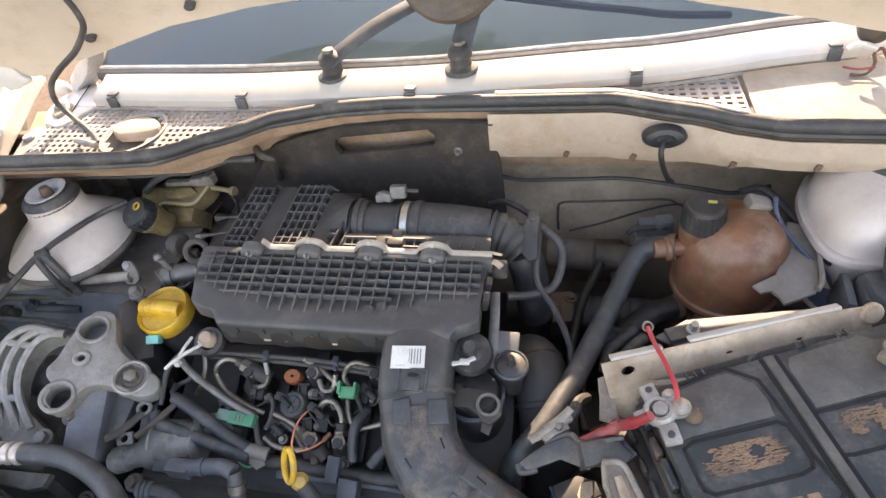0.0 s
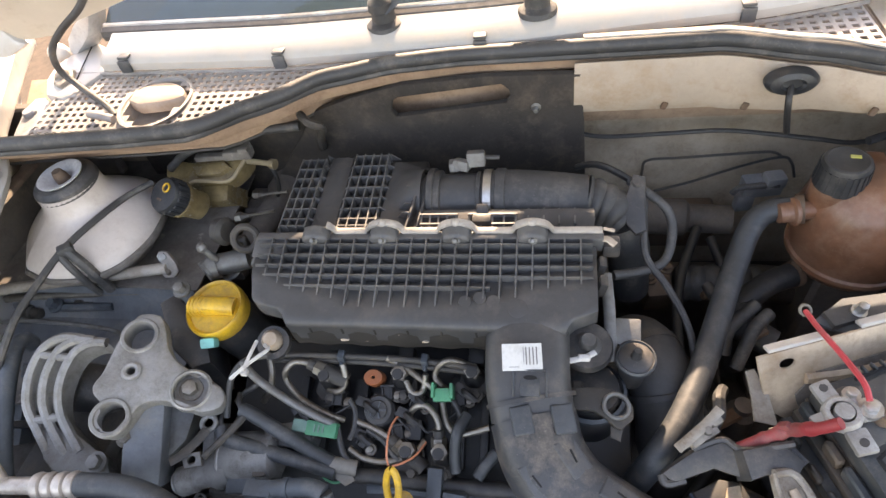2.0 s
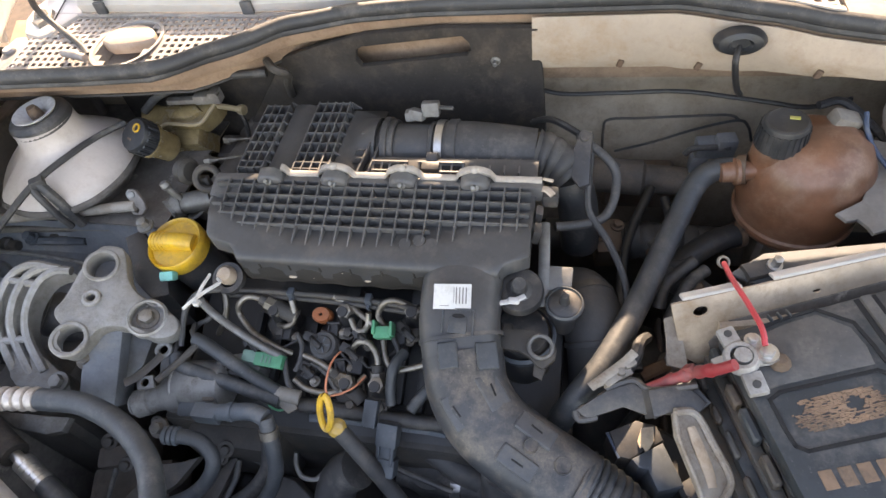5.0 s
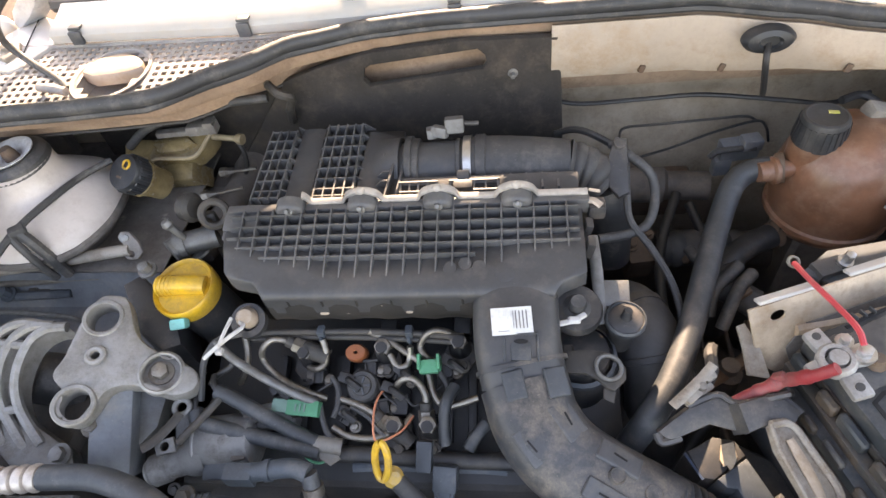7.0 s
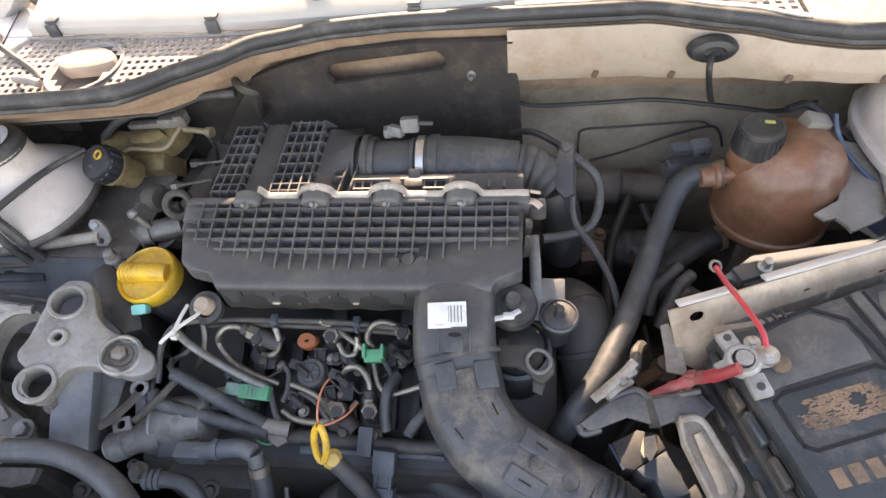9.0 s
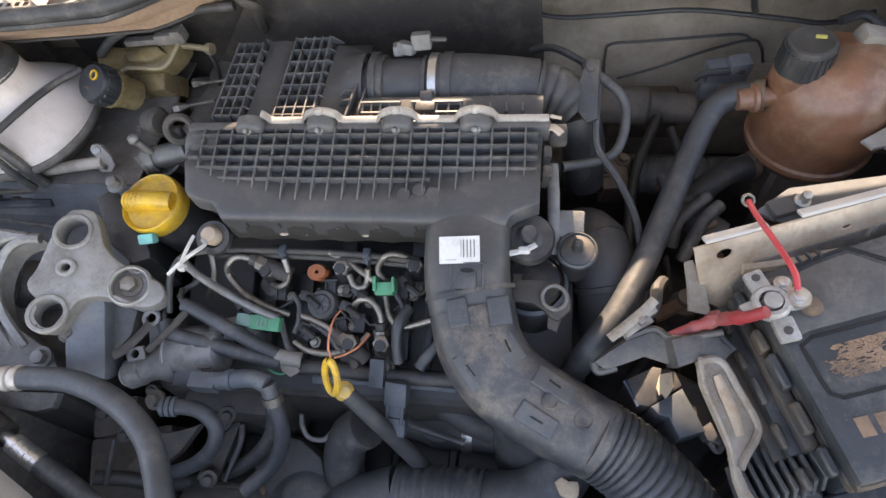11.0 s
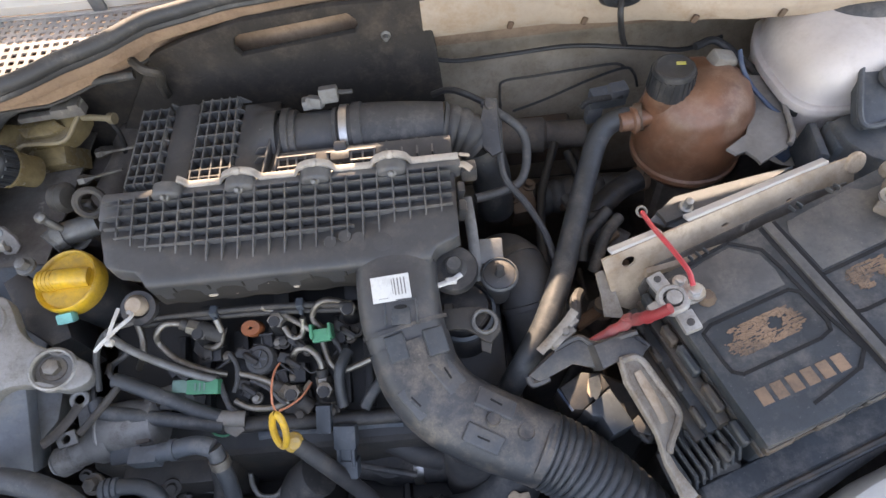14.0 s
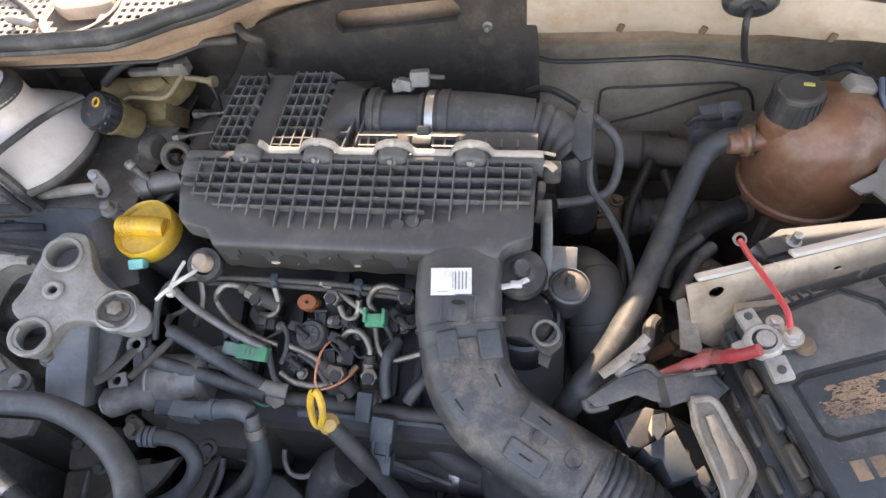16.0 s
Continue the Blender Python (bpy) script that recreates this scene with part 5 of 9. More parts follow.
# worn print: broken dashes, and a word reduced to plain bars
rng = random.Random(5)
for cx, cy, wx, wy, tilt, holes in ((-0.077, -0.007, 0.036, 0.0125, -0.02, ((0.014, 0.002, 0.006), (-0.030, 0.008, 0.006))), (0.044, -0.004, 0.034, 0.0110, -0.05, ((-0.010, -0.008, 0.006), (0.012, 0.007, 0.005), (0.030, -0.010, 0.008)))):
    bm = bmesh.new()
    for j in range(21):
        y = -wy + 2 * wy * j / 20
        half = wx * (1 - 0.25 * abs(y / wy) ** 3) * rng.uniform(0.86, 1.0)
        x = -half
        while x < half:
            w = rng.uniform(0.0008, 0.0045)
            if rng.random() > 0.12 and not any((x + w / 2 - hx_) ** 2 + (y - hy_) ** 2 < hr_ ** 2 for hx_, hy_, hr_ in holes):
                box(BM @ pose(cx + x + w / 2, cy + y + tilt * x + rng.uniform(-0.0002, 0.0002), 0.0006), w, rng.uniform(0.0008, 0.0015), 0.0009, 0, bm=bm)
            x += w + rng.uniform(-0.0002, 0.0006)
    link("worn_print", bm, battery_label, battery, "worn gold printed panel", flat=True)
for i in range(6):
    x = -0.1105 + 0.0138 * i
    link("print_bar", box(BM @ pose(x, -0.0545 - 0.0005 * i, 0.0004, 0, 0, -2), 0.0098, 0.0142, 0.0012, 0.0003), battery_label, battery, "plain gold bar of print", flat=True)
# side ribs and edge lugs of the case
for x_, d_, w_, mat_ in ((-0.1400, -0.034, 0.011, battery_edge), (-0.1500, -0.046, 0.010, battery_black), (-0.1600, -0.060, 0.010, battery_edge), (-0.1700, -0.078, 0.010, battery_black)):
    link("side_ledge", box(BM @ pose(x_, 0.012, d_ - 0.030), w_, 0.134, 0.060, 0.0015, 2), mat_, battery, "mud stained stepped side of the case")
for i, (y_, n_) in enumerate(((0.066, 0.024), (0.032, 0.020), (0.004, 0.030), (-0.034, 0.026), (-0.068, 0.022))):
    link("edge_lug", box(BM @ pose(-0.1385 - 0.0015 * (i % 2), y_, -0.025), 0.008, n_, 0.016, 0.002), battery_edge if i % 2 else battery_black, battery)
    link("edge_lug", box(BM @ pose(-0.1545 - 0.0015 * (i % 2), y_ - 0.006, -0.043), 0.006, n_ * 0.8, 0.012, 0.002), battery_edge if i % 2 else deep_plastic, battery)
for i in range(8):
    link("comb_slat", box(BM @ pose(-0.1880 + 0.0072 * i, -0.0660 + 0.0008 * i, -0.088 + 0.0035 * i, -14, 0, 0), 0.0034, 0.040, 0.030, 0.0008), blue_pad, battery)
link("comb_back", box(BM @ pose(-0.163, -0.066, -0.108, -14, -26, 0), 0.064, 0.042, 0.030, 0.002), deep_plastic, battery, "dark back of the comb")
for i in range(6):
    link("edge_lug", box(BM @ pose(-0.120 + 0.046 * i, -0.089, -0.016), 0.026, 0.008, 0.014, 0.002), battery_edge, battery)
for sx_ in (-0.127, 0.112):
    link("terminal_post", lathe(BM @ pose(sx_, 0.050, 0), [(0.0, 0.0165), (0.0070, 0.016), (0.0085, 0.0), (0.010, -0.002)], 20), lead, battery, "grey lead terminal post")

positive = thing("terminal_clamp", BM @ Vector((-0.127, 0.05, 0.004)), "grey metal clamp on the positive battery post", "battery clamp", "battery clamps")
CM = BM @ pose(-0.1283, 0.0499, 0.004)
link("collar", lathe(CM, [(0.0088, 0.0), (0.0140, 0.0), (0.0150, 0.003), (0.0146, 0.009), (0.0125, 0.0115), (0.0092, 0.0115), (0.0088, 0.009)], 28), lead, positive)
link("arm", box(CM @ pose(-0.001, 0.0215, 0.004, 0, 0, 3), 0.0155, 0.018, 0.008, 0.0025, 2), lead, positive)
link("arm", box(CM @ pose(0.001, -0.0235, 0.003, 0, 0, -4), 0.0165, 0.020, 0.008, 0.0025, 2), lead, positive)
link("arm", box(CM @ pose(0.0185, -0.003, 0.005, 0, 0, -8), 0.018, 0.016, 0.009, 0.0025, 2), lead, positive)
link("arm", box(CM @ pose(-0.0165, 0.000, 0.004, 0, 0, 6), 0.014, 0.013, 0.008, 0.0025, 2), lead, positive)
for q in ((-0.001, 0.0235), (0.001, -0.0255)):
    link("hole", lathe(CM @ pose(q[0], q[1], 0.0), [(0, 0.0086), (0.0034, 0.0086), (0.0036, 0.0)], 14), deep_plastic, positive)
bolt(positive, CM @ Vector((0.0195, -0.0035, 0.010)), BN, 0.0060, 0.006, bright_steel)
bolt(positive, CM @ Vector((0.0150, 0.0120, 0.007)), BN, 0.0045, 0.006, bright_steel)
link("corroded_nut", lathe(CM @ pose(0.028, -0.010, 0.000), [(0, 0.009), (0.005, 0.008), (0.008, 0.003), (0.009, 0)], 10), rusty, positive, "rusty corroded nut")
negative = thing("terminal_clamp", BM @ Vector((0.10, 0.05, 0.004)), "corroded metal clamp on the negative battery post", "battery clamp", "battery clamps")
CM2 = BM @ pose(0.105, 0.048, 0.006, 0, 0, 15) @ Matrix.Scale(0.86, 4)
link("collar", lathe(CM2, [(0.0098, 0.0), (0.0185, 0.0), (0.0195, 0.005), (0.0175, 0.015), (0.0098, 0.016)], 20), corroded, negative)
link("arm", box(CM2 @ pose(-0.024, -0.004, 0.006, 0, 0, 10), 0.030, 0.026, 0.012, 0.004, 2), corroded, negative)
link("arm", box(CM2 @ pose(0.026, 0.006, 0.008, 0, 0, -30), 0.030, 0.022, 0.016, 0.004, 2), corroded, negative)
link("arm", box(CM2 @ pose(0.036, -0.020, 0.004, 0, 0, 30), 0.020, 0.016, 0.012, 0.003, 2), corroded, negative)
bolt(negative, CM2 @ Vector((-0.022, 0.002, 0.014)), BN, 0.006, 0.007, bright_steel)
bolt(negative, CM2 @ Vector((0.034, 0.004, 0.018)), BN, 0.006, 0.006, steel)

link("strap_end", box(CM2 @ pose(-0.030, -0.020, 0.003, 0, 0, 35), 0.026, 0.018, 0.010, 0.003, 2), corroded, negative)
link("stud", lathe(CM2 @ pose(0.012, 0.022, 0.004), [(0, 0.030), (0.004, 0.029), (0.004, 0.010), (0.010, 0.008), (0.011, 0)], 12), corroded, negative, "corroded stud")
link("stud", lathe(CM2 @ pose(0.040, -0.002, 0.004), [(0, 0.024), (0.005, 0.023), (0.005, 0.010), (0.009, 0.008), (0.010, 0)], 12), corroded, negative, "corroded stud")
# red leads
hose_thing("red_lead", [(0.218, 0.529, 1.010), (0.222, 0.504, 1.016), (0.230, 0.473, 1.022), (0.235, 0.447, 1.027), (0.236, 0.433, 1.024)], 0.0025, red_wire, "thin red lead from the tray to the battery clamp", "cable", seg=8)
ring_at = (0.218, 0.530, 1.010)
lead_end = thing("lead_eyelet", ring_at, "small steel eyelet on the red lead", "eyelet")
ring(ring_at, (0.2, -0.5, 1), 0.005, 0.0015, steel, lead_end, "eyelet_ring")
RC = [(0.150, 0.418, 0.955), (0.169, 0.424, 0.965), (0.188, 0.426, 0.980), (0.201, 0.417, 1.005), (0.212, 0.415, 1.020)]
cable = thing("positive_cable", RC[2], "thick red positive cable wrapped in red tape", "cable")
link("core", tube(RC, 0.0048, 10, 5), red, cable)
link("tape_wrap", tube(RC[1:4], lambda k: 0.0056 + 0.0008 * math.sin(k * 23) + 0.0004 * math.sin(k * 61), 10, 6), red, cable, "creased red tape")
b = box(frame_of(RC[2], Vector(RC[3]) - Vector(RC[2]), (0, 0, 1)) @ pose(0, 0, 0.004), 0.012, 0.007, 0.009, 0.002, 2)
link("tape_knot", b, red, cable)

# battery tray plate behind the battery
tray = thing("battery_tray_plate", (0.30, 0.52, 0.90), "dusty white painted battery tray side plate with a bright edge", "battery tray")
T0, T1 = Vector((0.170, 0.4835, 1.000)), Vector((0.430, 0.556, 1.030))
td = T1 - T0
TF = frame_of(T0, td, (-0.1, 0.45, 1))
TW = td.length
prof = [(0, 0.0), (TW * 0.80, 0.004), (TW, 0.0), (TW * 1.0, -0.030), (TW * 0.90, -0.055), (TW * 0.3, -0.075), (0.03, -0.085), (0.004, -0.06)]
TP = TF @ Matrix.Rotation(radians(90), 4, "X")
link("plate", plate(TP, prof, 0.0025, holes=(ring_pts(0.026, -0.014, 0.007, 14, 0.0055), ring_pts(0.13, -0.018, 0.004, 12, 0.002), ring_pts(0.20, -0.020, 0.004, 12, 0.002)), bevel=0.0006), plate_paint, tray)
link("bright_edge", box(TF @ pose(TW * 0.14, 0.006, 0.002), TW * 0.20, 0.010, 0.004, 0.001), white_paint, tray, "white top edge")
link("bright_edge", box(TF @ pose(TW * 0.62, 0.006, 0.004), TW * 0.56, 0.010, 0.004, 0.001), white_paint, tray, "white top edge")
# darker plate over the lower face, the shadows there put into colour
link("shaded_web", plate(TP @ pose(0, 0, 0.0016), [(0.050, -0.030), (TW * 0.45, -0.026), (TW * 0.80, -0.020), (TW * 0.97, -0.026), (TW * 0.90, -0.054), (TW * 0.3, -0.074), (0.035, -0.083), (0.030, -0.050)], 0.002, bevel=0.0006), apron_paint, tray, "lower web in dark grey that stands in for shadow")
link("rusty_end", lathe(TP @ pose(TW * 1.0, -0.008, 0.002), [(0, 0.0006), (0.010, 0.0004), (0.0115, -0.001), (0.0115, -0.004)], 18), plate_paint, tray, "rusty rounded end")
EF = [(0.173, 0.477, 1.002), (0.180, 0.480, 1.002), (0.186, 0.469, 0.965), (0.186, 0.453, 0.925), (0.166, 0.456, 0.925), (0.170, 0.468, 0.960)]
link("end_flange", slab(EF, (-0.7, -0.5, 0.5), 0.003), strap_paint, tray)
link("rolled_bead", tube([TF @ Vector((x, 0.0, z)) for x, z in ((0.04, -0.034), (0.08, -0.040), (0.12, -0.042), (0.16, -0.052), (0.20, -0.050), (0.24, -0.038))], 0.006, 8, 4), plate_paint, tray)
b = sheet([[(0.226, 0.525, 1.000), (0.261, 0.511, 0.995)], [(0.262, 0.558, 0.992), (0.304, 0.534, 1.000)], [(0.359, 0.578, 0.990), (0.386, 0.572, 1.005)]], 0.003)
cover = tagged(link("ledge_plate", b, blue_grey), "grey painted ledge plate behind the battery tray", "bracket")
LB = (0.260, 0.531, 1.000)
fuse = thing("stud_terminal", LB, "black stud terminal with a bright bolt", "terminal")
link("base", box(pose(LB[0] - 0.008, LB[1], LB[2] - 0.002, 0, 0, 20), 0.030, 0.018, 0.012, 0.003, 2), deep_plastic, fuse)
bolt(fuse, (LB[0] + 0.004, LB[1] + 0.002, LB[2] + 0.006), (0, -0.2, 1), 0.0045, 0.012, bright_steel)
shelf = thing("battery_shelf", (0.36, 0.42, 0.55), "dark plastic shelf that carries the battery", "battery tray")
b = box(BM @ pose(0, 0, -0.225), 0.31, 0.21, 0.05, 0.006, 2)
link("shelf", b, deep_plastic, shelf)
link("bracket", box(pose(0.37, 0.43, 0.54), 0.20, 0.14, 0.46, 0.01), iron, shelf)
b = box(BM @ pose(-0.02, -0.116, -0.145), 0.32, 0.012, 0.10, 0.004, 2)
link("front_wall", b, battery_black, shelf, "dark plastic front wall")
link("wall_ledge", box(BM @ pose(-0.02, -0.100, -0.100), 0.32, 0.030, 0.012, 0.003), battery_black, shelf)
link("wall_edge", box(BM @ pose(-0.02, -0.1170, -0.094), 0.32, 0.005, 0.004, 0.0015), battery_edge, shelf, "mud stained rim")
# hold-down strap
strap = thing("hold_down_strap", (0.194, 0.373, 0.950), "dusty metal battery hold-down strap", "strap")
SO = [(0.173, 0.394, 0.966), (0.191, 0.397, 0.960), (0.205, 0.375, 0.951), (0.218, 0.353, 0.941), (0.217, 0.342, 0.938), (0.206, 0.325, 0.938), (0.201, 0.315, 0.938), (0.206, 0.302, 0.932), (0.220, 0.281, 0.922)]
SI = [(0.207, 0.273, 0.925), (0.203, 0.288, 0.931), (0.197, 0.305, 0.937), (0.194, 0.330, 0.944), (0.185, 0.351, 0.953), (0.175, 0.374, 0.962)]
link("channel", slab(SO + SI, (0.4, -0.2, 1), 0.006, holes=(((0.199, 0.353, 0.948), 0.0035),), bevel=0.001), strap_paint, strap)
link("rim", tube(SO[:7], 0.0036, 8, 5), strap_paint, strap)
link("rim", tube(SI[2:] + SO[:1], 0.0022, 8, 4), strap_paint, strap)
link("pressing", tube([(0.186, 0.384, 0.9605), (0.192, 0.370, 0.955), (0.200, 0.352, 0.9465), (0.203, 0.340, 0.9425)], lambda k: 0.0042 + 0.0015 * math.sin(k * 3.1), 10, 4, squash=0.3, up=(0.4, -0.2, 1)), plate_paint, strap, "dusty pressed bead")
link("tail", tube([(0.213, 0.280, 0.922), (0.222, 0.268, 0.890), (0.236, 0.262, 0.850), (0.245, 0.262, 0.800)], 0.009, 8, 5, squash=0.3), rusty, strap, "rusty tail")

# ---- relays and the cable cover ----
for top, lab, pale in (([(0.124, 0.404, 0.884), (0.150, 0.419, 0.884), (0.170, 0.416, 0.884), (0.1765, 0.402, 0.884), (0.144, 0.379, 0.884), (0.133, 0.380, 0.884)], "black relay box with worn blue edges", 0), ([(0.1445, 0.3775, 0.887), (0.1745, 0.3975, 0.887), (0.1925, 0.3590, 0.887), (0.1685, 0.3500, 0.887), (0.1600, 0.3690, 0.887), (0.1510, 0.3700, 0.887)], "black relay box with a paler top", 1)):
    relay = thing("relay", top[0], lab, "relay", "relays")
    link("case", slab(top, (0.02, -0.12, 1), 0.050, bevel=0.002), deep_plastic if not pale else blue_grey, relay)
    if pale:
        link("foot", slab([(0.189, 0.362, 0.880), (0.199, 0.370, 0.880), (0.209, 0.353, 0.880), (0.206, 0.348, 0.880), (0.194, 0.352, 0.880)], (0.02, -0.12, 1), 0.014, bevel=0.003), deep_plastic, relay)
        link("foot_loop", tube([(0.196, 0.352, 0.876), (0.203, 0.345, 0.872), (0.209, 0.350, 0.872)], 0.003, 8, 4), deep_plastic, relay)
    else:
        link("worn_edge", tube([(0.122, 0.404, 0.8815), (0.128, 0.391, 0.8815), (0.1335, 0.379, 0.8815)], 0.0016, 6, 3), blue, relay, "worn blue edge")
        # sunlit part of the relay top, laid on as a cream plate
        link("relay_sun_patch", slab([(0.1545, 0.4095, 0.888), (0.1660, 0.4125, 0.888), (0.1665, 0.3985, 0.888), (0.1590, 0.3850, 0.888), (0.1560, 0.3910, 0.888), (0.1530, 0.3895, 0.888), (0.1505, 0.3960, 0.888)], (0.02, -0.12, 1), 0.002), patch_cream, relay, "cream patch that stands in for sun on the relay")
guard = thing("cable_cover", (0.150, 0.410, 0.950), "grey black plastic cover over the battery cable", "cover")
GP = [(0.089, 0.403, 0.930), (0.116, 0.419, 0.945), (0.140, 0.425, 0.955), (0.155, 0.415, 0.958), (0.192, 0.417, 0.972), (0.205, 0.404, 0.968), (0.196, 0.398, 0.960), (0.172, 0.407, 0.950), (0.160, 0.394, 0.945), (0.133, 0.407, 0.938), (0.100, 0.395, 0.928)]
link("shell", slab(GP, (0.1, -0.4, 1), 0.016, bevel=0.003), black_plastic, guard)
link("rib", tube([Vector(p) + Vector((0, 0, 0.003)) for p in GP[1:5]], 0.003, 6, 4), black_plastic, guard)
link("box", slab([(0.149, 0.412, 0.966), (0.182, 0.422, 0.966), (0.202, 0.406, 0.966), (0.195, 0.394, 0.966), (0.169, 0.392, 0.966), (0.156, 0.386, 0.966)], (0.1, -0.4, 1), 0.030, bevel=0.003), black_plastic, guard)
link("hook", tube([(0.089, 0.401, 0.931), (0.093, 0.394, 0.928), (0.109, 0.398, 0.930)], 0.004, 8, 4), black_plastic, guard)
GJ = (0.123, 0.431, 0.955)
latch = thing("cable_junction", GJ, "dusty beige metal cable junction", "connector")
link("body", box(pose(GJ[0] + 0.002, GJ[1], GJ[2] - 0.004, 10, 0, 35), 0.030, 0.012, 0.010, 0.002, 2), strap_paint, latch)
link("step", box(pose(GJ[0] + 0.013, GJ[1] + 0.012, GJ[2] + 0.001, 10, 0, 35), 0.012, 0.010, 0.012, 0.002, 2), strap_paint, latch)
link("jaw", box(pose(GJ[0] - 0.012, GJ[1] - 0.008, GJ[2] - 0.002, 25, 0, 30), 0.014, 0.008, 0.006, 0.0015, 2), strap_paint, latch)
link("bent_strip", tube([Vector(GJ) + Vector(p) for p in ((-0.022, -0.016, 0.0), (-0.006, -0.003, 0.005), (0.008, 0.010, 0.006), (0.018, 0.020, 0.010))], 0.0045, 8, 4, squash=0.3), strap_paint, latch, "pale bent metal strip")
link("screw", lathe(axis(Vector(GJ) + Vector((0.006, 0.002, 0.002)), (0, -0.3, 1)), [(0, 0.005), (0.0035, 0.0045), (0.0045, 0.0), (0.0045, -0.003)], 12), steel, latch)

hose_thing("loom_cable", [(0.133, 0.437, 0.950), (0.143, 0.453, 0.950), (0.149, 0.476, 0.940), (0.159, 0.496, 0.920)], 0.006, rubber, "short black loom behind the tray plate", "cable", seg=8)

# ---- expansion tank ----
tank = thing("expansion_tank", (0.337, 0.70, 0.82), "rust stained translucent coolant expansion tank with a black cap", "coolant tank")
b = lathe(pose(0.337, 0.706, 0.832) @ Matrix.Diagonal((0.93, 0.93, 0.96, 1)), [(0, 0.050), (0.045, 0.051), (0.060, 0.056), (0.067, 0.066), (0.0685, 0.072), (0.0728, 0.074), (0.0728, 0.080), (0.0695, 0.082), (0.0742, 0.108), (0.0740, 0.130), (0.067, 0.160), (0.055, 0.182), (0.035, 0.196), (0, 0.202)], 48)
link("body", b, tank_plastic, tank)
link("stand", box(pose(0.345, 0.715, 0.80), 0.08, 0.08, 0.16, 0.006), grime, tank, "grimy stand below")
b = lathe(axis((0.2935, 0.705, 0.985), (-0.06, -0.08, 1)), [(0.0245, -0.03), (0.0240, 0.026)], 32)
link("neck", b, tank_plastic, tank)
TC = axis((0.2950, 0.704, 1.008), (-0.03, -0.03, 1)) @ Matrix.Diagonal((0.93, 0.93, 0.93, 1))
b = lathe(TC, [(0.0282, 0), (0.0278, 0.004), (0.0258, 0.030), (0.0240, 0.0345), (0.021, 0.0355), (0.019, 0.0345), (0, 0.0345)], 40)
tcap = link("cap", b, cap_black, tank, "ribbed black screw cap")
for i in range(26):
    a = 2 * math.pi * i / 26
    link("cap_rib", box(TC @ Matrix.Rotation(a, 4, "Z") @ pose(0.0270, 0, 0.016, 0, -4, 0), 0.0018, 0.0034, 0.026, 0), cap_black, tcap, flat=True)
link("cap_mark", box(TC @ pose(0.003, 0.009, 0.0352, 0, 0, 35), 0.011, 0.0055, 0.0012, 0.0005), material("yellow_ink", (0.55, 0.52, 0.08), 0.5), tank, "small yellow cap mark")
PT = Vector((0.262, 0.694, 0.975))
link("port", lathe(axis(PT, (-1, -0.12, -0.05)), [(0.010, -0.02), (0.012, 0.0), (0.016, 0.003), (0.016, 0.007), (0.012, 0.009), (0.011, 0.022), (0, 0.022)], 20), tank_plastic, tank, "stained outlet port")
b = box(pose(0.360, 0.728, 1.022, 8, 20, 10), 0.030, 0.020, 0.016, 0.004, 2)
link("top_lug", b, tape, tank)
BRK = [(0.403, 0.738, 0.990), (0.422, 0.732, 0.990), (0.432, 0.706, 0.988), (0.423, 0.671, 0.985), (0.418, 0.635, 0.982), (0.410, 0.621, 0.980), (0.374, 0.603, 0.975), (0.371, 0.612, 0.976), (0.364, 0.622, 0.977), (0.353, 0.619, 0.976), (0.345, 0.629, 0.977), (0.373, 0.647, 0.980), (0.392, 0.689, 0.986)]
hold = thing("tank_bracket", BRK[0], "grey sheet metal bracket beside the coolant tank", "bracket")
link("plate", slab(BRK, (0.1, -0.1, 1), 0.004, bevel=0.001), bracket_grey, hold)
link("fold", tube([(0.431, 0.706, 0.991), (0.424, 0.671, 0.988), (0.419, 0.636, 0.985), (0.411, 0.622, 0.983)], 0.0032, 8, 4), bracket_grey, hold)
hose_thing("blue_tube", [(0.379, 0.731, 1.030), (0.379, 0.714, 1.020), (0.392, 0.703, 1.000), (0.411, 0.681, 0.985), (0.429, 0.665, 0.975), (0.445, 0.662, 0.950), (0.464, 0.657, 0.920)], 0.0027, blue, "thin blue tube between tank and wing", "tube", seg=8)
BC = (0.455, 0.671, 0.940)
conn = thing("blue_connector", BC, "blue plastic connector beside the tank bracket", "connector")
link("body", box(pose(BC[0], BC[1], BC[2], 10, 20, 40), 0.03, 0.025, 0.06, 0.004, 2), blue, conn)
hose_thing("wing_cable", [(0.358, 0.796, 0.990), (0.387, 0.803, 0.990), (0.414, 0.767, 0.980), (0.426, 0.706, 0.985), (0.433, 0.671, 0.985), (0.455, 0.682, 0.960)], 0.005, rubber, "black cable passing behind the tank", "cable", seg=8)
# fuse box lid beside the strut tower
FL = [(0.454, 0.634, 1.000), (0.469, 0.641, 1.000), (0.523, 0.653, 1.000), (0.577, 0.666, 1.000), (0.622, 0.674, 1.000), (0.610, 0.500, 1.000), (0.540, 0.538, 1.000), (0.494, 0.562, 1.000), (0.471, 0.579, 1.000), (0.457, 0.602, 1.000)]
fbox = thing("fuse_box", FL[0], "grey plastic fuse box lid beside the strut tower", "fuse box")
link("lid", slab(FL, (-0.02, -0.05, 1), 0.06, bevel=0.006), blue_pad, fbox)
link("flange", slab([(0.440, 0.648, 0.985), (0.450, 0.648, 0.985), (0.447, 0.600, 0.985), (0.437, 0.603, 0.985)], (-0.3, -0.1, 1), 0.05, bevel=0.003), blue_grey, fbox, "dark side clip")
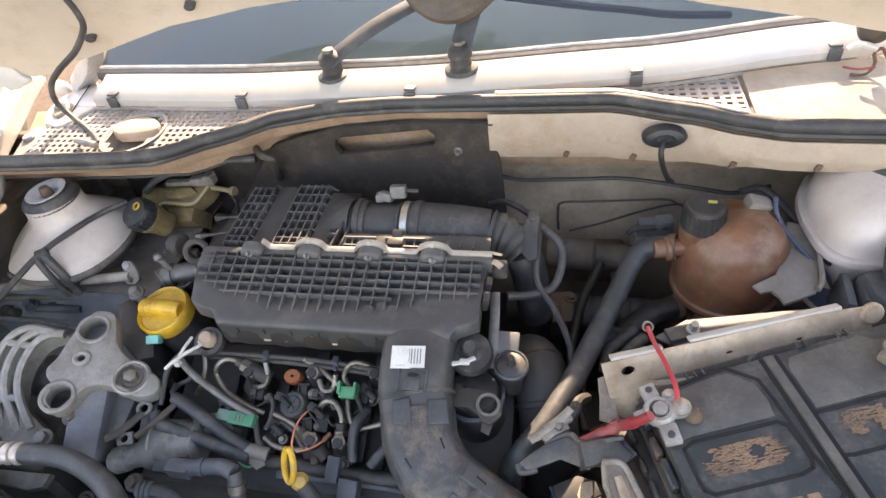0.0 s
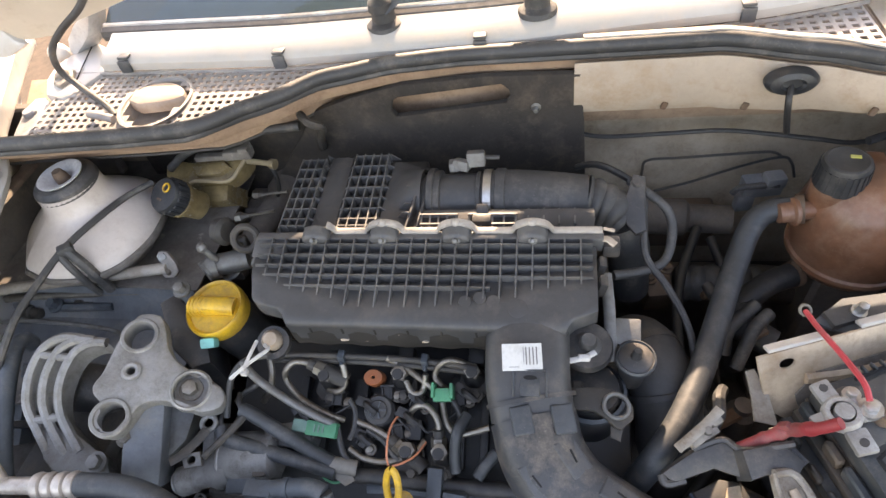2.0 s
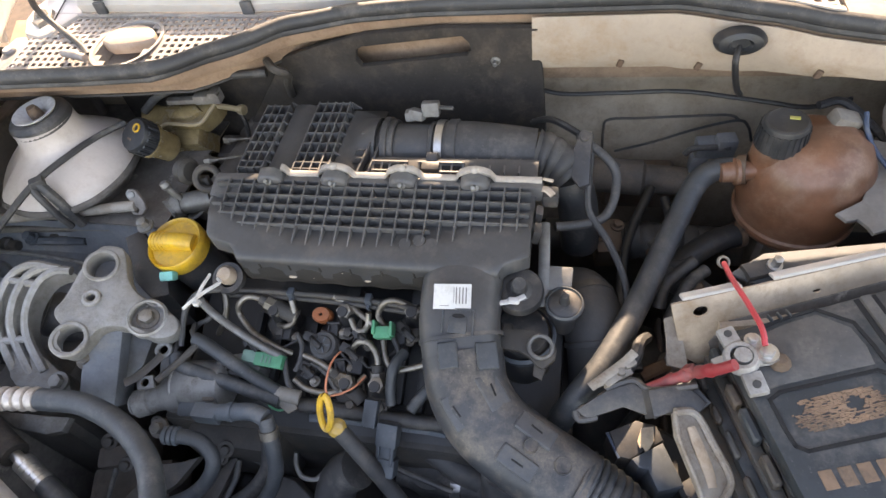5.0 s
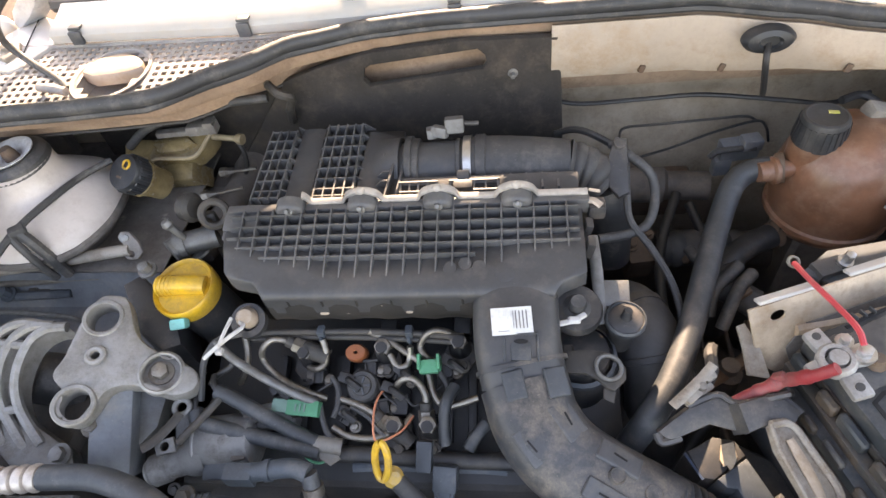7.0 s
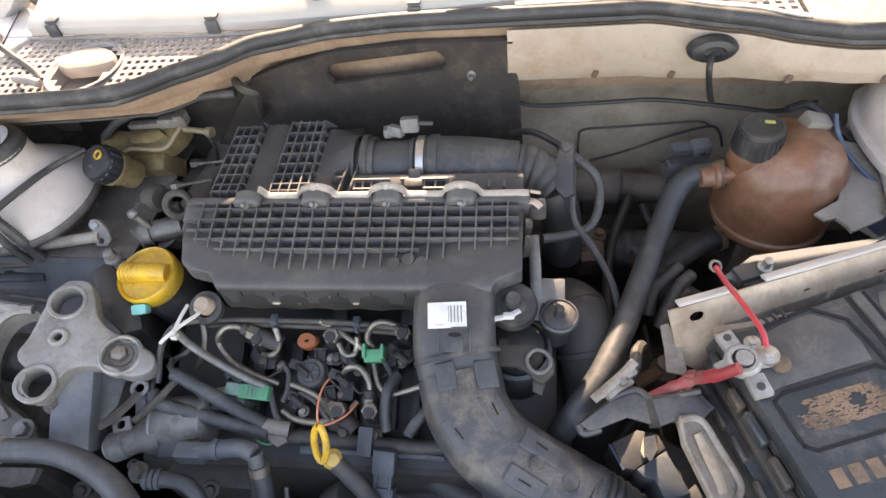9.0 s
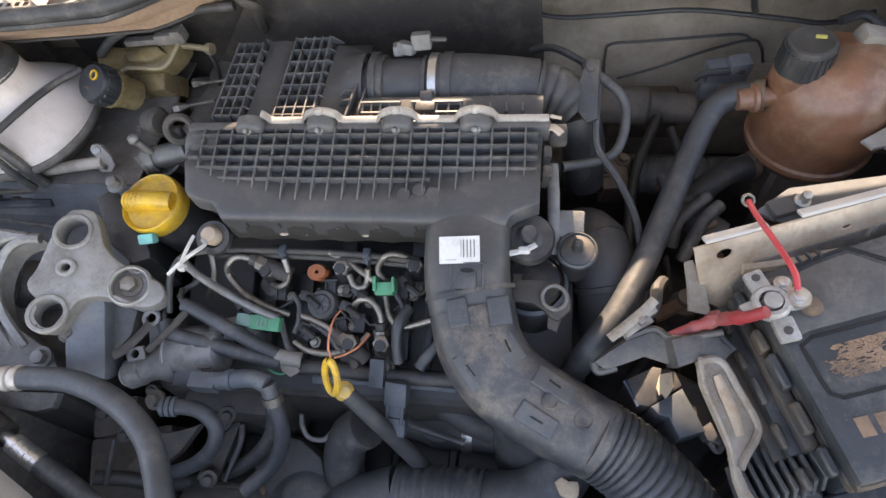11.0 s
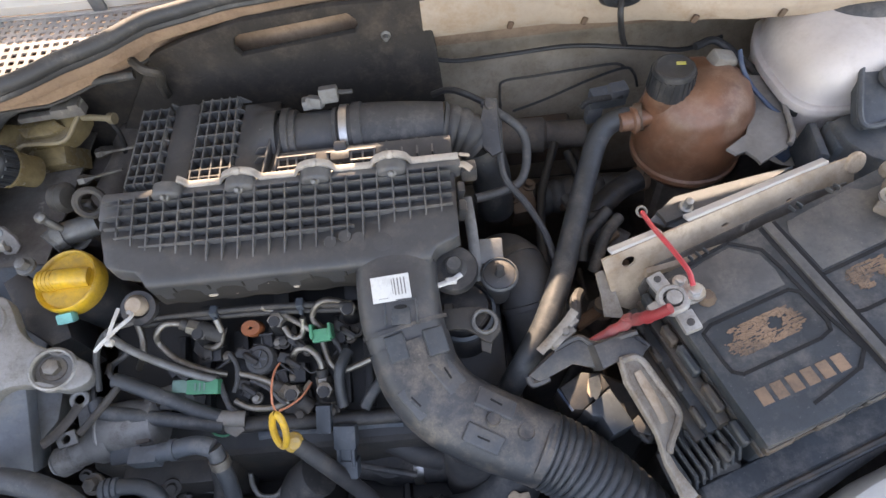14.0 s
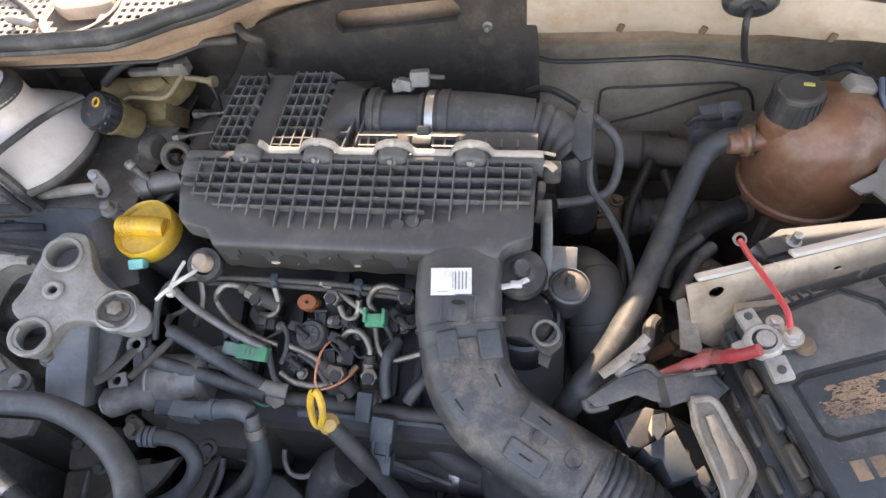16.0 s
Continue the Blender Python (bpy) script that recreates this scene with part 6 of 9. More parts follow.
link("flange", slab([(0.455, 0.641, 0.992), (0.462, 0.641, 0.992), (0.458, 0.600, 0.992), (0.452, 0.603, 0.992)], (-0.3, -0.1, 1), 0.05, bevel=0.002), blue_grey, fbox)

# ---- tank hoses ----
CH = [(0.265, 0.697, 0.975), (0.240, 0.703, 0.968), (0.219, 0.694, 0.955), (0.197, 0.651, 0.935), (0.170, 0.585, 0.925), (0.142, 0.516, 0.920), (0.116, 0.463, 0.915), (0.090, 0.427, 0.905), (0.075, 0.417, 0.870), (0.067, 0.418, 0.820)]
ch = thing("coolant_hose", CH[3], "long grey rubber coolant hose from the expansion tank", "hose")
link("hose", tube(CH, 0.0134, 16, 6), hose_rubber, ch)
link("clamp", lathe(axis(CH[0], Vector(CH[1]) - Vector(CH[0])), [(0.0145, -0.004), (0.017, -0.004), (0.017, 0.006), (0.0145, 0.006)], 20), rusty, ch, "rusty hose clamp")
LH = [(0.279, 0.681, 0.880), (0.248, 0.666, 0.880), (0.217, 0.641, 0.875), (0.204, 0.621, 0.860), (0.207, 0.616, 0.830), (0.217, 0.614, 0.780)]
lh = thing("lower_coolant_hose", LH[1], "short black coolant hose under the tank", "hose")
link("hose", tube(LH, 0.015, 14, 5), cable_black, lh)
clamp(lh, LH, 0, 0.0155, mat=rusty)
link("clip", lathe(axis(Vector(LH[0]) + Vector((0.004, 0, 0.016)), (0.3, -0.4, 1)), [(0.003, 0), (0.006, 0.0), (0.006, 0.006), (0.003, 0.007), (0, 0.004)], 12), steel, lh)
TJ = (0.209, 0.609, 0.870)
tee = thing("hose_union", TJ, "black plastic hose union with a clamp screw", "hose union")
b = tube([Vector(TJ) + Vector((-0.03, 0.012, 0.004)), TJ, Vector(TJ) + Vector((0.03, -0.02, -0.006))], 0.017, 14, 3)
link("body", b, rubber, tee)
link("ear", box(pose(TJ[0] + 0.012, TJ[1] - 0.016, TJ[2] + 0.012, 20, 0, 30), 0.018, 0.014, 0.016, 0.003), rusty, tee)

CB = (0.179, 0.656, 0.870)
cb = thing("loom_clip", CB, "rusty orange clip on the loom behind the hose", "clip")
link("body", box(pose(CB[0], CB[1], CB[2], 20, 0, 20), 0.016, 0.010, 0.018, 0.003), rusty, cb)
for pts in ([(0.220, 0.619, 0.900), (0.204, 0.605, 0.895), (0.187, 0.589, 0.890), (0.182, 0.570, 0.870)], [(0.231, 0.606, 0.900), (0.213, 0.587, 0.900), (0.202, 0.570, 0.890), (0.192, 0.552, 0.870)], [(0.177, 0.662, 0.880), (0.187, 0.637, 0.880), (0.201, 0.622, 0.885), (0.218, 0.622, 0.890)]):
    hose_thing("corner_loom", pts, 0.0075, rubber, "black taped loom beside the battery tray", "cable", seg=10)

# ---- turbo pipe and right end of the engine ----
turbo = thing("turbo_hose", (0.10, 0.54, 0.75), "thick black turbo hose at the end of the engine", "hose")
TH_ = [(0.075, 0.600, 0.80), (0.085, 0.585, 0.86), (0.098, 0.555, 0.885), (0.112, 0.515, 0.875), (0.118, 0.48, 0.83), (0.115, 0.45, 0.75)]
link("hose", tube(TH_, 0.036, 22, 6), deep_plastic, turbo)
link("bead", lathe(axis(TH_[3], Vector(TH_[4]) - Vector(TH_[2])), [(0.035, -0.004), (0.0385, -0.003), (0.0385, 0.003), (0.035, 0.004)], 28), deep_plastic, turbo)
link("clamp", lathe(axis(TH_[2], Vector(TH_[3]) - Vector(TH_[1])), [(0.0355, -0.005), (0.0372, -0.005), (0.0372, 0.005), (0.0355, 0.005)], 28), iron, turbo, "dark band clamp")
valve = thing("control_valve", (0.072, 0.50, 0.90), "round black vacuum valve with a centre stem", "valve")
VM = axis((0.073, 0.506, 0.956), (0.02, -0.12, 1)) @ Matrix.Scale(0.80, 4)
link("bowl", lathe(VM, [(0.0, -0.06), (0.016, -0.06), (0.018, -0.01), (0.024, -0.006), (0.0245, 0.002), (0.021, 0.004)], 30), black_plastic, valve)
link("rim", lathe(VM, [(0.0205, 0.003), (0.0225, 0.0055), (0.0250, 0.003), (0.0250, -0.003), (0.023, -0.004)], 30), hose_rubber, valve)
link("lid", lathe(VM, [(0.0215, 0.003), (0.017, 0.006), (0.007, 0.007), (0.0055, 0.010), (0.0055, 0.022), (0.004, 0.024), (0, 0.024)], 30), black_plastic, valve)
SB = (0.065, 0.535, 0.965)
blk = thing("steel_plate", SB, "dull steel mounting plate at the engine end", "plate")
link("plate", box(pose(SB[0], SB[1], SB[2] - 0.006, 20, 0, -2), 0.030, 0.028, 0.010, 0.002, 2), dull_alu, blk)
link("arm", tube([(0.047, 0.592, 0.985), (0.049, 0.560, 0.975), (0.050, 0.530, 0.962), (0.052, 0.505, 0.95)], 0.006, 8, 4, squash=0.4), dull_alu, blk)
LG = thing("housing_lug", (0.025, 0.51, 0.955), "black rubber bushed lug of the filter housing with a white tie", "mounting lug")
LM = axis((0.026, 0.513, 0.968), (0.05, -0.25, 1))
link("eye", lathe(LM, [(0.012, 0.0), (0.024, 0.0), (0.026, -0.004), (0.026, -0.012), (0.012, -0.012)], 28), black_plastic, LG)
link("bush", lathe(LM, [(0.0, 0.016), (0.007, 0.016), (0.009, 0.012), (0.009, 0.003), (0.014, 0.0), (0.014, -0.01)], 24), rubber, LG)
TI = [(0.008, 0.491, 0.972), (0.022, 0.495, 0.972), (0.033, 0.502, 0.972)]
link("tie", tube(TI, 0.0032, 8, 3, squash=0.5), white_plastic, LG, "white cable tie")
link("tie_head", box(Matrix.Translation(TI[1]), 0.012, 0.007, 0.006, 0.0015), white_plastic, LG)
RB = [(0.010, 0.474, 0.948), (0.033, 0.4755, 0.948), (0.049, 0.474, 0.948), (0.061, 0.468, 0.948), (0.068, 0.457, 0.948), (0.067, 0.446, 0.948), (0.056, 0.435, 0.948), (0.050, 0.437, 0.948), (0.041, 0.446, 0.948), (0.030, 0.452, 0.948), (0.012, 0.452, 0.948)]
eye = thing("lifting_eye", (0.047, 0.455, 0.93), "black steel lifting eye bracket", "bracket")
link("plate", slab(RB, (0.1, -0.2, 1), 0.005, holes=(((0.052, 0.457, 0.948), 0.0105),), bevel=0.001), iron, eye)
ring((0.052, 0.457, 0.949), (0.1, -0.2, 1), 0.0118, 0.0022, dull_alu, eye, "eye_rim", "worn steel rim")
link("stem", box(pose(0.016, 0.476, 0.91, 0, 0, 0), 0.012, 0.02, 0.07, 0.002), iron, eye)
link("tab", slab([(0.046, 0.441, 0.940), (0.058, 0.438, 0.940), (0.055, 0.428, 0.934), (0.046, 0.432, 0.934)], (0.1, -0.4, 1), 0.004, bevel=0.001), iron, eye)
b = lathe(axis((0.03, 0.50, 0.80), (0, -0.1, 1)), [(0.03, 0), (0.034, 0.02), (0.034, 0.10), (0.028, 0.13), (0, 0.135)], 24)
flt = thing("fuel_filter", (0.03, 0.49, 0.80), "dark cylindrical housing under the duct", "filter")
link("can", b, black_plastic, flt)
link("cap_ring", lathe(axis((0.03, 0.489, 0.912), (0, -0.1, 1)), [(0.034, 0), (0.0365, 0.003), (0.0365, 0.009), (0.033, 0.012)], 24), blue_grey, flt)

# end plate and cables right of the filter housing
EPp = [(0.085, 0.724, 1.000), (0.098, 0.720, 1.000), (0.094, 0.683, 1.000), (0.091, 0.646, 1.000), (0.079, 0.641, 1.000), (0.070, 0.655, 1.000), (0.073, 0.692, 1.000)]
end = thing("loom_bracket", EPp[0], "dusty grey plastic loom bracket at the housing end", "bracket")
link("plate", slab(EPp, (-0.3, -0.6, 1), 0.012, bevel=0.002), black_plastic, end)
link("knob", lathe(axis((0.086, 0.705, 1.010), (0, -0.3, 1)), [(0, 0.008), (0.006, 0.007), (0.008, 0.0), (0.008, -0.01)], 16), black_plastic, end)
link("housing_clip", box(pose(0.052, 0.612, 1.006, 0, 0, 0), 0.018, 0.018, 0.018, 0.004, 2), black_plastic, airbox)
link("pale_clip", tube([(0.041, 0.6115, 1.0185), (0.048, 0.6085, 1.0205), (0.055, 0.603, 1.018)], 0.0042, 8, 4, squash=0.6), dirty_white, airbox, "dusty pale clip")
link("pale_tongue", box(pose(0.049, 0.6175, 1.0262, 0, 8, -8), 0.012, 0.004, 0.003, 0.001), dirty_white, airbox, "dusty pale tongue")
for q in ((0.0405, 0.585), (0.0405, 0.560)):
    link("side_clip", box(pose(q[0], q[1], 1.004, 0, 12, 0), 0.008, 0.014, 0.020, 0.002, 2), black_plastic, airbox)
hose_thing("engine_loom", [(0.080, 0.722, 1.000), (0.093, 0.707, 1.000), (0.116, 0.689, 0.990), (0.125, 0.677, 0.975), (0.122, 0.651, 0.960), (0.111, 0.635, 0.950), (0.087, 0.624, 0.950), (0.058, 0.614, 0.955)], 0.0055, rubber, "black engine loom curling behind the housing", "cable", seg=10)
hose_thing("sensor_cable", [(0.095, 0.703, 0.995), (0.093, 0.667, 0.980), (0.095, 0.637, 0.960), (0.117, 0.611, 0.940), (0.136, 0.577, 0.920), (0.143, 0.547, 0.900), (0.141, 0.521, 0.880)], 0.0042, rubber, "thin black sensor cable hanging beside the turbo hose", "cable", seg=8)
hose_thing("bulkhead_cable", [(0.025, 0.840, 0.982), (0.060, 0.840, 0.975), (0.135, 0.840, 0.977), (0.207, 0.840, 0.979), (0.275, 0.830, 0.976), (0.314, 0.820, 0.976), (0.354, 0.810, 0.977), (0.402, 0.820, 0.982)], 0.0030, cable_black, "black cable along the firewall", "cable", seg=8)
hose_thing("wiper_cable", [(0.019, 0.766, 0.985), (0.037, 0.760, 0.995), (0.055, 0.747, 1.000), (0.083, 0.734, 0.990), (0.104, 0.720, 0.980), (0.129, 0.706, 0.965)], 0.0042, cable_black, "black cable from the firewall to the engine", "cable", seg=8)
hose_thing("brake_pipe", [(0.115, 0.845, 0.873), (0.114, 0.845, 0.911), (0.120, 0.845, 0.928), (0.162, 0.845, 0.931), (0.229, 0.845, 0.935), (0.275, 0.845, 0.937), (0.292, 0.845, 0.928)], 0.0019, iron, "thin steel brake pipe on the firewall", "pipe", seg=8)
hose_thing("brake_pipe", [(0.132, 0.835, 0.879), (0.181, 0.835, 0.896), (0.237, 0.835, 0.921), (0.285, 0.835, 0.936), (0.301, 0.835, 0.926), (0.311, 0.835, 0.901)], 0.0019, cable_black, "thin dark brake pipe on the firewall", "pipe", seg=8)
hose_thing("fuel_pipe", [(0.139, 0.800, 0.878), (0.161, 0.800, 0.854), (0.224, 0.800, 0.852)], 0.0035, dull_alu, "thin steel pipe low on the firewall", "pipe", seg=8)
CBp = (0.254, 0.790, 0.928)
clipb = thing("pipe_clip", CBp, "grey plastic pipe clip block beside the tank", "pipe clip")
b = box(pose(CBp[0], CBp[1], CBp[2], 0, 0, 8), 0.05, 0.018, 0.028, 0.003, 2)
box(pose(CBp[0] + 0.01, CBp[1] - 0.008, CBp[2] + 0.016, 0, 0, 8), 0.024, 0.02, 0.016, 0.003, 2, bm=b)
link("block", b, lid_grey, clipb)
link("pad", box(pose(CBp[0] - 0.018, CBp[1] - 0.006, CBp[2] - 0.022, 0, 0, 8), 0.022, 0.014, 0.026, 0.003, 2), lid_grey, clipb)
link("hook", tube([(0.216, 0.775, 0.928), (0.223, 0.775, 0.937), (0.245, 0.775, 0.940), (0.269, 0.775, 0.941)], 0.004, 8, 4), rubber, clipb)
srv = thing("brake_servo_pump", (0.16, 0.78, 0.80), "dusty brown cylinder low behind the engine", "pump")
link("cylinder", lathe(axis((0.10, 0.80, 0.865), (1, -0.08, 0)), [(0, 0), (0.022, 0), (0.025, 0.004), (0.025, 0.07), (0.020, 0.075), (0.020, 0.13), (0, 0.132)], 24), grime, srv)
link("mount", box(pose(0.17, 0.83, 0.82), 0.10, 0.05, 0.06, 0.005), rusty, srv)
for nx_, nz_ in ((0.125, 1.034), (0.215, 1.036), (0.330, 1.056), (0.420, 1.064)):
    notch = tagged(link("lip_tab", box(pose(nx_, seal_y(nx_) - 0.0165, nz_, 0, 20, 0), 0.007, 0.004, 0.010, 0.001), rusty), "small brown pressed tab on the cowl lip", "tab", "lip tabs")

# ---- oil filler ----
oil = thing("oil_filler", (-0.396, 0.56, 0.90), "yellow oil filler cap on a dark neck", "oil cap")
OC = axis((-0.404, 0.553, 0.955), (-0.03, -0.22, 1))
ocap = link("cap", lathe(OC, [(0.030, -0.012), (0.0355, -0.010), (0.0368, 0.004), (0.0362, 0.0105), (0.0345, 0.0125), (0.0328, 0.0110), (0.0312, 0.0075), (0.0, 0.0080)], 44), yellow, oil)
OG = OC @ Matrix.Rotation(radians(8), 4, "Z")
link("grip", tube([OG @ Vector(q) for q in ((-0.029, 0.001, 0.011), (-0.010, 0.001, 0.012), (0.012, 0.001, 0.012), (0.026, 0.001, 0.009))], lambda k: 0.0110 - 0.0005 * k, 20, 5, power=0.85), yellow, ocap)
for i in range(4):
    link("thread", lathe(OG @ pose(-0.027 + 0.0050 * i, 0.001, 0.0115, 0, 90, 0), [(0.0105, -0.0016), (0.0121, -0.0010), (0.0121, 0.0010), (0.0105, 0.0016)], 24), yellow, ocap)
link("neck", lathe(axis((-0.404, 0.560, 0.925), (-0.03, -0.22, 1)), [(0.033, -0.12), (0.033, 0.0), (0.028, 0.012), (0.028, 0.02)], 28), black_plastic, oil)
CY = (-0.402, 0.512, 0.948)
link("cyan_tab", box(pose(*CY, 40, 0, 10), 0.018, 0.012, 0.014, 0.003, 2), teal, oil, "teal plastic tab")
NB = [Vector(p) for p in [(-0.491, 0.564, 0.945), (-0.474, 0.580, 0.945), (-0.422, 0.540, 0.945), (-0.398, 0.493, 0.945), (-0.418, 0.484, 0.945), (-0.453, 0.507, 0.945)]]
link("neck_box", slab(NB, (0, -0.3, 1), 0.09, bevel=0.006), black_plastic, oil)
bolt(oil, (-0.450, 0.568, 0.975), (0, -0.2, 1), 0.007, 0.010, dull_alu)

# ---- engine mount ----
mount = thing("engine_mount", (-0.46, 0.46, 0.80), "cast aluminium three armed engine mount bracket", "engine mount")
MN = Vector((0.30, -0.22, 1))
MO = [(-0.481, 0.511, 0.990), (-0.473, 0.522, 0.990), (-0.453, 0.524, 0.985), (-0.443, 0.512, 0.979), (-0.432, 0.489, 0.971), (-0.417, 0.476, 0.963), (-0.392, 0.467, 0.954), (-0.368, 0.459, 0.945), (-0.360, 0.447, 0.940), (-0.364, 0.436, 0.939), (-0.379, 0.429, 0.941), (-0.394, 0.430, 0.946), (-0.410, 0.433, 0.952), (-0.430, 0.431, 0.957), (-0.442, 0.423, 0.959), (-0.448, 0.407, 0.958), (-0.455, 0.393, 0.956), (-0.467, 0.389, 0.959), (-0.476, 0.395, 0.963), (-0.481, 0.405, 0.967), (-0.480, 0.418, 0.969), (-0.491, 0.427, 0.975), (-0.495, 0.436, 0.978), (-0.491, 0.449, 0.979), (-0.489, 0.465, 0.982), (-0.487, 0.486, 0.986)]
MH = [((-0.466, 0.497, 0.982), 0.0165), ((-0.466, 0.407, 0.963), 0.0165), ((-0.461, 0.457, 0.972), 0.005), ((-0.397, 0.450, 0.951), 0.019)]
link("bracket", slab(spline(MO + MO[:1], 3)[:-1], MN, 0.022, holes=MH, bevel=0.004), cast_alu, mount)
ring(Vector((-0.461, 0.457, 0.972)) + Vector((0, 0, 0.001)), MN, 0.0075, 0.0035, cast_alu, mount, "boss")
for q, r_ in MH[:2]:
    link("eye_rim", lathe(axis(q, MN), [(0.0155, -0.022), (0.0155, 0.0005), (0.0165, 0.0020), (0.0195, 0.0022), (0.0208, 0.0008), (0.0212, -0.006)], 36), cast_alu, mount, "pale cast rim")
BB = (-0.402, 0.454, 0.943)
link("seat", lathe(axis(BB, MN), [(0, 0.0), (0.019, 0.0), (0.020, -0.012), (0, -0.012)], 24), cast_alu, mount)
bolt(mount, BB, MN, 0.0085, 0.010, steel, "large_bolt")
link("rim", lathe(axis((-0.397, 0.450, 0.951), MN), [(0.0185, 0.0), (0.0205, 0.002), (0.023, 0.0), (0.023, -0.01)], 28), cast_alu, mount)
bolt(mount, (-0.466, 0.402, 0.925), MN, 0.007, 0.008, steel)
LEG = [(-0.469, 0.438, 0.938), (-0.433, 0.448, 0.930), (-0.423, 0.384, 0.913), (-0.419, 0.356, 0.906), (-0.460, 0.360, 0.919), (-0.465, 0.387, 0.926)]
link("leg", slab(LEG, (0.1, -0.6, 1), 0.05, bevel=0.005), lid_grey, mount)
LEG2 = [(-0.446, 0.453, 0.913), (-0.411, 0.449, 0.902), (-0.415, 0.415, 0.896), (-0.431, 0.392, 0.895), (-0.439, 0.396, 0.899)]
link("side_web", slab(LEG2, (0.5, -0.5, 0.8), 0.03, bevel=0.004), dull_alu, mount)
link("lug_tab", slab([(-0.390, 0.454, 0.925), (-0.374, 0.461, 0.925), (-0.366, 0.449, 0.925), (-0.378, 0.438, 0.925), (-0.389, 0.442, 0.925)], (0, -0.2, 1), 0.006, bevel=0.001), dull_alu, mount)

# rubber bushed mount beside it
cradle = thing("mount_cradle", (-0.585, 0.45, 0.75), "cast aluminium cradle of the rubber engine mount", "engine mount")
OUT = [Vector(p) for p in [(-0.544, 0.495, 0.972), (-0.567, 0.494, 0.976), (-0.591, 0.482, 0.970), (-0.600, 0.455, 0.958), (-0.597, 0.426, 0.942), (-0.585, 0.407, 0.925), (-0.566, 0.382, 0.900)]]
INN = [Vector(p) for p in [(-0.513, 0.494, 0.968), (-0.531, 0.491, 0.970), (-0.549, 0.480, 0.965), (-0.557, 0.456, 0.955), (-0.559, 0.435, 0.940), (-0.553, 0.416, 0.922), (-0.533, 0.393, 0.900)]]
so, si = spline(OUT, 4), spline(INN, 4)
KS = (0, 0.08, 0.16, 0.25, 0.34, 0.42, 0.5, 0.58, 0.66, 0.75, 0.84, 0.92, 1)
rows = [[p + (q - p) * k - Vector((0, 0, 0.009 * min(1.0, 2.2 * abs(math.sin(k * 2 * math.pi))))) for p, q in zip(so, si)] for k in KS]
rows += [[p + (q - p) * k - Vector((0, 0, 0.022)) for p, q in zip(so, si)] for k in (1, 0)] + [rows[0]]
b = sheet(rows)
link("arch", b, cast_alu, cradle)
for k in (0.03, 0.50, 0.97):
    link("arch_rib", tube([p + (q - p) * k + Vector((-0.001, 0, 0.002)) for p, q in zip(so[::2], si[::2])], 0.0056, 8, 3), cast_alu, cradle)
for i in (2, 9, 19):
    link("arch_web", tube([so[i] + Vector((0, 0, 0.001)), (so[i] + si[i]) / 2 + Vector((0, 0, 0.001)), si[i] + Vector((0, 0, 0.001))], 0.0052, 8, 3), cast_alu, cradle)
link("bush", lathe(axis((-0.585, 0.473, 0.900), (-0.6, -0.2, 0.6)), [(0, 0.010), (0.012, 0.010), (0.015, 0.004), (0.026, 0.003), (0.030, -0.003), (0.030, -0.05), (0, -0.05)], 24), rubber, cradle, "black rubber bush")
link("foot", slab([(-0.582, 0.404, 0.925), (-0.566, 0.424, 0.925), (-0.543, 0.409, 0.910), (-0.503, 0.389, 0.900), (-0.494, 0.374, 0.890), (-0.555, 0.367, 0.890), (-0.571, 0.379, 0.905)], (0.2, -0.4, 1), 0.03, bevel=0.004), dull_alu, cradle)
bolt(cradle, (-0.504, 0.380, 0.905), (0.1, -0.3, 1), 0.008, 0.008, dull_alu)
link("base", box(pose(-0.58, 0.42, 0.72), 0.12, 0.14, 0.30, 0.01), iron, cradle)

# ---- left side pipes ----
ST1 = [(-0.855, 0.580, 0.930), (-0.777, 0.591, 0.935), (-0.684, 0.603, 0.940), (-0.595, 0.613, 0.945), (-0.510, 0.624, 0.950)]
bar = thing("steering_bar", ST1[2], "rusty brown bar with a bolted end plate", "bar")
link("rod", tube(ST1, 0.0085, 12, 4, squash=0.8), strap_paint, bar)
EP = [(-0.519, 0.640, 0.966), (-0.508, 0.640, 0.965), (-0.497, 0.628, 0.957), (-0.493, 0.617, 0.950), (-0.500, 0.611, 0.944), (-0.513, 0.610, 0.944), (-0.519, 0.614, 0.949), (-0.516, 0.624, 0.956), (-0.523, 0.634, 0.962)]
link("end_plate", slab(EP, (0.5, -0.7, 0.5), 0.005, holes=(((-0.508, 0.618, 0.947), 0.004),), bevel=0.001), apron_paint, bar)
bolt(bar, (-0.514, 0.633, 0.962), (0.4, -0.7, 0.6), 0.005, 0.005, dull_alu)
hose_thing("steel_pipe", [(-0.857, 0.583, 0.910), (-0.746, 0.600, 0.910), (-0.636, 0.609, 0.910), (-0.566, 0.611, 0.912)], 0.0055, steel, "thin grey steel pipe beside the wing apron", "pipe", seg=10)
hose_thing("bonnet_release_cable", [(-0.556, 0.733, 1.005), (-0.581, 0.706, 1.005), (-0.595, 0.662, 1.010), (-0.614, 0.603, 1.010), (-0.627, 0.543, 1.000), (-0.635, 0.507, 0.990), (-0.643, 0.471, 0.970), (-0.662, 0.449, 0.940), (-0.676, 0.408, 0.900)], 0.0045, rubber, "black bonnet release cable over the wing apron", "cable", seg=8)
KC = (-0.611, 0.602, 1.010)
kc = thing("cable_clip", KC, "black plastic cable clip with ribbed stem", "clip")
b = box(Matrix.Translation(KC) @ pose(0, 0, 0, 0, 0, 40), 0.018, 0.014, 0.012, 0.003, 2)
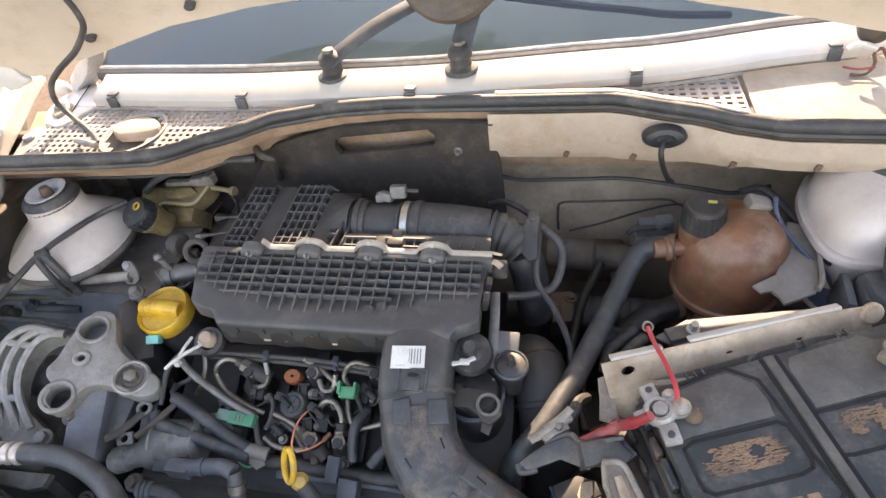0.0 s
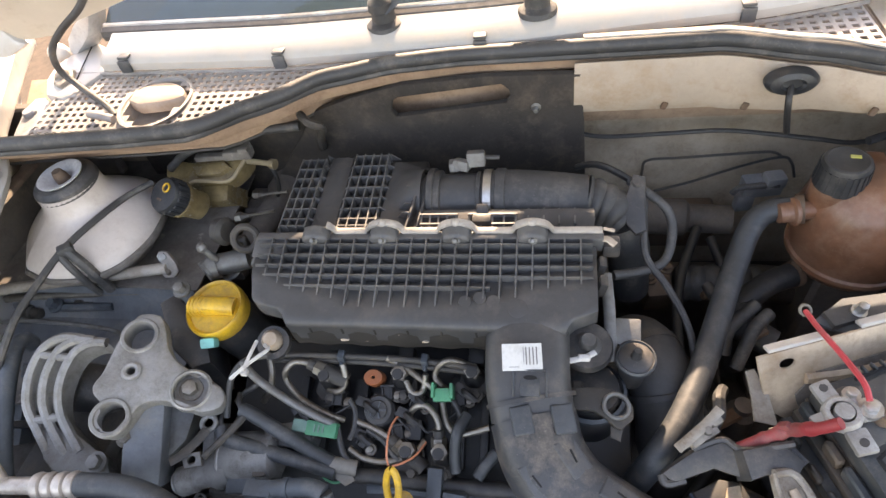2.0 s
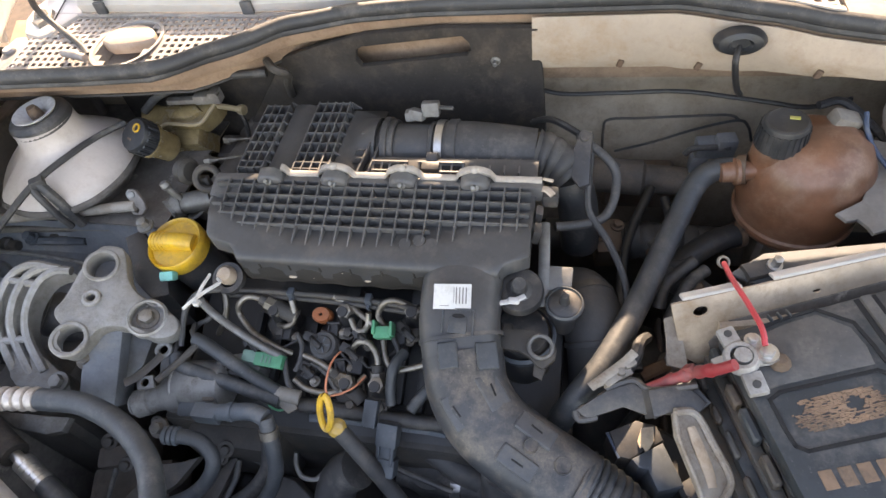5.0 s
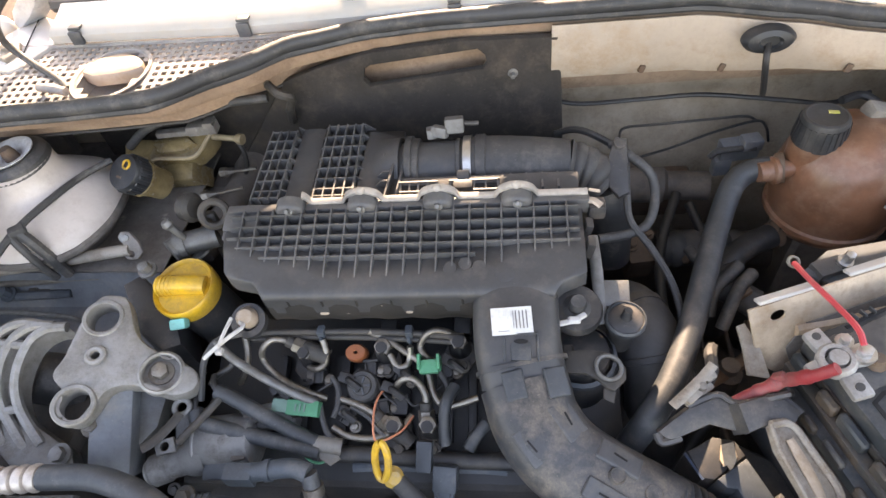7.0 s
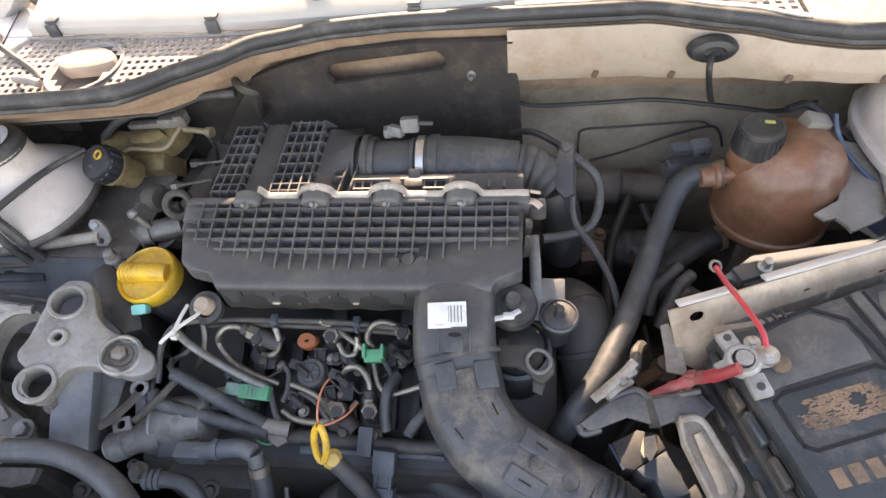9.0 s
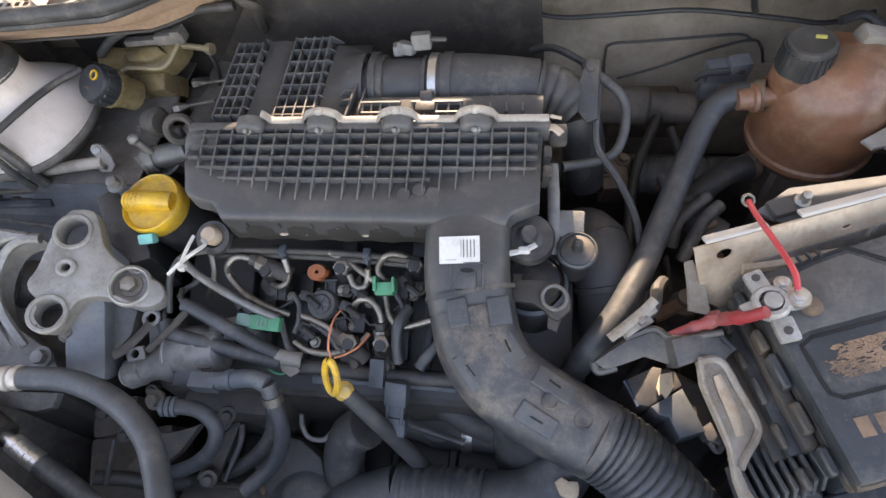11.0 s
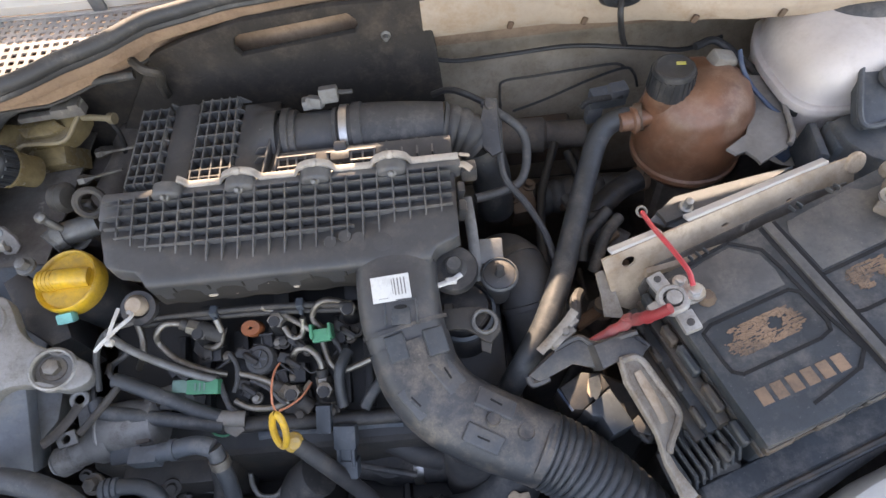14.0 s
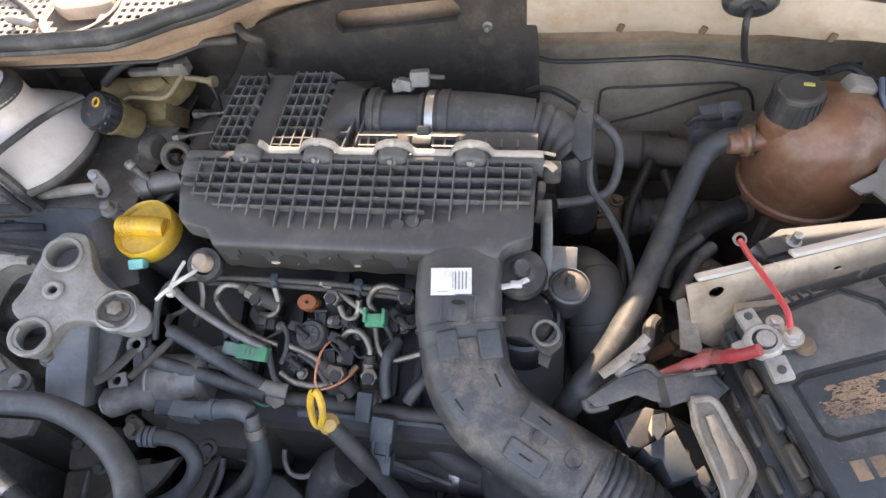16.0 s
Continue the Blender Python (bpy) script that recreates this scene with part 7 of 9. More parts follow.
tube([Vector(KC), Vector(KC) + Vector((0.012, -0.004, -0.02)), Vector(KC) + Vector((0.02, -0.006, -0.045)), Vector(KC) + Vector((0.022, -0.004, -0.075))], 0.0065, 8, 10, bm=b, wave=lambda k: 1.0 + 0.12 * (k % 2))
tube([Vector(KC) + Vector((-0.006, -0.008, 0)), Vector(KC) + Vector((0.004, -0.014, -0.02)), Vector(KC) + Vector((0.010, -0.016, -0.045)), Vector(KC) + Vector((0.014, -0.014, -0.070))], 0.0045, 8, 10, bm=b, wave=lambda k: 1.0 + 0.12 * (k % 2))
link("body", b, rubber, kc)
hose_thing("grey_vertical_pipe", [(-0.570, 0.287, 0.880), (-0.590, 0.321, 0.890), (-0.611, 0.360, 0.905), (-0.623, 0.397, 0.925), (-0.638, 0.448, 0.945), (-0.649, 0.490, 0.955), (-0.651, 0.506, 0.950), (-0.652, 0.509, 0.935)], 0.0095, blue_grey, "grey bent pipe beside the engine mount", "pipe", seg=12)
AH = [(-0.632, 0.337, 0.930), (-0.587, 0.340, 0.930), (-0.536, 0.343, 0.930), (-0.488, 0.348, 0.930), (-0.432, 0.348, 0.930), (-0.375, 0.331, 0.930), (-0.328, 0.301, 0.930), (-0.300, 0.264, 0.930), (-0.282, 0.230, 0.930)]
AH[:2] = [(-0.660, 0.374, 0.930), (-0.610, 0.347, 0.930), (-0.588, 0.340, 0.930)]
ac = thing("air_conditioning_hose", AH[4], "thick grey air conditioning hose with a crimped end", "hose")
link("hose", tube(AH[4:], 0.0122, 16, 6), hose_rubber, ac)
link("metal_end", tube(AH[:5], 0.0090, 14, 4), plate_metal, ac, "pale aluminium pipe end")
link("branch", tube([(-0.571, 0.341, 0.938), (-0.604, 0.363, 0.942), (-0.632, 0.381, 0.942), (-0.668, 0.403, 0.942)], 0.0062, 12, 4), plate_metal, ac, "pale aluminium branch pipe")
AD = Vector(AH[4]) - Vector(AH[3])
for i in range(4):
    link("crimp", lathe(axis(Vector(AH[3]) + AD * (0.06 + 0.27 * i), AD), [(0.009, -0.006), (0.0125, -0.0045), (0.0138, 0.0), (0.0125, 0.0045), (0.009, 0.006)], 20), plate_metal, ac)
AF = [(-0.620, 0.345, 0.895), (-0.585, 0.329, 0.893), (-0.552, 0.313, 0.890), (-0.520, 0.298, 0.886), (-0.468, 0.274, 0.880), (-0.441, 0.262, 0.875)]
ac2 = thing("air_conditioning_pipe", AF[2], "black sleeved pipe with a bright crimped fitting", "hose")
link("sleeve", tube(AF[:4], 0.015, 14, 5), insulation, ac2)
link("neck", tube(AF[3:5], 0.0065, 12, 4), bright_steel, ac2)
d = Vector(AF[4]) - Vector(AF[3])
for i in range(5):
    link("crimp", lathe(axis(Vector(AF[3]) + d * (0.34 + 0.16 * i), d), [(0.007, -0.006), (0.0112, -0.0045), (0.0112, 0.0035), (0.0098, 0.0045), (0.007, 0.006)], 20), bright_steel, ac2)
link("tail", tube([AF[4], AF[5], Vector(AF[5]) + d], 0.0115, 14, 4), hose_rubber, ac2)
PLt = [(-0.599, 0.348, 0.870), (-0.494, 0.352, 0.870), (-0.496, 0.335, 0.870), (-0.515, 0.329, 0.870), (-0.560, 0.332, 0.870)]
tagged(link("mount_plate", slab(PLt, (0, -0.2, 1), 0.01, bevel=0.002), dull_alu), "grey cast plate below the air conditioning hose", "plate")

QB = [(-0.689, 0.591, 0.900), (-0.612, 0.599, 0.895), (-0.584, 0.579, 0.885), (-0.667, 0.568, 0.885)]
qb = thing("wing_bracket", QB[0], "blue grey steel bracket under the grey pipe", "bracket")
link("flange", tube([QB[0], QB[1]], 0.006, 8, 2), blue_grey, qb)
bolt(qb, (-0.693, 0.591, 0.905), (0, -0.3, 1), 0.007, 0.012, blue_grey)
for a_, b_, r_ in (((-0.800, 0.606, 0.900), (-0.768, 0.613, 0.910), 0.008), ((-0.672, 0.603, 0.895), (-0.637, 0.601, 0.895), 0.009), ((-0.756, 0.590, 0.890), (-0.703, 0.585, 0.890), 0.010)):
    st = thing("pipe_fitting", a_, "grimy dark pipe fitting beside the wing apron", "pipe fitting", "pipe fittings")
    link("body", lathe(axis(a_, Vector(b_) - Vector(a_)), [(0, 0), (r_ * 0.8, 0), (r_, 0.003), (r_, 0.014), (r_ * 0.7, 0.016), (r_ * 0.7, 0.030), (0, 0.030)], 16), iron, st)
hose_thing("brake_line", [(-0.801, 0.553, 0.900), (-0.751, 0.566, 0.900), (-0.682, 0.566, 0.900), (-0.603, 0.559, 0.900), (-0.583, 0.563, 0.880)], 0.0032, dull_alu, "thin steel brake line beside the engine mount", "pipe", seg=8)
hose_thing("wing_loom", [(-0.648, 0.506, 0.920), (-0.655, 0.486, 0.910), (-0.665, 0.464, 0.890), (-0.662, 0.442, 0.870), (-0.644, 0.417, 0.860)], 0.006, rubber, "black loom behind the rubber mount", "cable", seg=8)
for q in [(-0.653, 0.413, 0.880), (-0.661, 0.439, 0.890), (-0.661, 0.492, 0.900)]:
    k = thing("wing_connector", q, "dark grey connector block beside the grey pipe", "connector", "wing connectors")
    link("body", box(Matrix.Translation(q) @ pose(0, 0, 0, 30, 10, 8), 0.026, 0.020, 0.022, 0.003, 2), blue_grey, k)
    link("latch", box(Matrix.Translation(q) @ pose(0, -0.006, 0.012, 30, 10, 8), 0.012, 0.014, 0.005, 0.001), deep_plastic, k)

# ---- brake fluid reservoir ----
res = thing("brake_fluid_reservoir", (-0.47, 0.74, 0.90), "yellowed clear brake fluid reservoir with a black cap", "brake reservoir")
RCx = axis((-0.520, 0.708, 1.000), (-0.28, -0.62, 1))
rcap = link("cap", lathe(RCx, [(0.0240, -0.012), (0.0245, 0.008), (0.0225, 0.012), (0.0, 0.013)], 36), cap_black, res, "black ribbed screw cap")
for i in range(15):
    link("cap_rib", box(RCx @ Matrix.Rotation(2 * math.pi * i / 15, 4, "Z") @ pose(0.0245, 0, -0.002), 0.0032, 0.0055, 0.018, 0.0012), cap_black, rcap, flat=True)
ring(RCx @ Vector((0.003, 0.010, 0.0135)), (-0.28, -0.62, 1), 0.0055, 0.0014, yellow, res, "cap_mark", "small gold cap symbol")
link("cap_bar", box(RCx @ pose(-0.002, -0.008, 0.0135), 0.008, 0.003, 0.001, 0), battery_label, res, "small gold cap bar")
link("neck", lathe(RCx, [(0.021, -0.05), (0.023, -0.012), (0.0258, -0.013), (0.0258, -0.017), (0.0225, -0.019)], 32), olive, res)
RP = [Vector((-0.010, 0.003, -0.004)) + p for p in spline([(-0.553, 0.797, 0.996), (-0.518, 0.789, 0.995), (-0.474, 0.792, 1.001), (-0.440, 0.791, 1.005), (-0.432, 0.782, 1.001), (-0.453, 0.759, 0.987), (-0.493, 0.758, 0.983), (-0.517, 0.758, 0.980), (-0.530, 0.748, 0.975), (-0.552, 0.756, 0.978), (-0.565, 0.785, 0.991), (-0.553, 0.797, 0.996)], 2)[:-1]]
link("body", slab(RP, (-0.1, -0.5, 1), 0.030, bevel=0.006), olive, res)
link("top_bulge", slab([(-0.524, 0.778, 0.9955), (-0.470, 0.782, 1.0005), (-0.458, 0.772, 0.9965), (-0.476, 0.763, 0.9905), (-0.512, 0.764, 0.9885)], (-0.1, -0.5, 1), 0.012, bevel=0.005), olive, res)
RP2 = [(-0.548, 0.760, 0.958), (-0.518, 0.769, 0.967), (-0.471, 0.768, 0.969), (-0.470, 0.746, 0.954), (-0.510, 0.744, 0.952), (-0.531, 0.742, 0.948)]
link("lower_chamber", slab(RP2, (-0.1, -0.7, 1), 0.05, bevel=0.008), olive, res)
link("seam", tube([(-0.543, 0.718, 0.963), (-0.533, 0.736, 0.972), (-0.525, 0.747, 0.979), (-0.513, 0.755, 0.985), (-0.491, 0.754, 0.986), (-0.454, 0.751, 0.989), (-0.439, 0.771, 1.000), (-0.433, 0.783, 1.006)], 0.0026, 8, 4), pale_olive, res, "pale moulded seam")
b = box(Matrix.Translation((-0.484, 0.781, 1.008)) @ pose(0, 0, 0, 0, 0, 4), 0.050, 0.012, 0.008, 0.002, 2)
box(Matrix.Translation((-0.444, 0.784, 1.011)) @ pose(0, 0, 0, 0, 0, 4), 0.040, 0.017, 0.014, 0.002, 2, bm=b)
box(Matrix.Translation((-0.433, 0.786, 1.017)) @ pose(0, 0, 0, 0, 0, 4), 0.014, 0.019, 0.010, 0.002, 2, bm=b)
link("level_sensor", b, apron_paint, res, "dusty grey level sensor plug")
link("return_stub", tube([(-0.449, 0.793, 0.990), (-0.427, 0.789, 0.990), (-0.400, 0.783, 0.990)], 0.0042, 10, 4), pale_olive, res, "yellowed return stub")
link("stub_end", lathe(axis((-0.404, 0.784, 0.990), (1, -0.2, 0)), [(0, 0), (0.0065, 0), (0.0075, 0.002), (0.0075, 0.009), (0, 0.010)], 14), pale_olive, res)
hose_thing("clutch_pipe", [(-0.403, 0.782, 0.986), (-0.399, 0.778, 0.970), (-0.402, 0.776, 0.950), (-0.410, 0.778, 0.935)], 0.0032, cable_black, "thin black pipe below the brake reservoir", "pipe", seg=8)
for n_, e_ in (((-0.440, 0.772, 0.942), (-0.390, 0.775, 0.945)), ((-0.450, 0.724, 0.943), (-0.395, 0.732, 0.948))):
    st = thing("brake_pipe_union", n_, "steel brake pipe union on the master cylinder", "pipe union", "brake pipe unions")
    link("nut", lathe(axis(n_, Vector(e_) - Vector(n_)), [(0, -0.004), (0.0072, -0.003), (0.0076, 0.006), (0.005, 0.009), (0.003, 0.016), (0, 0.016)], 6), steel, st)
    link("pipe", tube([n_, Vector(n_).lerp(Vector(e_), 0.5), e_], 0.0024, 8, 3), steel, st)
mc = thing("brake_master_cylinder", (-0.42, 0.74, 0.88), "grimy brake master cylinder below the reservoir", "brake cylinder")
link("cylinder", lathe(axis((-0.44, 0.72, 0.90), (0.2, 0.9, 0.1)), [(0, -0.06), (0.016, -0.06), (0.020, -0.04), (0.020, 0.08), (0.026, 0.09), (0.026, 0.12), (0, 0.12)], 20), grime, mc)
link("stay", box(pose(-0.43, 0.80, 0.86), 0.10, 0.06, 0.10, 0.008), grime, mc)
hose_thing("vacuum_hose", [(-0.560, 0.780, 0.989), (-0.523, 0.784, 1.014), (-0.459, 0.786, 1.036), (-0.404, 0.788, 1.044), (-0.345, 0.796, 1.043)], 0.0058, rubber, "black vacuum hose under the cowl flange", "hose", seg=10)
HK = (-0.328, 0.800, 1.049)
hk = thing("loom_hook", HK, "black steel hook on the firewall", "hook")
link("hook", tube([Vector(HK) + Vector(p) for p in ((-0.012, 0.0, 0.010), (0.002, -0.012, 0.004), (0.014, -0.006, -0.008), (0.004, 0.004, -0.03), (-0.006, 0.02, -0.06))], 0.006, 8, 4), iron, hk)
link("tip", lathe(axis(Vector(HK) + Vector((-0.012, 0.0, 0.010)), (-0.4, -0.3, 1)), [(0, 0.006), (0.004, 0.004), (0.005, 0), (0, -0.004)], 10), steel, hk)

# lifting eye and pipe flange left of the housing
LE = Vector((-0.385, 0.632, 1.000))
le = thing("lifting_eye", LE, "grey steel lifting eye beside the filter housing", "bracket")
ring(LE + Vector((0.004, 0, -0.002)), (0.25, -0.7, 0.6), 0.0145, 0.0048, iron, le, "eye")
link("cup", lathe(axis(LE + Vector((-0.026, 0.01, 0.0)), (0.9, -0.2, 0.1)), [(0, -0.012), (0.016, -0.012), (0.018, 0.0), (0.013, 0.004), (0, 0.004)], 20), iron, le)
link("stem", box(pose(LE[0] - 0.01, LE[1] + 0.006, LE[2] - 0.06), 0.02, 0.012, 0.11, 0.003), iron, le)
PS = [(-0.388, 0.629, 0.965), (-0.410, 0.622, 0.965), (-0.430, 0.615, 0.965), (-0.440, 0.604, 0.965)]
ps = thing("vacuum_pump_pipe", PS[1], "bright steel pipe stub with a ball pin", "pipe")
link("stub", tube(PS, 0.0140, 18, 4), dull_alu, ps)
link("strap", lathe(axis(PS[2], Vector(PS[1]) - Vector(PS[2])), [(0.0145, -0.006), (0.0165, -0.006), (0.0165, 0.006), (0.0145, 0.006)], 20), dull_alu, ps)
PN = (-0.432, 0.615, 1.000)
link("pin", tube([PN, Vector(PN) + Vector((0.010, 0.0, -0.025)), Vector(PN) + Vector((0.016, 0.002, -0.05))], 0.0045, 10, 3), dull_alu, ps)
link("pin_ball", lathe(axis(PN, (-0.3, 0, 1)), [(0, 0.007), (0.005, 0.005), (0.007, 0), (0.005, -0.005), (0, -0.007)], 14), dull_alu, ps)
link("washer", lathe(axis(Vector(PN) + Vector((0.018, 0.002, -0.052)), (-0.3, 0, 1)), [(0, 0.003), (0.012, 0.003), (0.013, 0), (0, 0)], 18), dull_alu, ps)
exh = thing("exhaust_elbow", (-0.36, 0.70, 0.80), "rusty pipe elbow behind the filter housing", "pipe")
link("elbow", tube([(-0.37, 0.66, 0.86), (-0.37, 0.72, 0.90), (-0.36, 0.78, 0.88), (-0.36, 0.80, 0.80)], 0.03, 14, 5), rusty, exh)
b = box(pose(-0.33, 0.72, 0.72), 0.10, 0.10, 0.25, 0.01)
link("foot", b, iron, exh)

# ---- injector area ----
rail = thing("fuel_return_rail", (-0.216, 0.507, 0.932), "dark steel fuel rail with plastic clips above the injectors", "fuel rail")
link("tube", tube([(-0.330, 0.508, 0.934), (-0.281, 0.509, 0.934), (-0.216, 0.509, 0.935), (-0.146, 0.507, 0.934), (-0.088, 0.502, 0.932)], 0.0036, 10, 3), iron, rail)
link("lower_tube", tube([(-0.328, 0.505, 0.927), (-0.247, 0.507, 0.928), (-0.161, 0.505, 0.927), (-0.093, 0.501, 0.925)], 0.0035, 10, 3), iron, rail)
for q in [(-0.242, 0.508, 0.936), (-0.146, 0.507, 0.936)]:
    link("clip", box(Matrix.Translation(q), 0.008, 0.011, 0.011, 0.0015, 2), blue_grey, rail, "grey plastic clip")
    link("clip_foot", box(Matrix.Translation(q) @ pose(0, -0.006, -0.008, 20, 0, 0), 0.004, 0.006, 0.012, 0.001), blue_grey, rail)

LINES = [
    [(-0.264, 0.496, 0.925), (-0.280, 0.500, 0.931), (-0.297, 0.500, 0.933), (-0.307, 0.492, 0.928), (-0.308, 0.485, 0.915), (-0.287, 0.468, 0.908), (-0.255, 0.454, 0.903), (-0.238, 0.454, 0.890)],
    [(-0.240, 0.500, 0.933), (-0.237, 0.491, 0.923), (-0.239, 0.483, 0.914), (-0.246, 0.477, 0.912), (-0.259, 0.482, 0.906)],
    [(-0.190, 0.508, 0.936), (-0.175, 0.506, 0.926), (-0.152, 0.493, 0.921), (-0.134, 0.483, 0.914)],
    [(-0.168, 0.491, 0.917), (-0.160, 0.480, 0.913), (-0.151, 0.479, 0.913), (-0.147, 0.486, 0.915), (-0.145, 0.495, 0.927)],
    [(-0.092, 0.506, 0.926), (-0.112, 0.507, 0.938), (-0.126, 0.504, 0.937), (-0.135, 0.497, 0.923), (-0.128, 0.487, 0.919), (-0.123, 0.487, 0.912)],
    [(-0.163, 0.455, 0.891), (-0.159, 0.461, 0.905), (-0.150, 0.464, 0.914), (-0.138, 0.462, 0.914), (-0.128, 0.450, 0.907), (-0.127, 0.432, 0.888)],
    [(-0.224, 0.451, 0.897), (-0.200, 0.444, 0.895), (-0.180, 0.435, 0.891), (-0.167, 0.427, 0.884)],
    [(-0.226, 0.424, 0.885), (-0.209, 0.416, 0.881), (-0.183, 0.414, 0.881), (-0.156, 0.423, 0.884), (-0.144, 0.438, 0.884)],
    [(-0.126, 0.473, 0.910), (-0.120, 0.453, 0.902), (-0.108, 0.442, 0.898), (-0.090, 0.445, 0.899), (-0.074, 0.450, 0.901)],
    [(-0.329, 0.504, 0.933), (-0.326, 0.490, 0.921), (-0.325, 0.474, 0.915), (-0.338, 0.468, 0.896)],
]
for i, pts in enumerate(LINES):
    line = thing("injector_pipe", pts[0], "bent dull steel injector pipe", "fuel pipe", "injector pipes")
    link("pipe", tube(pts, 0.0036, 10, 6), pipe_steel, line)
    if i in (0, 5, 6):
        e, f = Vector(pts[-1 if i else 0]), Vector(pts[-2 if i else 1])
        link("union_nut", plate(axis(e + (f - e).normalized() * 0.010, f - e), hexagon(0.0088), 0.022, bevel=0.001), pipe_steel, line, "steel union nut")
        link("sleeve", lathe(axis(e, f - e), [(0, 0.02), (0.0065, 0.018), (0.0065, 0.0), (0.0095, -0.002), (0.0095, -0.03)], 16), iron, line)

for q, lab in zip([(-0.260, 0.493, 0.910), (-0.175, 0.498, 0.912), (-0.094, 0.503, 0.914), (-0.124, 0.424, 0.883), (-0.159, 0.424, 0.883)], range(5)):
    inj = thing("injector", q, "dark steel injector body with a hexagon union", "injector", "injectors")
    up = (0.0, -0.35, 1)
    link("union_nut", plate(axis(Vector(q) + Vector((0, -0.004, 0.018)), up), hexagon(0.0092), 0.016, bevel=0.0012), pipe_steel, inj)
    link("body", lathe(axis(q, up), [(0, 0.022), (0.006, 0.022), (0.006, 0.016), (0.011, 0.0), (0.013, -0.01), (0.013, -0.05), (0, -0.05)], 18), oil_and_shade_black, inj)
    link("plug_body", box(axis(Vector(q) + Vector((0.002, 0.026, 0.0)), up), 0.018, 0.022, 0.018, 0.003, 2), oil_and_shade_black, inj)

    link("clamp_fork", slab([Vector(q) + Vector(p) for p in ((-0.014, 0.008, -0.004), (0.014, 0.008, -0.004), (0.018, -0.010, -0.011), (0.008, -0.020, -0.015), (-0.008, -0.020, -0.015), (-0.018, -0.010, -0.011))], up, 0.007, bevel=0.0015), iron, inj, "dark clamp fork")
    bolt(inj, Vector(q) + Vector((0.004, -0.018, -0.010)), up, 0.0050, 0.006, iron)
for i, x_ in enumerate((-0.298, -0.270, -0.228, -0.186, -0.142, -0.112, -0.082)):
    link("cover_rib", box(pose(x_, 0.462 + 0.006 * (i % 2), 0.868 + 0.0025 * (i % 2), 21.8, 0, 0), 0.010 + 0.004 * (i % 3), 0.100, 0.014, 0.003, 2), oil_and_shade_black, engine, "raised rib of the valve cover")
for pts_ in ([(-0.300, 0.470, 0.900), (-0.280, 0.462, 0.895), (-0.262, 0.466, 0.897), (-0.246, 0.470, 0.900)], [(-0.205, 0.480, 0.905), (-0.184, 0.472, 0.902), (-0.176, 0.458, 0.897), (-0.160, 0.446, 0.890)], [(-0.150, 0.452, 0.894), (-0.140, 0.446, 0.890), (-0.122, 0.458, 0.895), (-0.104, 0.472, 0.902)], [(-0.286, 0.446, 0.891), (-0.262, 0.452, 0.894), (-0.240, 0.462, 0.898), (-0.216, 0.478, 0.905)]):
    hose_thing("injector_wire", pts_, 0.0017, cable_black, "thin black wire among the injectors", "wire", seg=6)
OP = (-0.207, 0.496, 0.913)
plugo = thing("rubber_plug", OP, "orange brown rubber plug in the valve cover", "plug")
link("disc", lathe(axis(OP, (0, -0.4, 1)), [(0.002, 0.003), (0.003, 0.004), (0.0105, 0.004), (0.0122, 0.0), (0.0122, -0.01)], 28, squash=0.8), orange, plugo)
RCp = (-0.197, 0.462, 0.902)
cap = thing("glow_plug_cover", RCp, "round black cap on the cylinder head", "cap")
link("disc", lathe(axis(RCp, (0, -0.4, 1)), [(0, 0.005), (0.010, 0.005), (0.011, 0.003), (0.015, 0.003), (0.017, 0.0), (0.018, -0.02)], 28), deep_plastic, cap)
for i in range(5):
    a = i * 2 * math.pi / 5
    link("spoke", box(axis(RCp, (0, -0.4, 1)) @ Matrix.Rotation(a, 4, "Z") @ pose(0.006, 0, 0.0055), 0.007, 0.002, 0.002, 0), blue_grey, cap, flat=True)
GC = (-0.124, 0.474, 0.921)
gc = thing("pipe_clip", GC, "green plastic clip joining two injector pipes", "pipe clip")
b = box(Matrix.Translation(GC) @ pose(0, 0, 0, 22, 0, 4), 0.020, 0.014, 0.012, 0.002, 2)
for s_ in (-1, 1):
    box(Matrix.Translation(GC) @ pose(0.010 * s_, 0.004, 0.002, 22, 0, 4), 0.004, 0.016, 0.018, 0.001, bm=b)
link("body", b, green, gc)
GP2 = (-0.260, 0.438, 0.898)
gp = thing("wire_connector", GP2, "green wire connector with ribbed faces", "connector", "wire connectors")
GM = Matrix.Translation(GP2) @ pose(0, 0, 0, 22, 0, -4)
link("body", box(GM @ pose(0.003, 0, 0), 0.036, 0.016, 0.013, 0.002, 2), green, gp)
link("latch", box(GM @ pose(-0.022, 0.001, 0.001), 0.018, 0.014, 0.011, 0.002, 2), pale_green, gp)
for i in range(3):
    link("rib", box(GM @ pose(-0.004 + 0.005 * i, 0, 0.0065), 0.002, 0.008, 0.002, 0), pale_green, gp, flat=True)
hose_thing("orange_wire", [(-0.173, 0.461, 0.899), (-0.177, 0.445, 0.907), (-0.178, 0.428, 0.910), (-0.176, 0.409, 0.909), (-0.175, 0.403, 0.900)], 0.0012, copper_wire, "thin orange wire tied to the dipstick", "wire", seg=6)
hose_thing("orange_wire", [(-0.141, 0.434, 0.891), (-0.149, 0.417, 0.896), (-0.161, 0.407, 0.898), (-0.171, 0.402, 0.900)], 0.0012, copper_wire, "thin orange pink wire tied to the dipstick", "wire", seg=6)

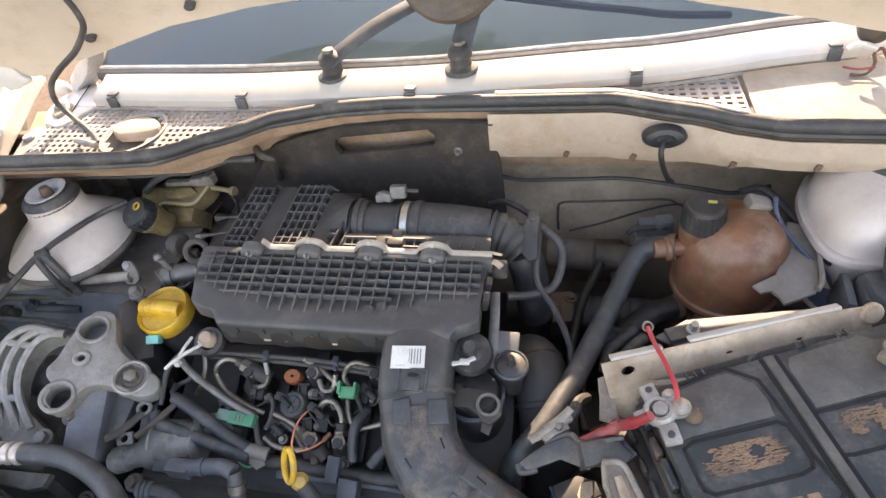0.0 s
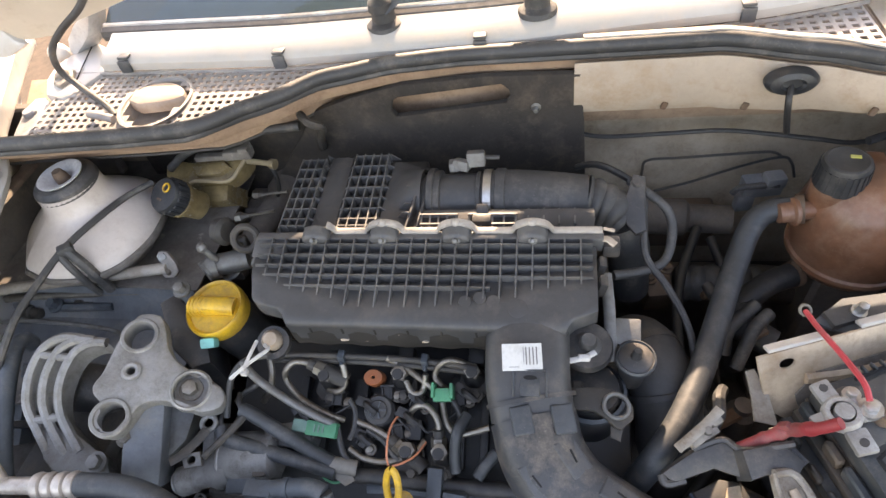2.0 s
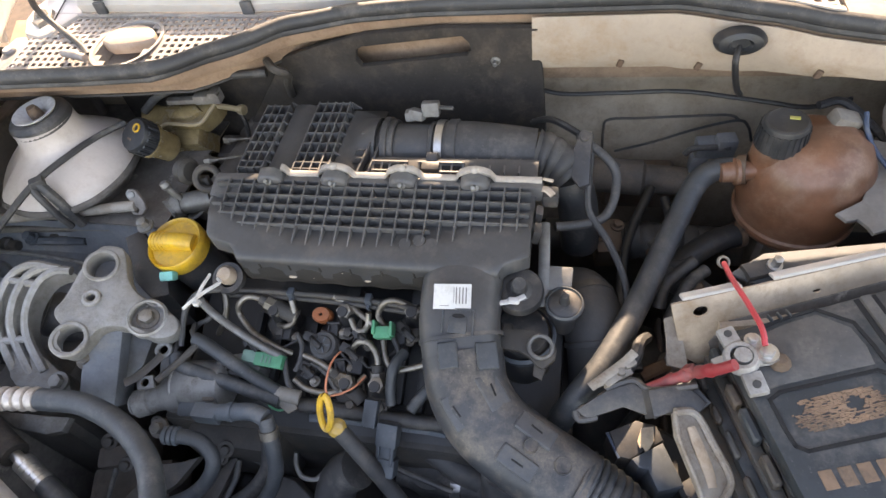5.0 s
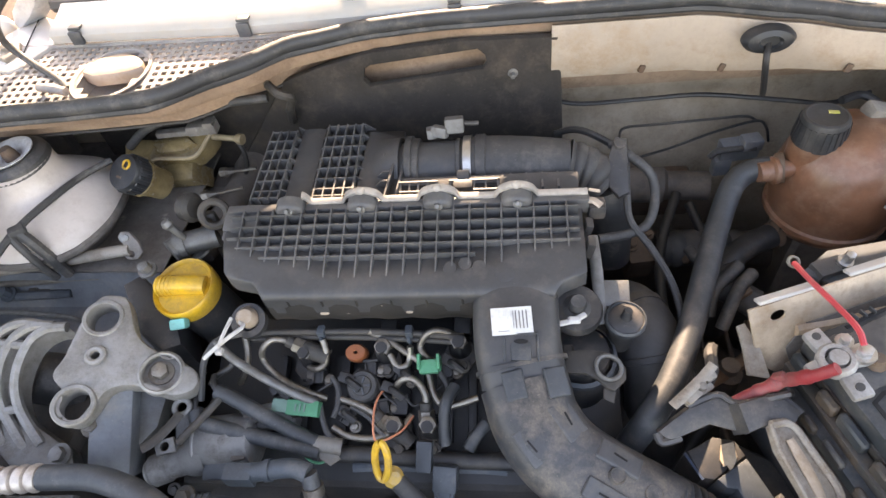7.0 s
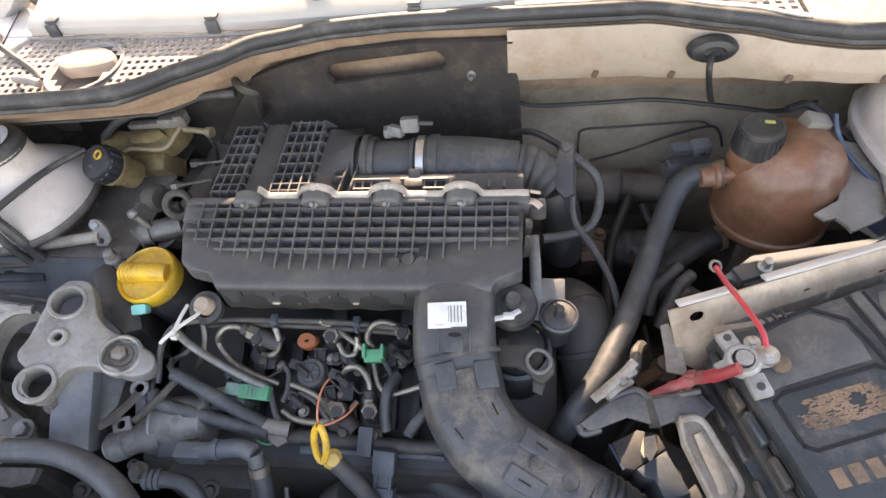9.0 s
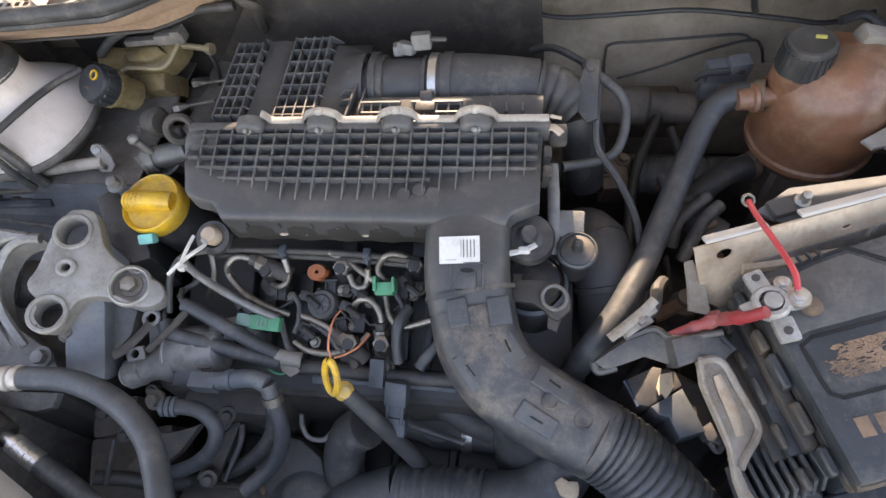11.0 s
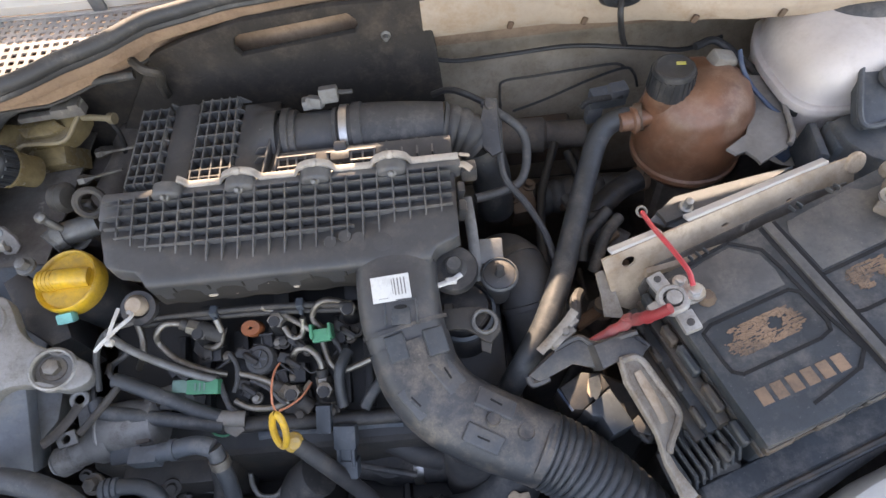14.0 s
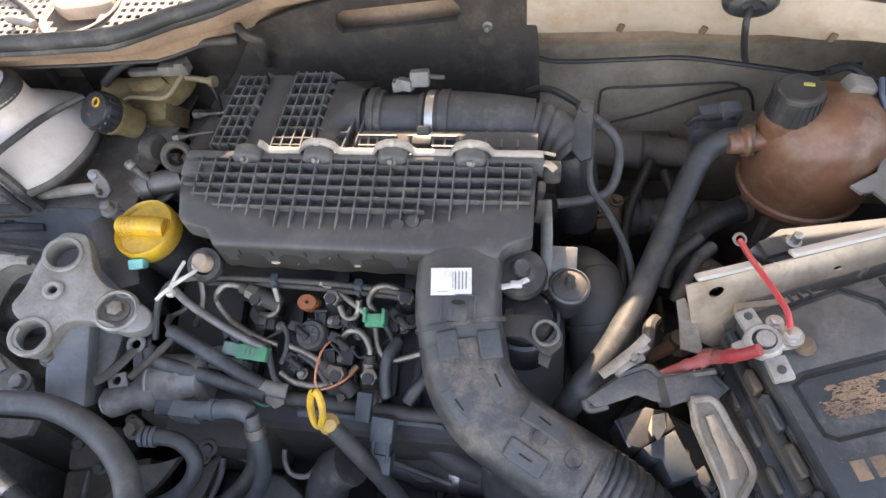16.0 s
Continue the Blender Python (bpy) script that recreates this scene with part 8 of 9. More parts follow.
for q, r_ in zip([(-0.247, 0.476, 0.898), (-0.155, 0.477, 0.898), (-0.190, 0.484, 0.901), (-0.109, 0.482, 0.900), (-0.210, 0.436, 0.881), (-0.175, 0.446, 0.885)], (0, -15, 5, 10, -30, 15)):
    k = thing("injector_plug", q, "black plastic plug clipped to the injector", "connector", "injector plugs")
    KM = Matrix.Translation(q) @ pose(0, 0, 0, 22, 0, r_) @ Matrix.Scale(0.78, 4)
    link("body", box(KM, 0.017, 0.022, 0.018, 0.003, 2), oil_and_shade_black, k)
    link("collar", box(KM @ pose(0, 0.009, 0.001), 0.021, 0.004, 0.020, 0.001), oil_and_shade_black, k)
    for s_ in (-1, 1):
        link("prong", box(KM @ pose(0.0065 * s_, -0.002, 0.0105), 0.003, 0.016, 0.003, 0.0006), oil_and_shade_black, k)
    bolt(k, KM @ Vector((0.014, -0.006, 0.002)), (0, -0.35, 1), 0.0042, 0.005, steel)

# dipstick
dip = thing("dipstick", (-0.157, 0.375, 0.90), "yellow oil dipstick ring handle", "dipstick")
DC = Vector((-0.158, 0.3705, 0.930))
upd = Vector((0.05, 0.45, 0.9)).normalized()
sx_ = Vector((0.95, -0.2, 0.25)).normalized()
link("ring", tube([DC + upd * (0.021 * math.cos(a)) + sx_ * (0.0070 * math.sin(a)) for a in [i * math.pi / 14 for i in range(29)]], 0.0036, 8, 1, caps=False), yellow, dip)
KD = Vector((-0.152, 0.367, 0.903))
link("knob", lathe(axis(KD, (0.4, -0.5, 0.8)), [(0, 0.009), (0.006, 0.008), (0.010, 0.003), (0.010, -0.002), (0.006, -0.016)], 20), material("amber_plastic", (0.50, 0.30, 0.06), 0.4), dip, "amber knob")
link("tube", tube([KD, KD + Vector((0.02, -0.012, -0.03)), KD + Vector((0.05, -0.03, -0.09)), KD + Vector((0.08, -0.05, -0.18)), KD + Vector((0.08, -0.06, -0.30))], 0.009, 12, 4), deep_plastic, dip)

# padded wiring and hoses over the pump
for pts, r_, lab_ in (([(-0.347, 0.445, 0.921), (-0.333, 0.441, 0.917), (-0.292, 0.425, 0.903), (-0.259, 0.413, 0.890), (-0.237, 0.406, 0.881)], 0.0078, "grey padded hose over the fuel pump"), ([(-0.369, 0.427, 0.910), (-0.361, 0.417, 0.906), (-0.323, 0.411, 0.897), (-0.277, 0.405, 0.887), (-0.237, 0.399, 0.879)], 0.0082, "thick grey padded hose over the fuel pump")):
    pad = thing("padded_hose", pts[2], lab_, "hose", "padded hoses")
    link("sleeve", tube(pts, r_, 14, 6, wave=lambda k: 1.0 + 0.025 * math.sin(k * 2.1)), hose_rubber, pad)
    d_ = Vector(pts[0]) - Vector(pts[1])
    link("mouth", lathe(axis(pts[0], d_), [(0.0035, -0.003), (0.0045, 0.0006), (r_ * 0.9, 0.0008), (r_ * 1.02, -0.002)], 16), hose_rubber, pad)
    link("core", tube([Vector(pts[0]) - d_ * 0.2, Vector(pts[0]) + d_ * 0.25 + Vector((0, 0.004, 0.002)), Vector(pts[0]) + d_ * 0.7 + Vector((0, 0.016, -0.004))], 0.0032, 8, 4), rubber, pad, "thin dark wire in the sleeve")
hose_thing("steel_line", [(-0.349, 0.485, 0.953), (-0.329, 0.471, 0.943), (-0.301, 0.459, 0.929), (-0.266, 0.447, 0.914), (-0.244, 0.443, 0.902)], 0.0046, dull_alu, "straight steel line across the injectors", "pipe", seg=10)
hose_thing("black_wire", [(-0.365, 0.438, 0.914), (-0.361, 0.463, 0.939), (-0.354, 0.477, 0.950), (-0.344, 0.488, 0.954), (-0.325, 0.498, 0.948)], 0.0035, rubber, "black wire looping past the filter housing", "wire", seg=8)
hose_thing("black_wire", [(-0.363, 0.457, 0.912), (-0.355, 0.467, 0.916), (-0.343, 0.474, 0.919), (-0.338, 0.484, 0.923)], 0.003, rubber, "short black wire beside the injectors", "wire", seg=8)
hose_thing("black_wire", [(-0.256, 0.456, 0.901), (-0.243, 0.445, 0.897), (-0.237, 0.430, 0.891), (-0.230, 0.416, 0.885), (-0.218, 0.408, 0.882)], 0.0034, rubber, "black wire between the injectors", "wire", seg=8)
hose_thing("black_wire", [(-0.231, 0.470, 0.907), (-0.223, 0.459, 0.902), (-0.222, 0.443, 0.896), (-0.226, 0.431, 0.891)], 0.003, rubber, "black wire between the injectors", "wire", seg=8)
hose_thing("sleeved_wire", [(-0.097, 0.458, 0.910), (-0.105, 0.439, 0.911), (-0.108, 0.422, 0.896), (-0.107, 0.409, 0.881)], 0.0062, hose_rubber, "sleeved wire beside the intake duct", "wire", seg=10)
hose_thing("sleeved_wire", [(-0.065, 0.427, 0.892), (-0.076, 0.415, 0.887), (-0.084, 0.403, 0.882)], 0.0065, hose_rubber, "sleeved wire end beside the intake duct", "wire", seg=10)
hose_thing("green_wire", [(-0.258, 0.400, 0.875), (-0.248, 0.393, 0.872), (-0.237, 0.391, 0.871), (-0.228, 0.395, 0.873)], 0.0014, green, "thin green wire under the padded hoses", "wire", seg=6)
hose_thing("black_wire", [(-0.208, 0.442, 0.894), (-0.189, 0.433, 0.890), (-0.177, 0.421, 0.885), (-0.169, 0.415, 0.883)], 0.0028, rubber, "black wire between the injectors", "wire", seg=8)
hose_thing("black_wire", [(-0.117, 0.478, 0.910), (-0.107, 0.464, 0.904), (-0.103, 0.449, 0.899)], 0.003, rubber, "black wire beside the green clip", "wire", seg=8)
for (a_, b_) in ([(-0.214, 0.470, 0.903), (-0.225, 0.473, 0.904)], [(-0.167, 0.461, 0.900), (-0.156, 0.458, 0.898)], [(-0.289, 0.460, 0.901), (-0.297, 0.454, 0.899)], [(-0.155, 0.476, 0.908), (-0.147, 0.470, 0.905)], [(-0.217, 0.440, 0.889), (-0.227, 0.443, 0.890)], [(-0.105, 0.487, 0.910), (-0.095, 0.481, 0.907)]):
    k = thing("sensor_plug", a_, "small black sensor plug among the injectors", "connector", "sensor plugs")
    link("body", box(frame_of(a_, Vector(b_) - Vector(a_), (0, -0.4, 1)), 0.018, 0.011, 0.012, 0.002, 2), oil_and_shade_black, k)
    link("boot", tube([a_, Vector(a_) + Vector((0.006, -0.008, 0.008)), Vector(a_) + Vector((0.016, -0.014, 0.004))], 0.004, 8, 3), oil_and_shade_black, k)
TPp = [(-0.242, 0.407, 0.882), (-0.223, 0.405, 0.881), (-0.215, 0.393, 0.876), (-0.225, 0.387, 0.874), (-0.236, 0.393, 0.876)]
tp = thing("taped_joint", TPp[0], "torn grey tape round the loom", "tape")
link("wrap", tube([TPp[0], TPp[1], Vector(TPp[1]) + Vector((0.008, 0, -0.002))], 0.0085, 12, 3), tape, tp)
link("flap", slab(TPp, (0, -0.5, 1), 0.002), tape, tp)
ZT = Vector((-0.333, 0.466, 0.965))
zt = thing("cable_tie", ZT, "white cable tie with loose ends", "cable tie")
link("loop", tube([ZT + Vector(p) for p in ((-0.016, -0.006, -0.004), (-0.004, 0.0, 0.004), (0.010, 0.012, 0.008), (0.020, 0.026, 0.006), (0.012, 0.034, 0.002))], 0.0022, 6, 4), white_plastic, zt)
link("tail", tube([ZT + Vector(p) for p in ((0.0, 0.0, 0.004), (0.004, 0.014, 0.010), (0.006, 0.034, 0.010))], 0.0020, 6, 4), white_plastic, zt)
link("head", box(Matrix.Translation(ZT), 0.008, 0.007, 0.006, 0.001), white_plastic, zt)
KN = (-0.323, 0.515, 0.955)
kn = thing("housing_bush", KN, "dusty pale rubber bush under the housing corner", "bush")
link("knob", lathe(axis(KN, (0.1, -0.5, 1)), [(0, 0.006), (0.008, 0.005), (0.0115, 0.0), (0.0115, -0.012)], 20), dirty_white, kn)
link("eye", lathe(axis(Vector(KN) - Vector((0, 0, 0.006)), (0.1, -0.5, 1)), [(0.012, 0.0), (0.019, 0.0), (0.020, -0.008), (0.012, -0.010)], 24), black_plastic, kn)

# lower loom channel
ch2 = thing("loom_channel", (-0.143, 0.403, 0.865), "black plastic loom channel with grey clips", "cable channel")
CP = [(-0.225, 0.402, 0.868), (-0.190, 0.402, 0.868), (-0.149, 0.400, 0.867), (-0.096, 0.399, 0.866), (-0.045, 0.398, 0.866), (-0.007, 0.392, 0.864)]
link("loom", tube(CP, 0.0088, 12, 4), cable_black, ch2, "taped black loom")
CP2 = [(-0.206, 0.396, 0.855), (-0.165, 0.398, 0.856), (-0.124, 0.397, 0.856), (-0.071, 0.397, 0.856), (-0.046, 0.396, 0.855)]
link("channel", tube(CP2, 0.008, 8, 4, squash=0.6), blue_grey, ch2)
link("clip", box(Matrix.Translation((-0.128, 0.397, 0.878)) @ pose(0, 0, 0, 30, 0, -3), 0.016, 0.030, 0.012, 0.002, 2), blue_grey, ch2, "grey plastic clip")
CN = (-0.108, 0.370, 0.850)
cn = thing("wire_connector", CN, "dark grey multi pin connector below the loom", "connector", "wire connectors")
CNM = Matrix.Translation(CN) @ pose(0, 0, 0, 38, 0, -4)
link("upper", box(CNM @ pose(0, 0.018, 0.004), 0.024, 0.026, 0.018, 0.002, 2), blue_grey, cn)
link("middle", box(CNM @ pose(0, 0, 0.001), 0.017, 0.022, 0.016, 0.002, 2), blue_grey, cn)
link("lower", box(CNM @ pose(0, -0.018, 0.002), 0.024, 0.020, 0.018, 0.002, 2), blue_grey, cn)
for s_ in (-1, 1):
    link("latch", box(CNM @ pose(0.008 * s_, 0, 0.010), 0.004, 0.03, 0.004, 0.001), blue_grey, cn)

# fuel pump and its fittings
pump = thing("fuel_pump", (-0.30, 0.40, 0.80), "dusty cast fuel pump with a steel cylinder", "pump")
PA, PB = Vector((-0.371, 0.407, 0.874)), Vector((-0.319, 0.412, 0.876))
link("cylinder", lathe(axis(PA, PB - PA), [(0, -0.002), (0.022, -0.002), (0.0275, 0.002), (0.0285, 0.006), (0.0285, 0.040), (0.0265, 0.043), (0.0265, 0.060), (0.020, 0.064), (0, 0.064)], 36), pump_cast, pump)
link("bright_edge", lathe(axis(PA, PB - PA), [(0.0272, 0.0005), (0.0284, 0.0022), (0.0290, 0.0035), (0.0284, 0.005)], 36), lead, pump, "worn bright edge")
NA, NC = Vector((-0.418, 0.378, 0.870)), Vector((-0.374, 0.395, 0.873))
link("front_boss", lathe(axis(NA, NC - NA), [(0, -0.002), (0.013, -0.002), (0.0165, 0.002), (0.0165, 0.018), (0.0145, 0.020), (0.0155, 0.034), (0.022, 0.044), (0.024, 0.060)], 28), pump_cast, pump)
ring(NA - (NC - NA).normalized() * 0.003, NC - NA, 0.0105, 0.0018, lead, pump, "boss_rim")
link("solenoid", box(Matrix.Translation((-0.321, 0.403, 0.882)) @ pose(0, 0, 0, 20, 0, 6), 0.016, 0.030, 0.024, 0.003, 2), grime, pump)
link("solenoid_pin", tube([(-0.315, 0.416, 0.895), (-0.315, 0.402, 0.886), (-0.315, 0.389, 0.877)], 0.0065, 10, 3), dull_alu, pump)
link("connector_block", box(Matrix.Translation((-0.340, 0.381, 0.871)) @ pose(0, 0, 0, 24, 0, 3), 0.034, 0.018, 0.022, 0.003, 2), blue_grey, pump, "grey plug block")
for i in range(2):
    link("connector_rail", box(Matrix.Translation((-0.314, 0.381, 0.871)) @ pose(0, 0.006 - 0.012 * i, 0.002, 24, 0, 3), 0.030, 0.004, 0.010, 0.001), blue_grey, pump)
link("top_block", slab([(-0.333, 0.438, 0.894), (-0.291, 0.446, 0.898), (-0.269, 0.431, 0.891), (-0.272, 0.419, 0.886), (-0.317, 0.420, 0.887)], (0, -0.4, 1), 0.04, bevel=0.004), pump_cast, pump)
link("flange", slab([(-0.406, 0.437, 0.884), (-0.379, 0.442, 0.886), (-0.370, 0.416, 0.875), (-0.368, 0.387, 0.864), (-0.384, 0.378, 0.860), (-0.403, 0.402, 0.870)], (0.5, -0.4, 0.8), 0.02, bevel=0.003), pump_cast, pump)
bolt(pump, (-0.315, 0.429, 0.894), (0, -0.4, 1), 0.006, 0.005, iron)
link("lower_body", box(pose(-0.31, 0.39, 0.775), 0.13, 0.07, 0.10, 0.016, 2), iron, pump)
TB = [Vector(p) for p in [(-0.399, 0.392, 0.915), (-0.379, 0.397, 0.915), (-0.373, 0.382, 0.915), (-0.392, 0.377, 0.915)]]
tb = thing("engine_tab", TB[0], "grey steel tab with a square hole", "bracket")
link("tab", slab(TB, (0, -0.4, 1), 0.004, holes=(((-0.386, 0.387, 0.915), 0.0045),), bevel=0.0008), dull_alu, tb)
link("stay", tube([(-0.375, 0.392, 0.912), (-0.355, 0.42, 0.915), (-0.34, 0.44, 0.92)], 0.004, 8, 3), iron, tb)
ring((-0.381, 0.428, 0.918), (0.2, -0.3, 1), 0.0075, 0.003, dull_alu, tb, "eye")
hose_thing("stay_strip", [(-0.379, 0.420, 0.920), (-0.386, 0.405, 0.920), (-0.396, 0.390, 0.920), (-0.406, 0.382, 0.920)], 0.006, iron, "dark steel stay beside the engine mount", "bracket", seg=8, squash=0.4)

# blue-ended fuel hose
FH = [(-0.311, 0.368, 0.895), (-0.278, 0.372, 0.898), (-0.254, 0.374, 0.900), (-0.237, 0.370, 0.898), (-0.233, 0.359, 0.885), (-0.230, 0.344, 0.862), (-0.232, 0.329, 0.838), (-0.248, 0.308, 0.810), (-0.281, 0.282, 0.790)]
fh = thing("fuel_hose", FH[3], "grey fuel hose with a ringed quick connector", "hose")
link("connector", tube(FH[:4], 0.0095, 12, 5), blue_grey, fh, "grey quick connector")
link("blue_ring", lathe(axis(FH[1], Vector(FH[2]) - Vector(FH[1])), [(0.009, -0.003), (0.0110, -0.003), (0.0110, 0.003), (0.009, 0.003)], 20), blue_grey, fh, "blue grey locking ring")
link("cage", box(Matrix.Translation(FH[0]) @ pose(0.004, 0, 0, 0, 0, 0), 0.030, 0.018, 0.020, 0.003, 2), blue_grey, fh)
link("hose", tube(FH[3:], 0.0088, 12, 5), hose_rubber, fh)
link("band", lathe(axis(FH[4], Vector(FH[5]) - Vector(FH[4])), [(0.0088, -0.005), (0.0105, -0.005), (0.0105, 0.005), (0.0088, 0.005)], 20), steel, fh)
SHp = [(-0.355, 0.342, 0.885), (-0.336, 0.344, 0.882), (-0.314, 0.343, 0.875), (-0.300, 0.331, 0.860), (-0.308, 0.314, 0.840), (-0.341, 0.300, 0.810), (-0.393, 0.289, 0.780)]
sh = thing("fuel_hose", SHp[2], "grey rubber fuel hose curling below the pump", "hose")
link("hose", tube(SHp, 0.0085, 12, 5), hose_rubber, sh)
for i in range(3):
    link("ferrule", lathe(axis(Vector(SHp[0]) + (Vector(SHp[1]) - Vector(SHp[0])) * (0.2 + 0.3 * i), Vector(SHp[1]) - Vector(SHp[0])), [(0.008, -0.003), (0.0105, -0.002), (0.0105, 0.002), (0.008, 0.003)], 16), blue_grey, sh)
bolt(sh, (-0.360, 0.347, 0.890), (0, -0.4, 1), 0.007, 0.008, iron)

# ---- low front clutter ----
TPl = [(-0.435, 0.288, 0.800), (-0.399, 0.326, 0.820), (-0.367, 0.333, 0.820), (-0.339, 0.344, 0.820), (-0.363, 0.315, 0.800), (-0.397, 0.291, 0.790)]
tagged(link("timing_plate", slab(TPl, (0, -0.3, 1), 0.010, bevel=0.002), iron), "dark engine plate below the fuel pump", "plate")
TPm = [(-0.353, 0.291, 0.775), (-0.341, 0.320, 0.785), (-0.315, 0.352, 0.800), (-0.306, 0.354, 0.800), (-0.317, 0.320, 0.785), (-0.330, 0.285, 0.770)]
tagged(link("stay_plate", slab(TPm, (0, -0.3, 1), 0.006, bevel=0.001), iron), "dark steel stay below the fuel pump", "plate")
tagged(link("belt_guard", slab([(-0.298, 0.319, 0.770), (-0.272, 0.349, 0.780), (-0.238, 0.347, 0.770), (-0.210, 0.331, 0.760), (-0.198, 0.295, 0.750), (-0.274, 0.280, 0.750)], (0, -0.4, 1), 0.02, bevel=0.005), deep_plastic), "dark plastic guard low in front of the engine", "guard")
for q, r_ in (((-0.313, 0.356, 0.820), 0.010), ((-0.411, 0.375, 0.830), 0.007), ((-0.325, 0.351, 0.800), 0.008), ((-0.468, 0.347, 0.820), 0.010), ((-0.446, 0.328, 0.800), 0.009), ((-0.329, 0.291, 0.790), 0.010)):
    kb = thing("pipe_union", q, "grimy pipe union low on the engine", "pipe union", "pipe unions")
    link("body", lathe(axis(q, (0.3, -0.5, 0.8)), [(0, r_ * 0.9), (r_ * 0.5, r_ * 0.9), (r_ * 0.6, r_ * 0.4), (r_, r_ * 0.3), (r_, -r_), (r_ * 0.6, -r_ * 1.4), (r_ * 0.6, -0.04)], 16), iron, kb)
hose_thing("steel_loop", [(-0.227, 0.365, 0.815), (-0.226, 0.353, 0.805), (-0.217, 0.343, 0.800), (-0.200, 0.342, 0.800), (-0.191, 0.350, 0.803)], 0.003, dull_alu, "bent steel wire loop below the dipstick", "bracket", seg=8)
hose_thing("brown_boot", [(-0.302, 0.299, 0.745), (-0.291, 0.288, 0.745), (-0.279, 0.283, 0.750), (-0.278, 0.291, 0.755), (-0.288, 0.296, 0.760)], 0.004, rusty, "brown rubber boot low in front", "boot", seg=8)
for pts in ([(-0.302, 0.352, 0.800), (-0.303, 0.332, 0.790), (-0.311, 0.313, 0.780), (-0.319, 0.293, 0.770)], [(-0.457, 0.322, 0.800), (-0.458, 0.296, 0.790), (-0.460, 0.274, 0.780)], [(-0.295, 0.359, 0.790), (-0.275, 0.354, 0.785), (-0.267, 0.341, 0.775), (-0.277, 0.328, 0.760)], [(-0.130, 0.387, 0.800), (-0.109, 0.371, 0.790), (-0.076, 0.363, 0.785), (-0.043, 0.357, 0.775)]):
    hose_thing("engine_wire", pts, 0.0036, rubber, "black sleeved wire low on the engine", "wire", seg=8)
RG = [(-0.076, 0.400, 0.815), (-0.037, 0.404, 0.815), (-0.005, 0.390, 0.800), (-0.002, 0.374, 0.790), (-0.037, 0.381, 0.795), (-0.060, 0.394, 0.805)]
rg = thing("starter_cover", RG[0], "dark blue grey plastic cover under the intake duct", "cover")
link("shell", slab(RG, (0, -0.4, 1), 0.03, bevel=0.006), blue_pad, rg)
link("edge", tube(RG[3:6], 0.003, 8, 4), blue_grey, rg)
# ---- low front hoses ----
BH = [(-0.215, 0.235, 0.720), (-0.190, 0.262, 0.740), (-0.156, 0.284, 0.757), (-0.111, 0.298, 0.766), (-0.014, 0.298, 0.775), (0.028, 0.303, 0.780), (0.057, 0.322, 0.785), (0.074, 0.354, 0.790), (0.078, 0.392, 0.790)]
bh = thing("turbo_duct", BH[3], "thick black air duct with a ribbed section low in front", "air duct")
link("left_run", tube(BH[:4], 0.0315, 18, 6), hose_rubber, bh)
link("ribbed_run", tube([BH[3], Vector(BH[3]).lerp(Vector(BH[4]), 0.5), BH[4]], 0.033, 18, 32, wave=lambda k: 1.0 + 0.05 * math.cos(k * math.pi / 4)), hose_rubber, bh)
link("right_run", tube(BH[4:], 0.0315, 18, 6), hose_rubber, bh)
RH = [(-0.146, 0.356, 0.820), (-0.169, 0.349, 0.800), (-0.181, 0.329, 0.770), (-0.179, 0.306, 0.730), (-0.168, 0.291, 0.680)]
rh = thing("radiator_hose", RH[2], "black radiator hose behind the air duct", "hose")
link("hose", tube(RH, 0.024, 16, 5), rubber, rh)
TH = [(-0.112, 0.384, 0.750), (-0.076, 0.377, 0.750), (-0.041, 0.374, 0.750), (0.008, 0.372, 0.750)]
th = thing("thermostat_hose", TH[1], "black rubber hose with a steel spring clamp", "hose")
link("hose", tube(TH, 0.020, 16, 4), rubber, th)
clamp(th, TH, 2, 0.0205, 0.012)
# spot of sun on the duct, added as a thin pale plate
sun_spot = thing("duct_sun_spot", (0.064, 0.318, 0.815), "pale patch on the black air duct that stands in for sun", "leaf")
link("blade", slab(spline([(0.058, 0.315, 0.8185), (0.065, 0.321, 0.8195), (0.072, 0.317, 0.8200), (0.081, 0.318, 0.8195), (0.082, 0.305, 0.8190), (0.076, 0.297, 0.8180), (0.070, 0.301, 0.8185), (0.064, 0.303, 0.8185)], 2), (0.05, -0.25, 1), 0.006, bevel=0.0015), patch_cream, sun_spot)
hs = thing("thermostat_housing", (-0.06, 0.40, 0.72), "dark cast housing behind the air duct", "housing")
b = lathe(axis((-0.075, 0.40, 0.70), (0, -0.2, 1)), [(0, 0), (0.035, 0), (0.036, 0.05), (0.028, 0.07), (0, 0.08)], 24)
box(pose(-0.02, 0.39, 0.72), 0.07, 0.06, 0.08, 0.01, 2, bm=b)
link("casting", b, deep_plastic, hs)
link("arm", tube([(-0.098, 0.402, 0.800), (-0.071, 0.395, 0.800), (-0.037, 0.379, 0.790), (-0.011, 0.374, 0.780)], 0.016, 12, 4), deep_plastic, hs)
vp = thing("vertical_pipe", (0.018, 0.370, 0.740), "wide black plastic pipe below the intake duct", "pipe")
link("pipe", tube([(0.028, 0.375, 0.84), (0.024, 0.365, 0.76), (0.02, 0.36, 0.62)], 0.034, 18, 4), rubber, vp)
PR = (-0.226, 0.285, 0.760)
ps2 = thing("power_steering_reservoir", PR, "round dark blue grey reservoir low in front", "reservoir")
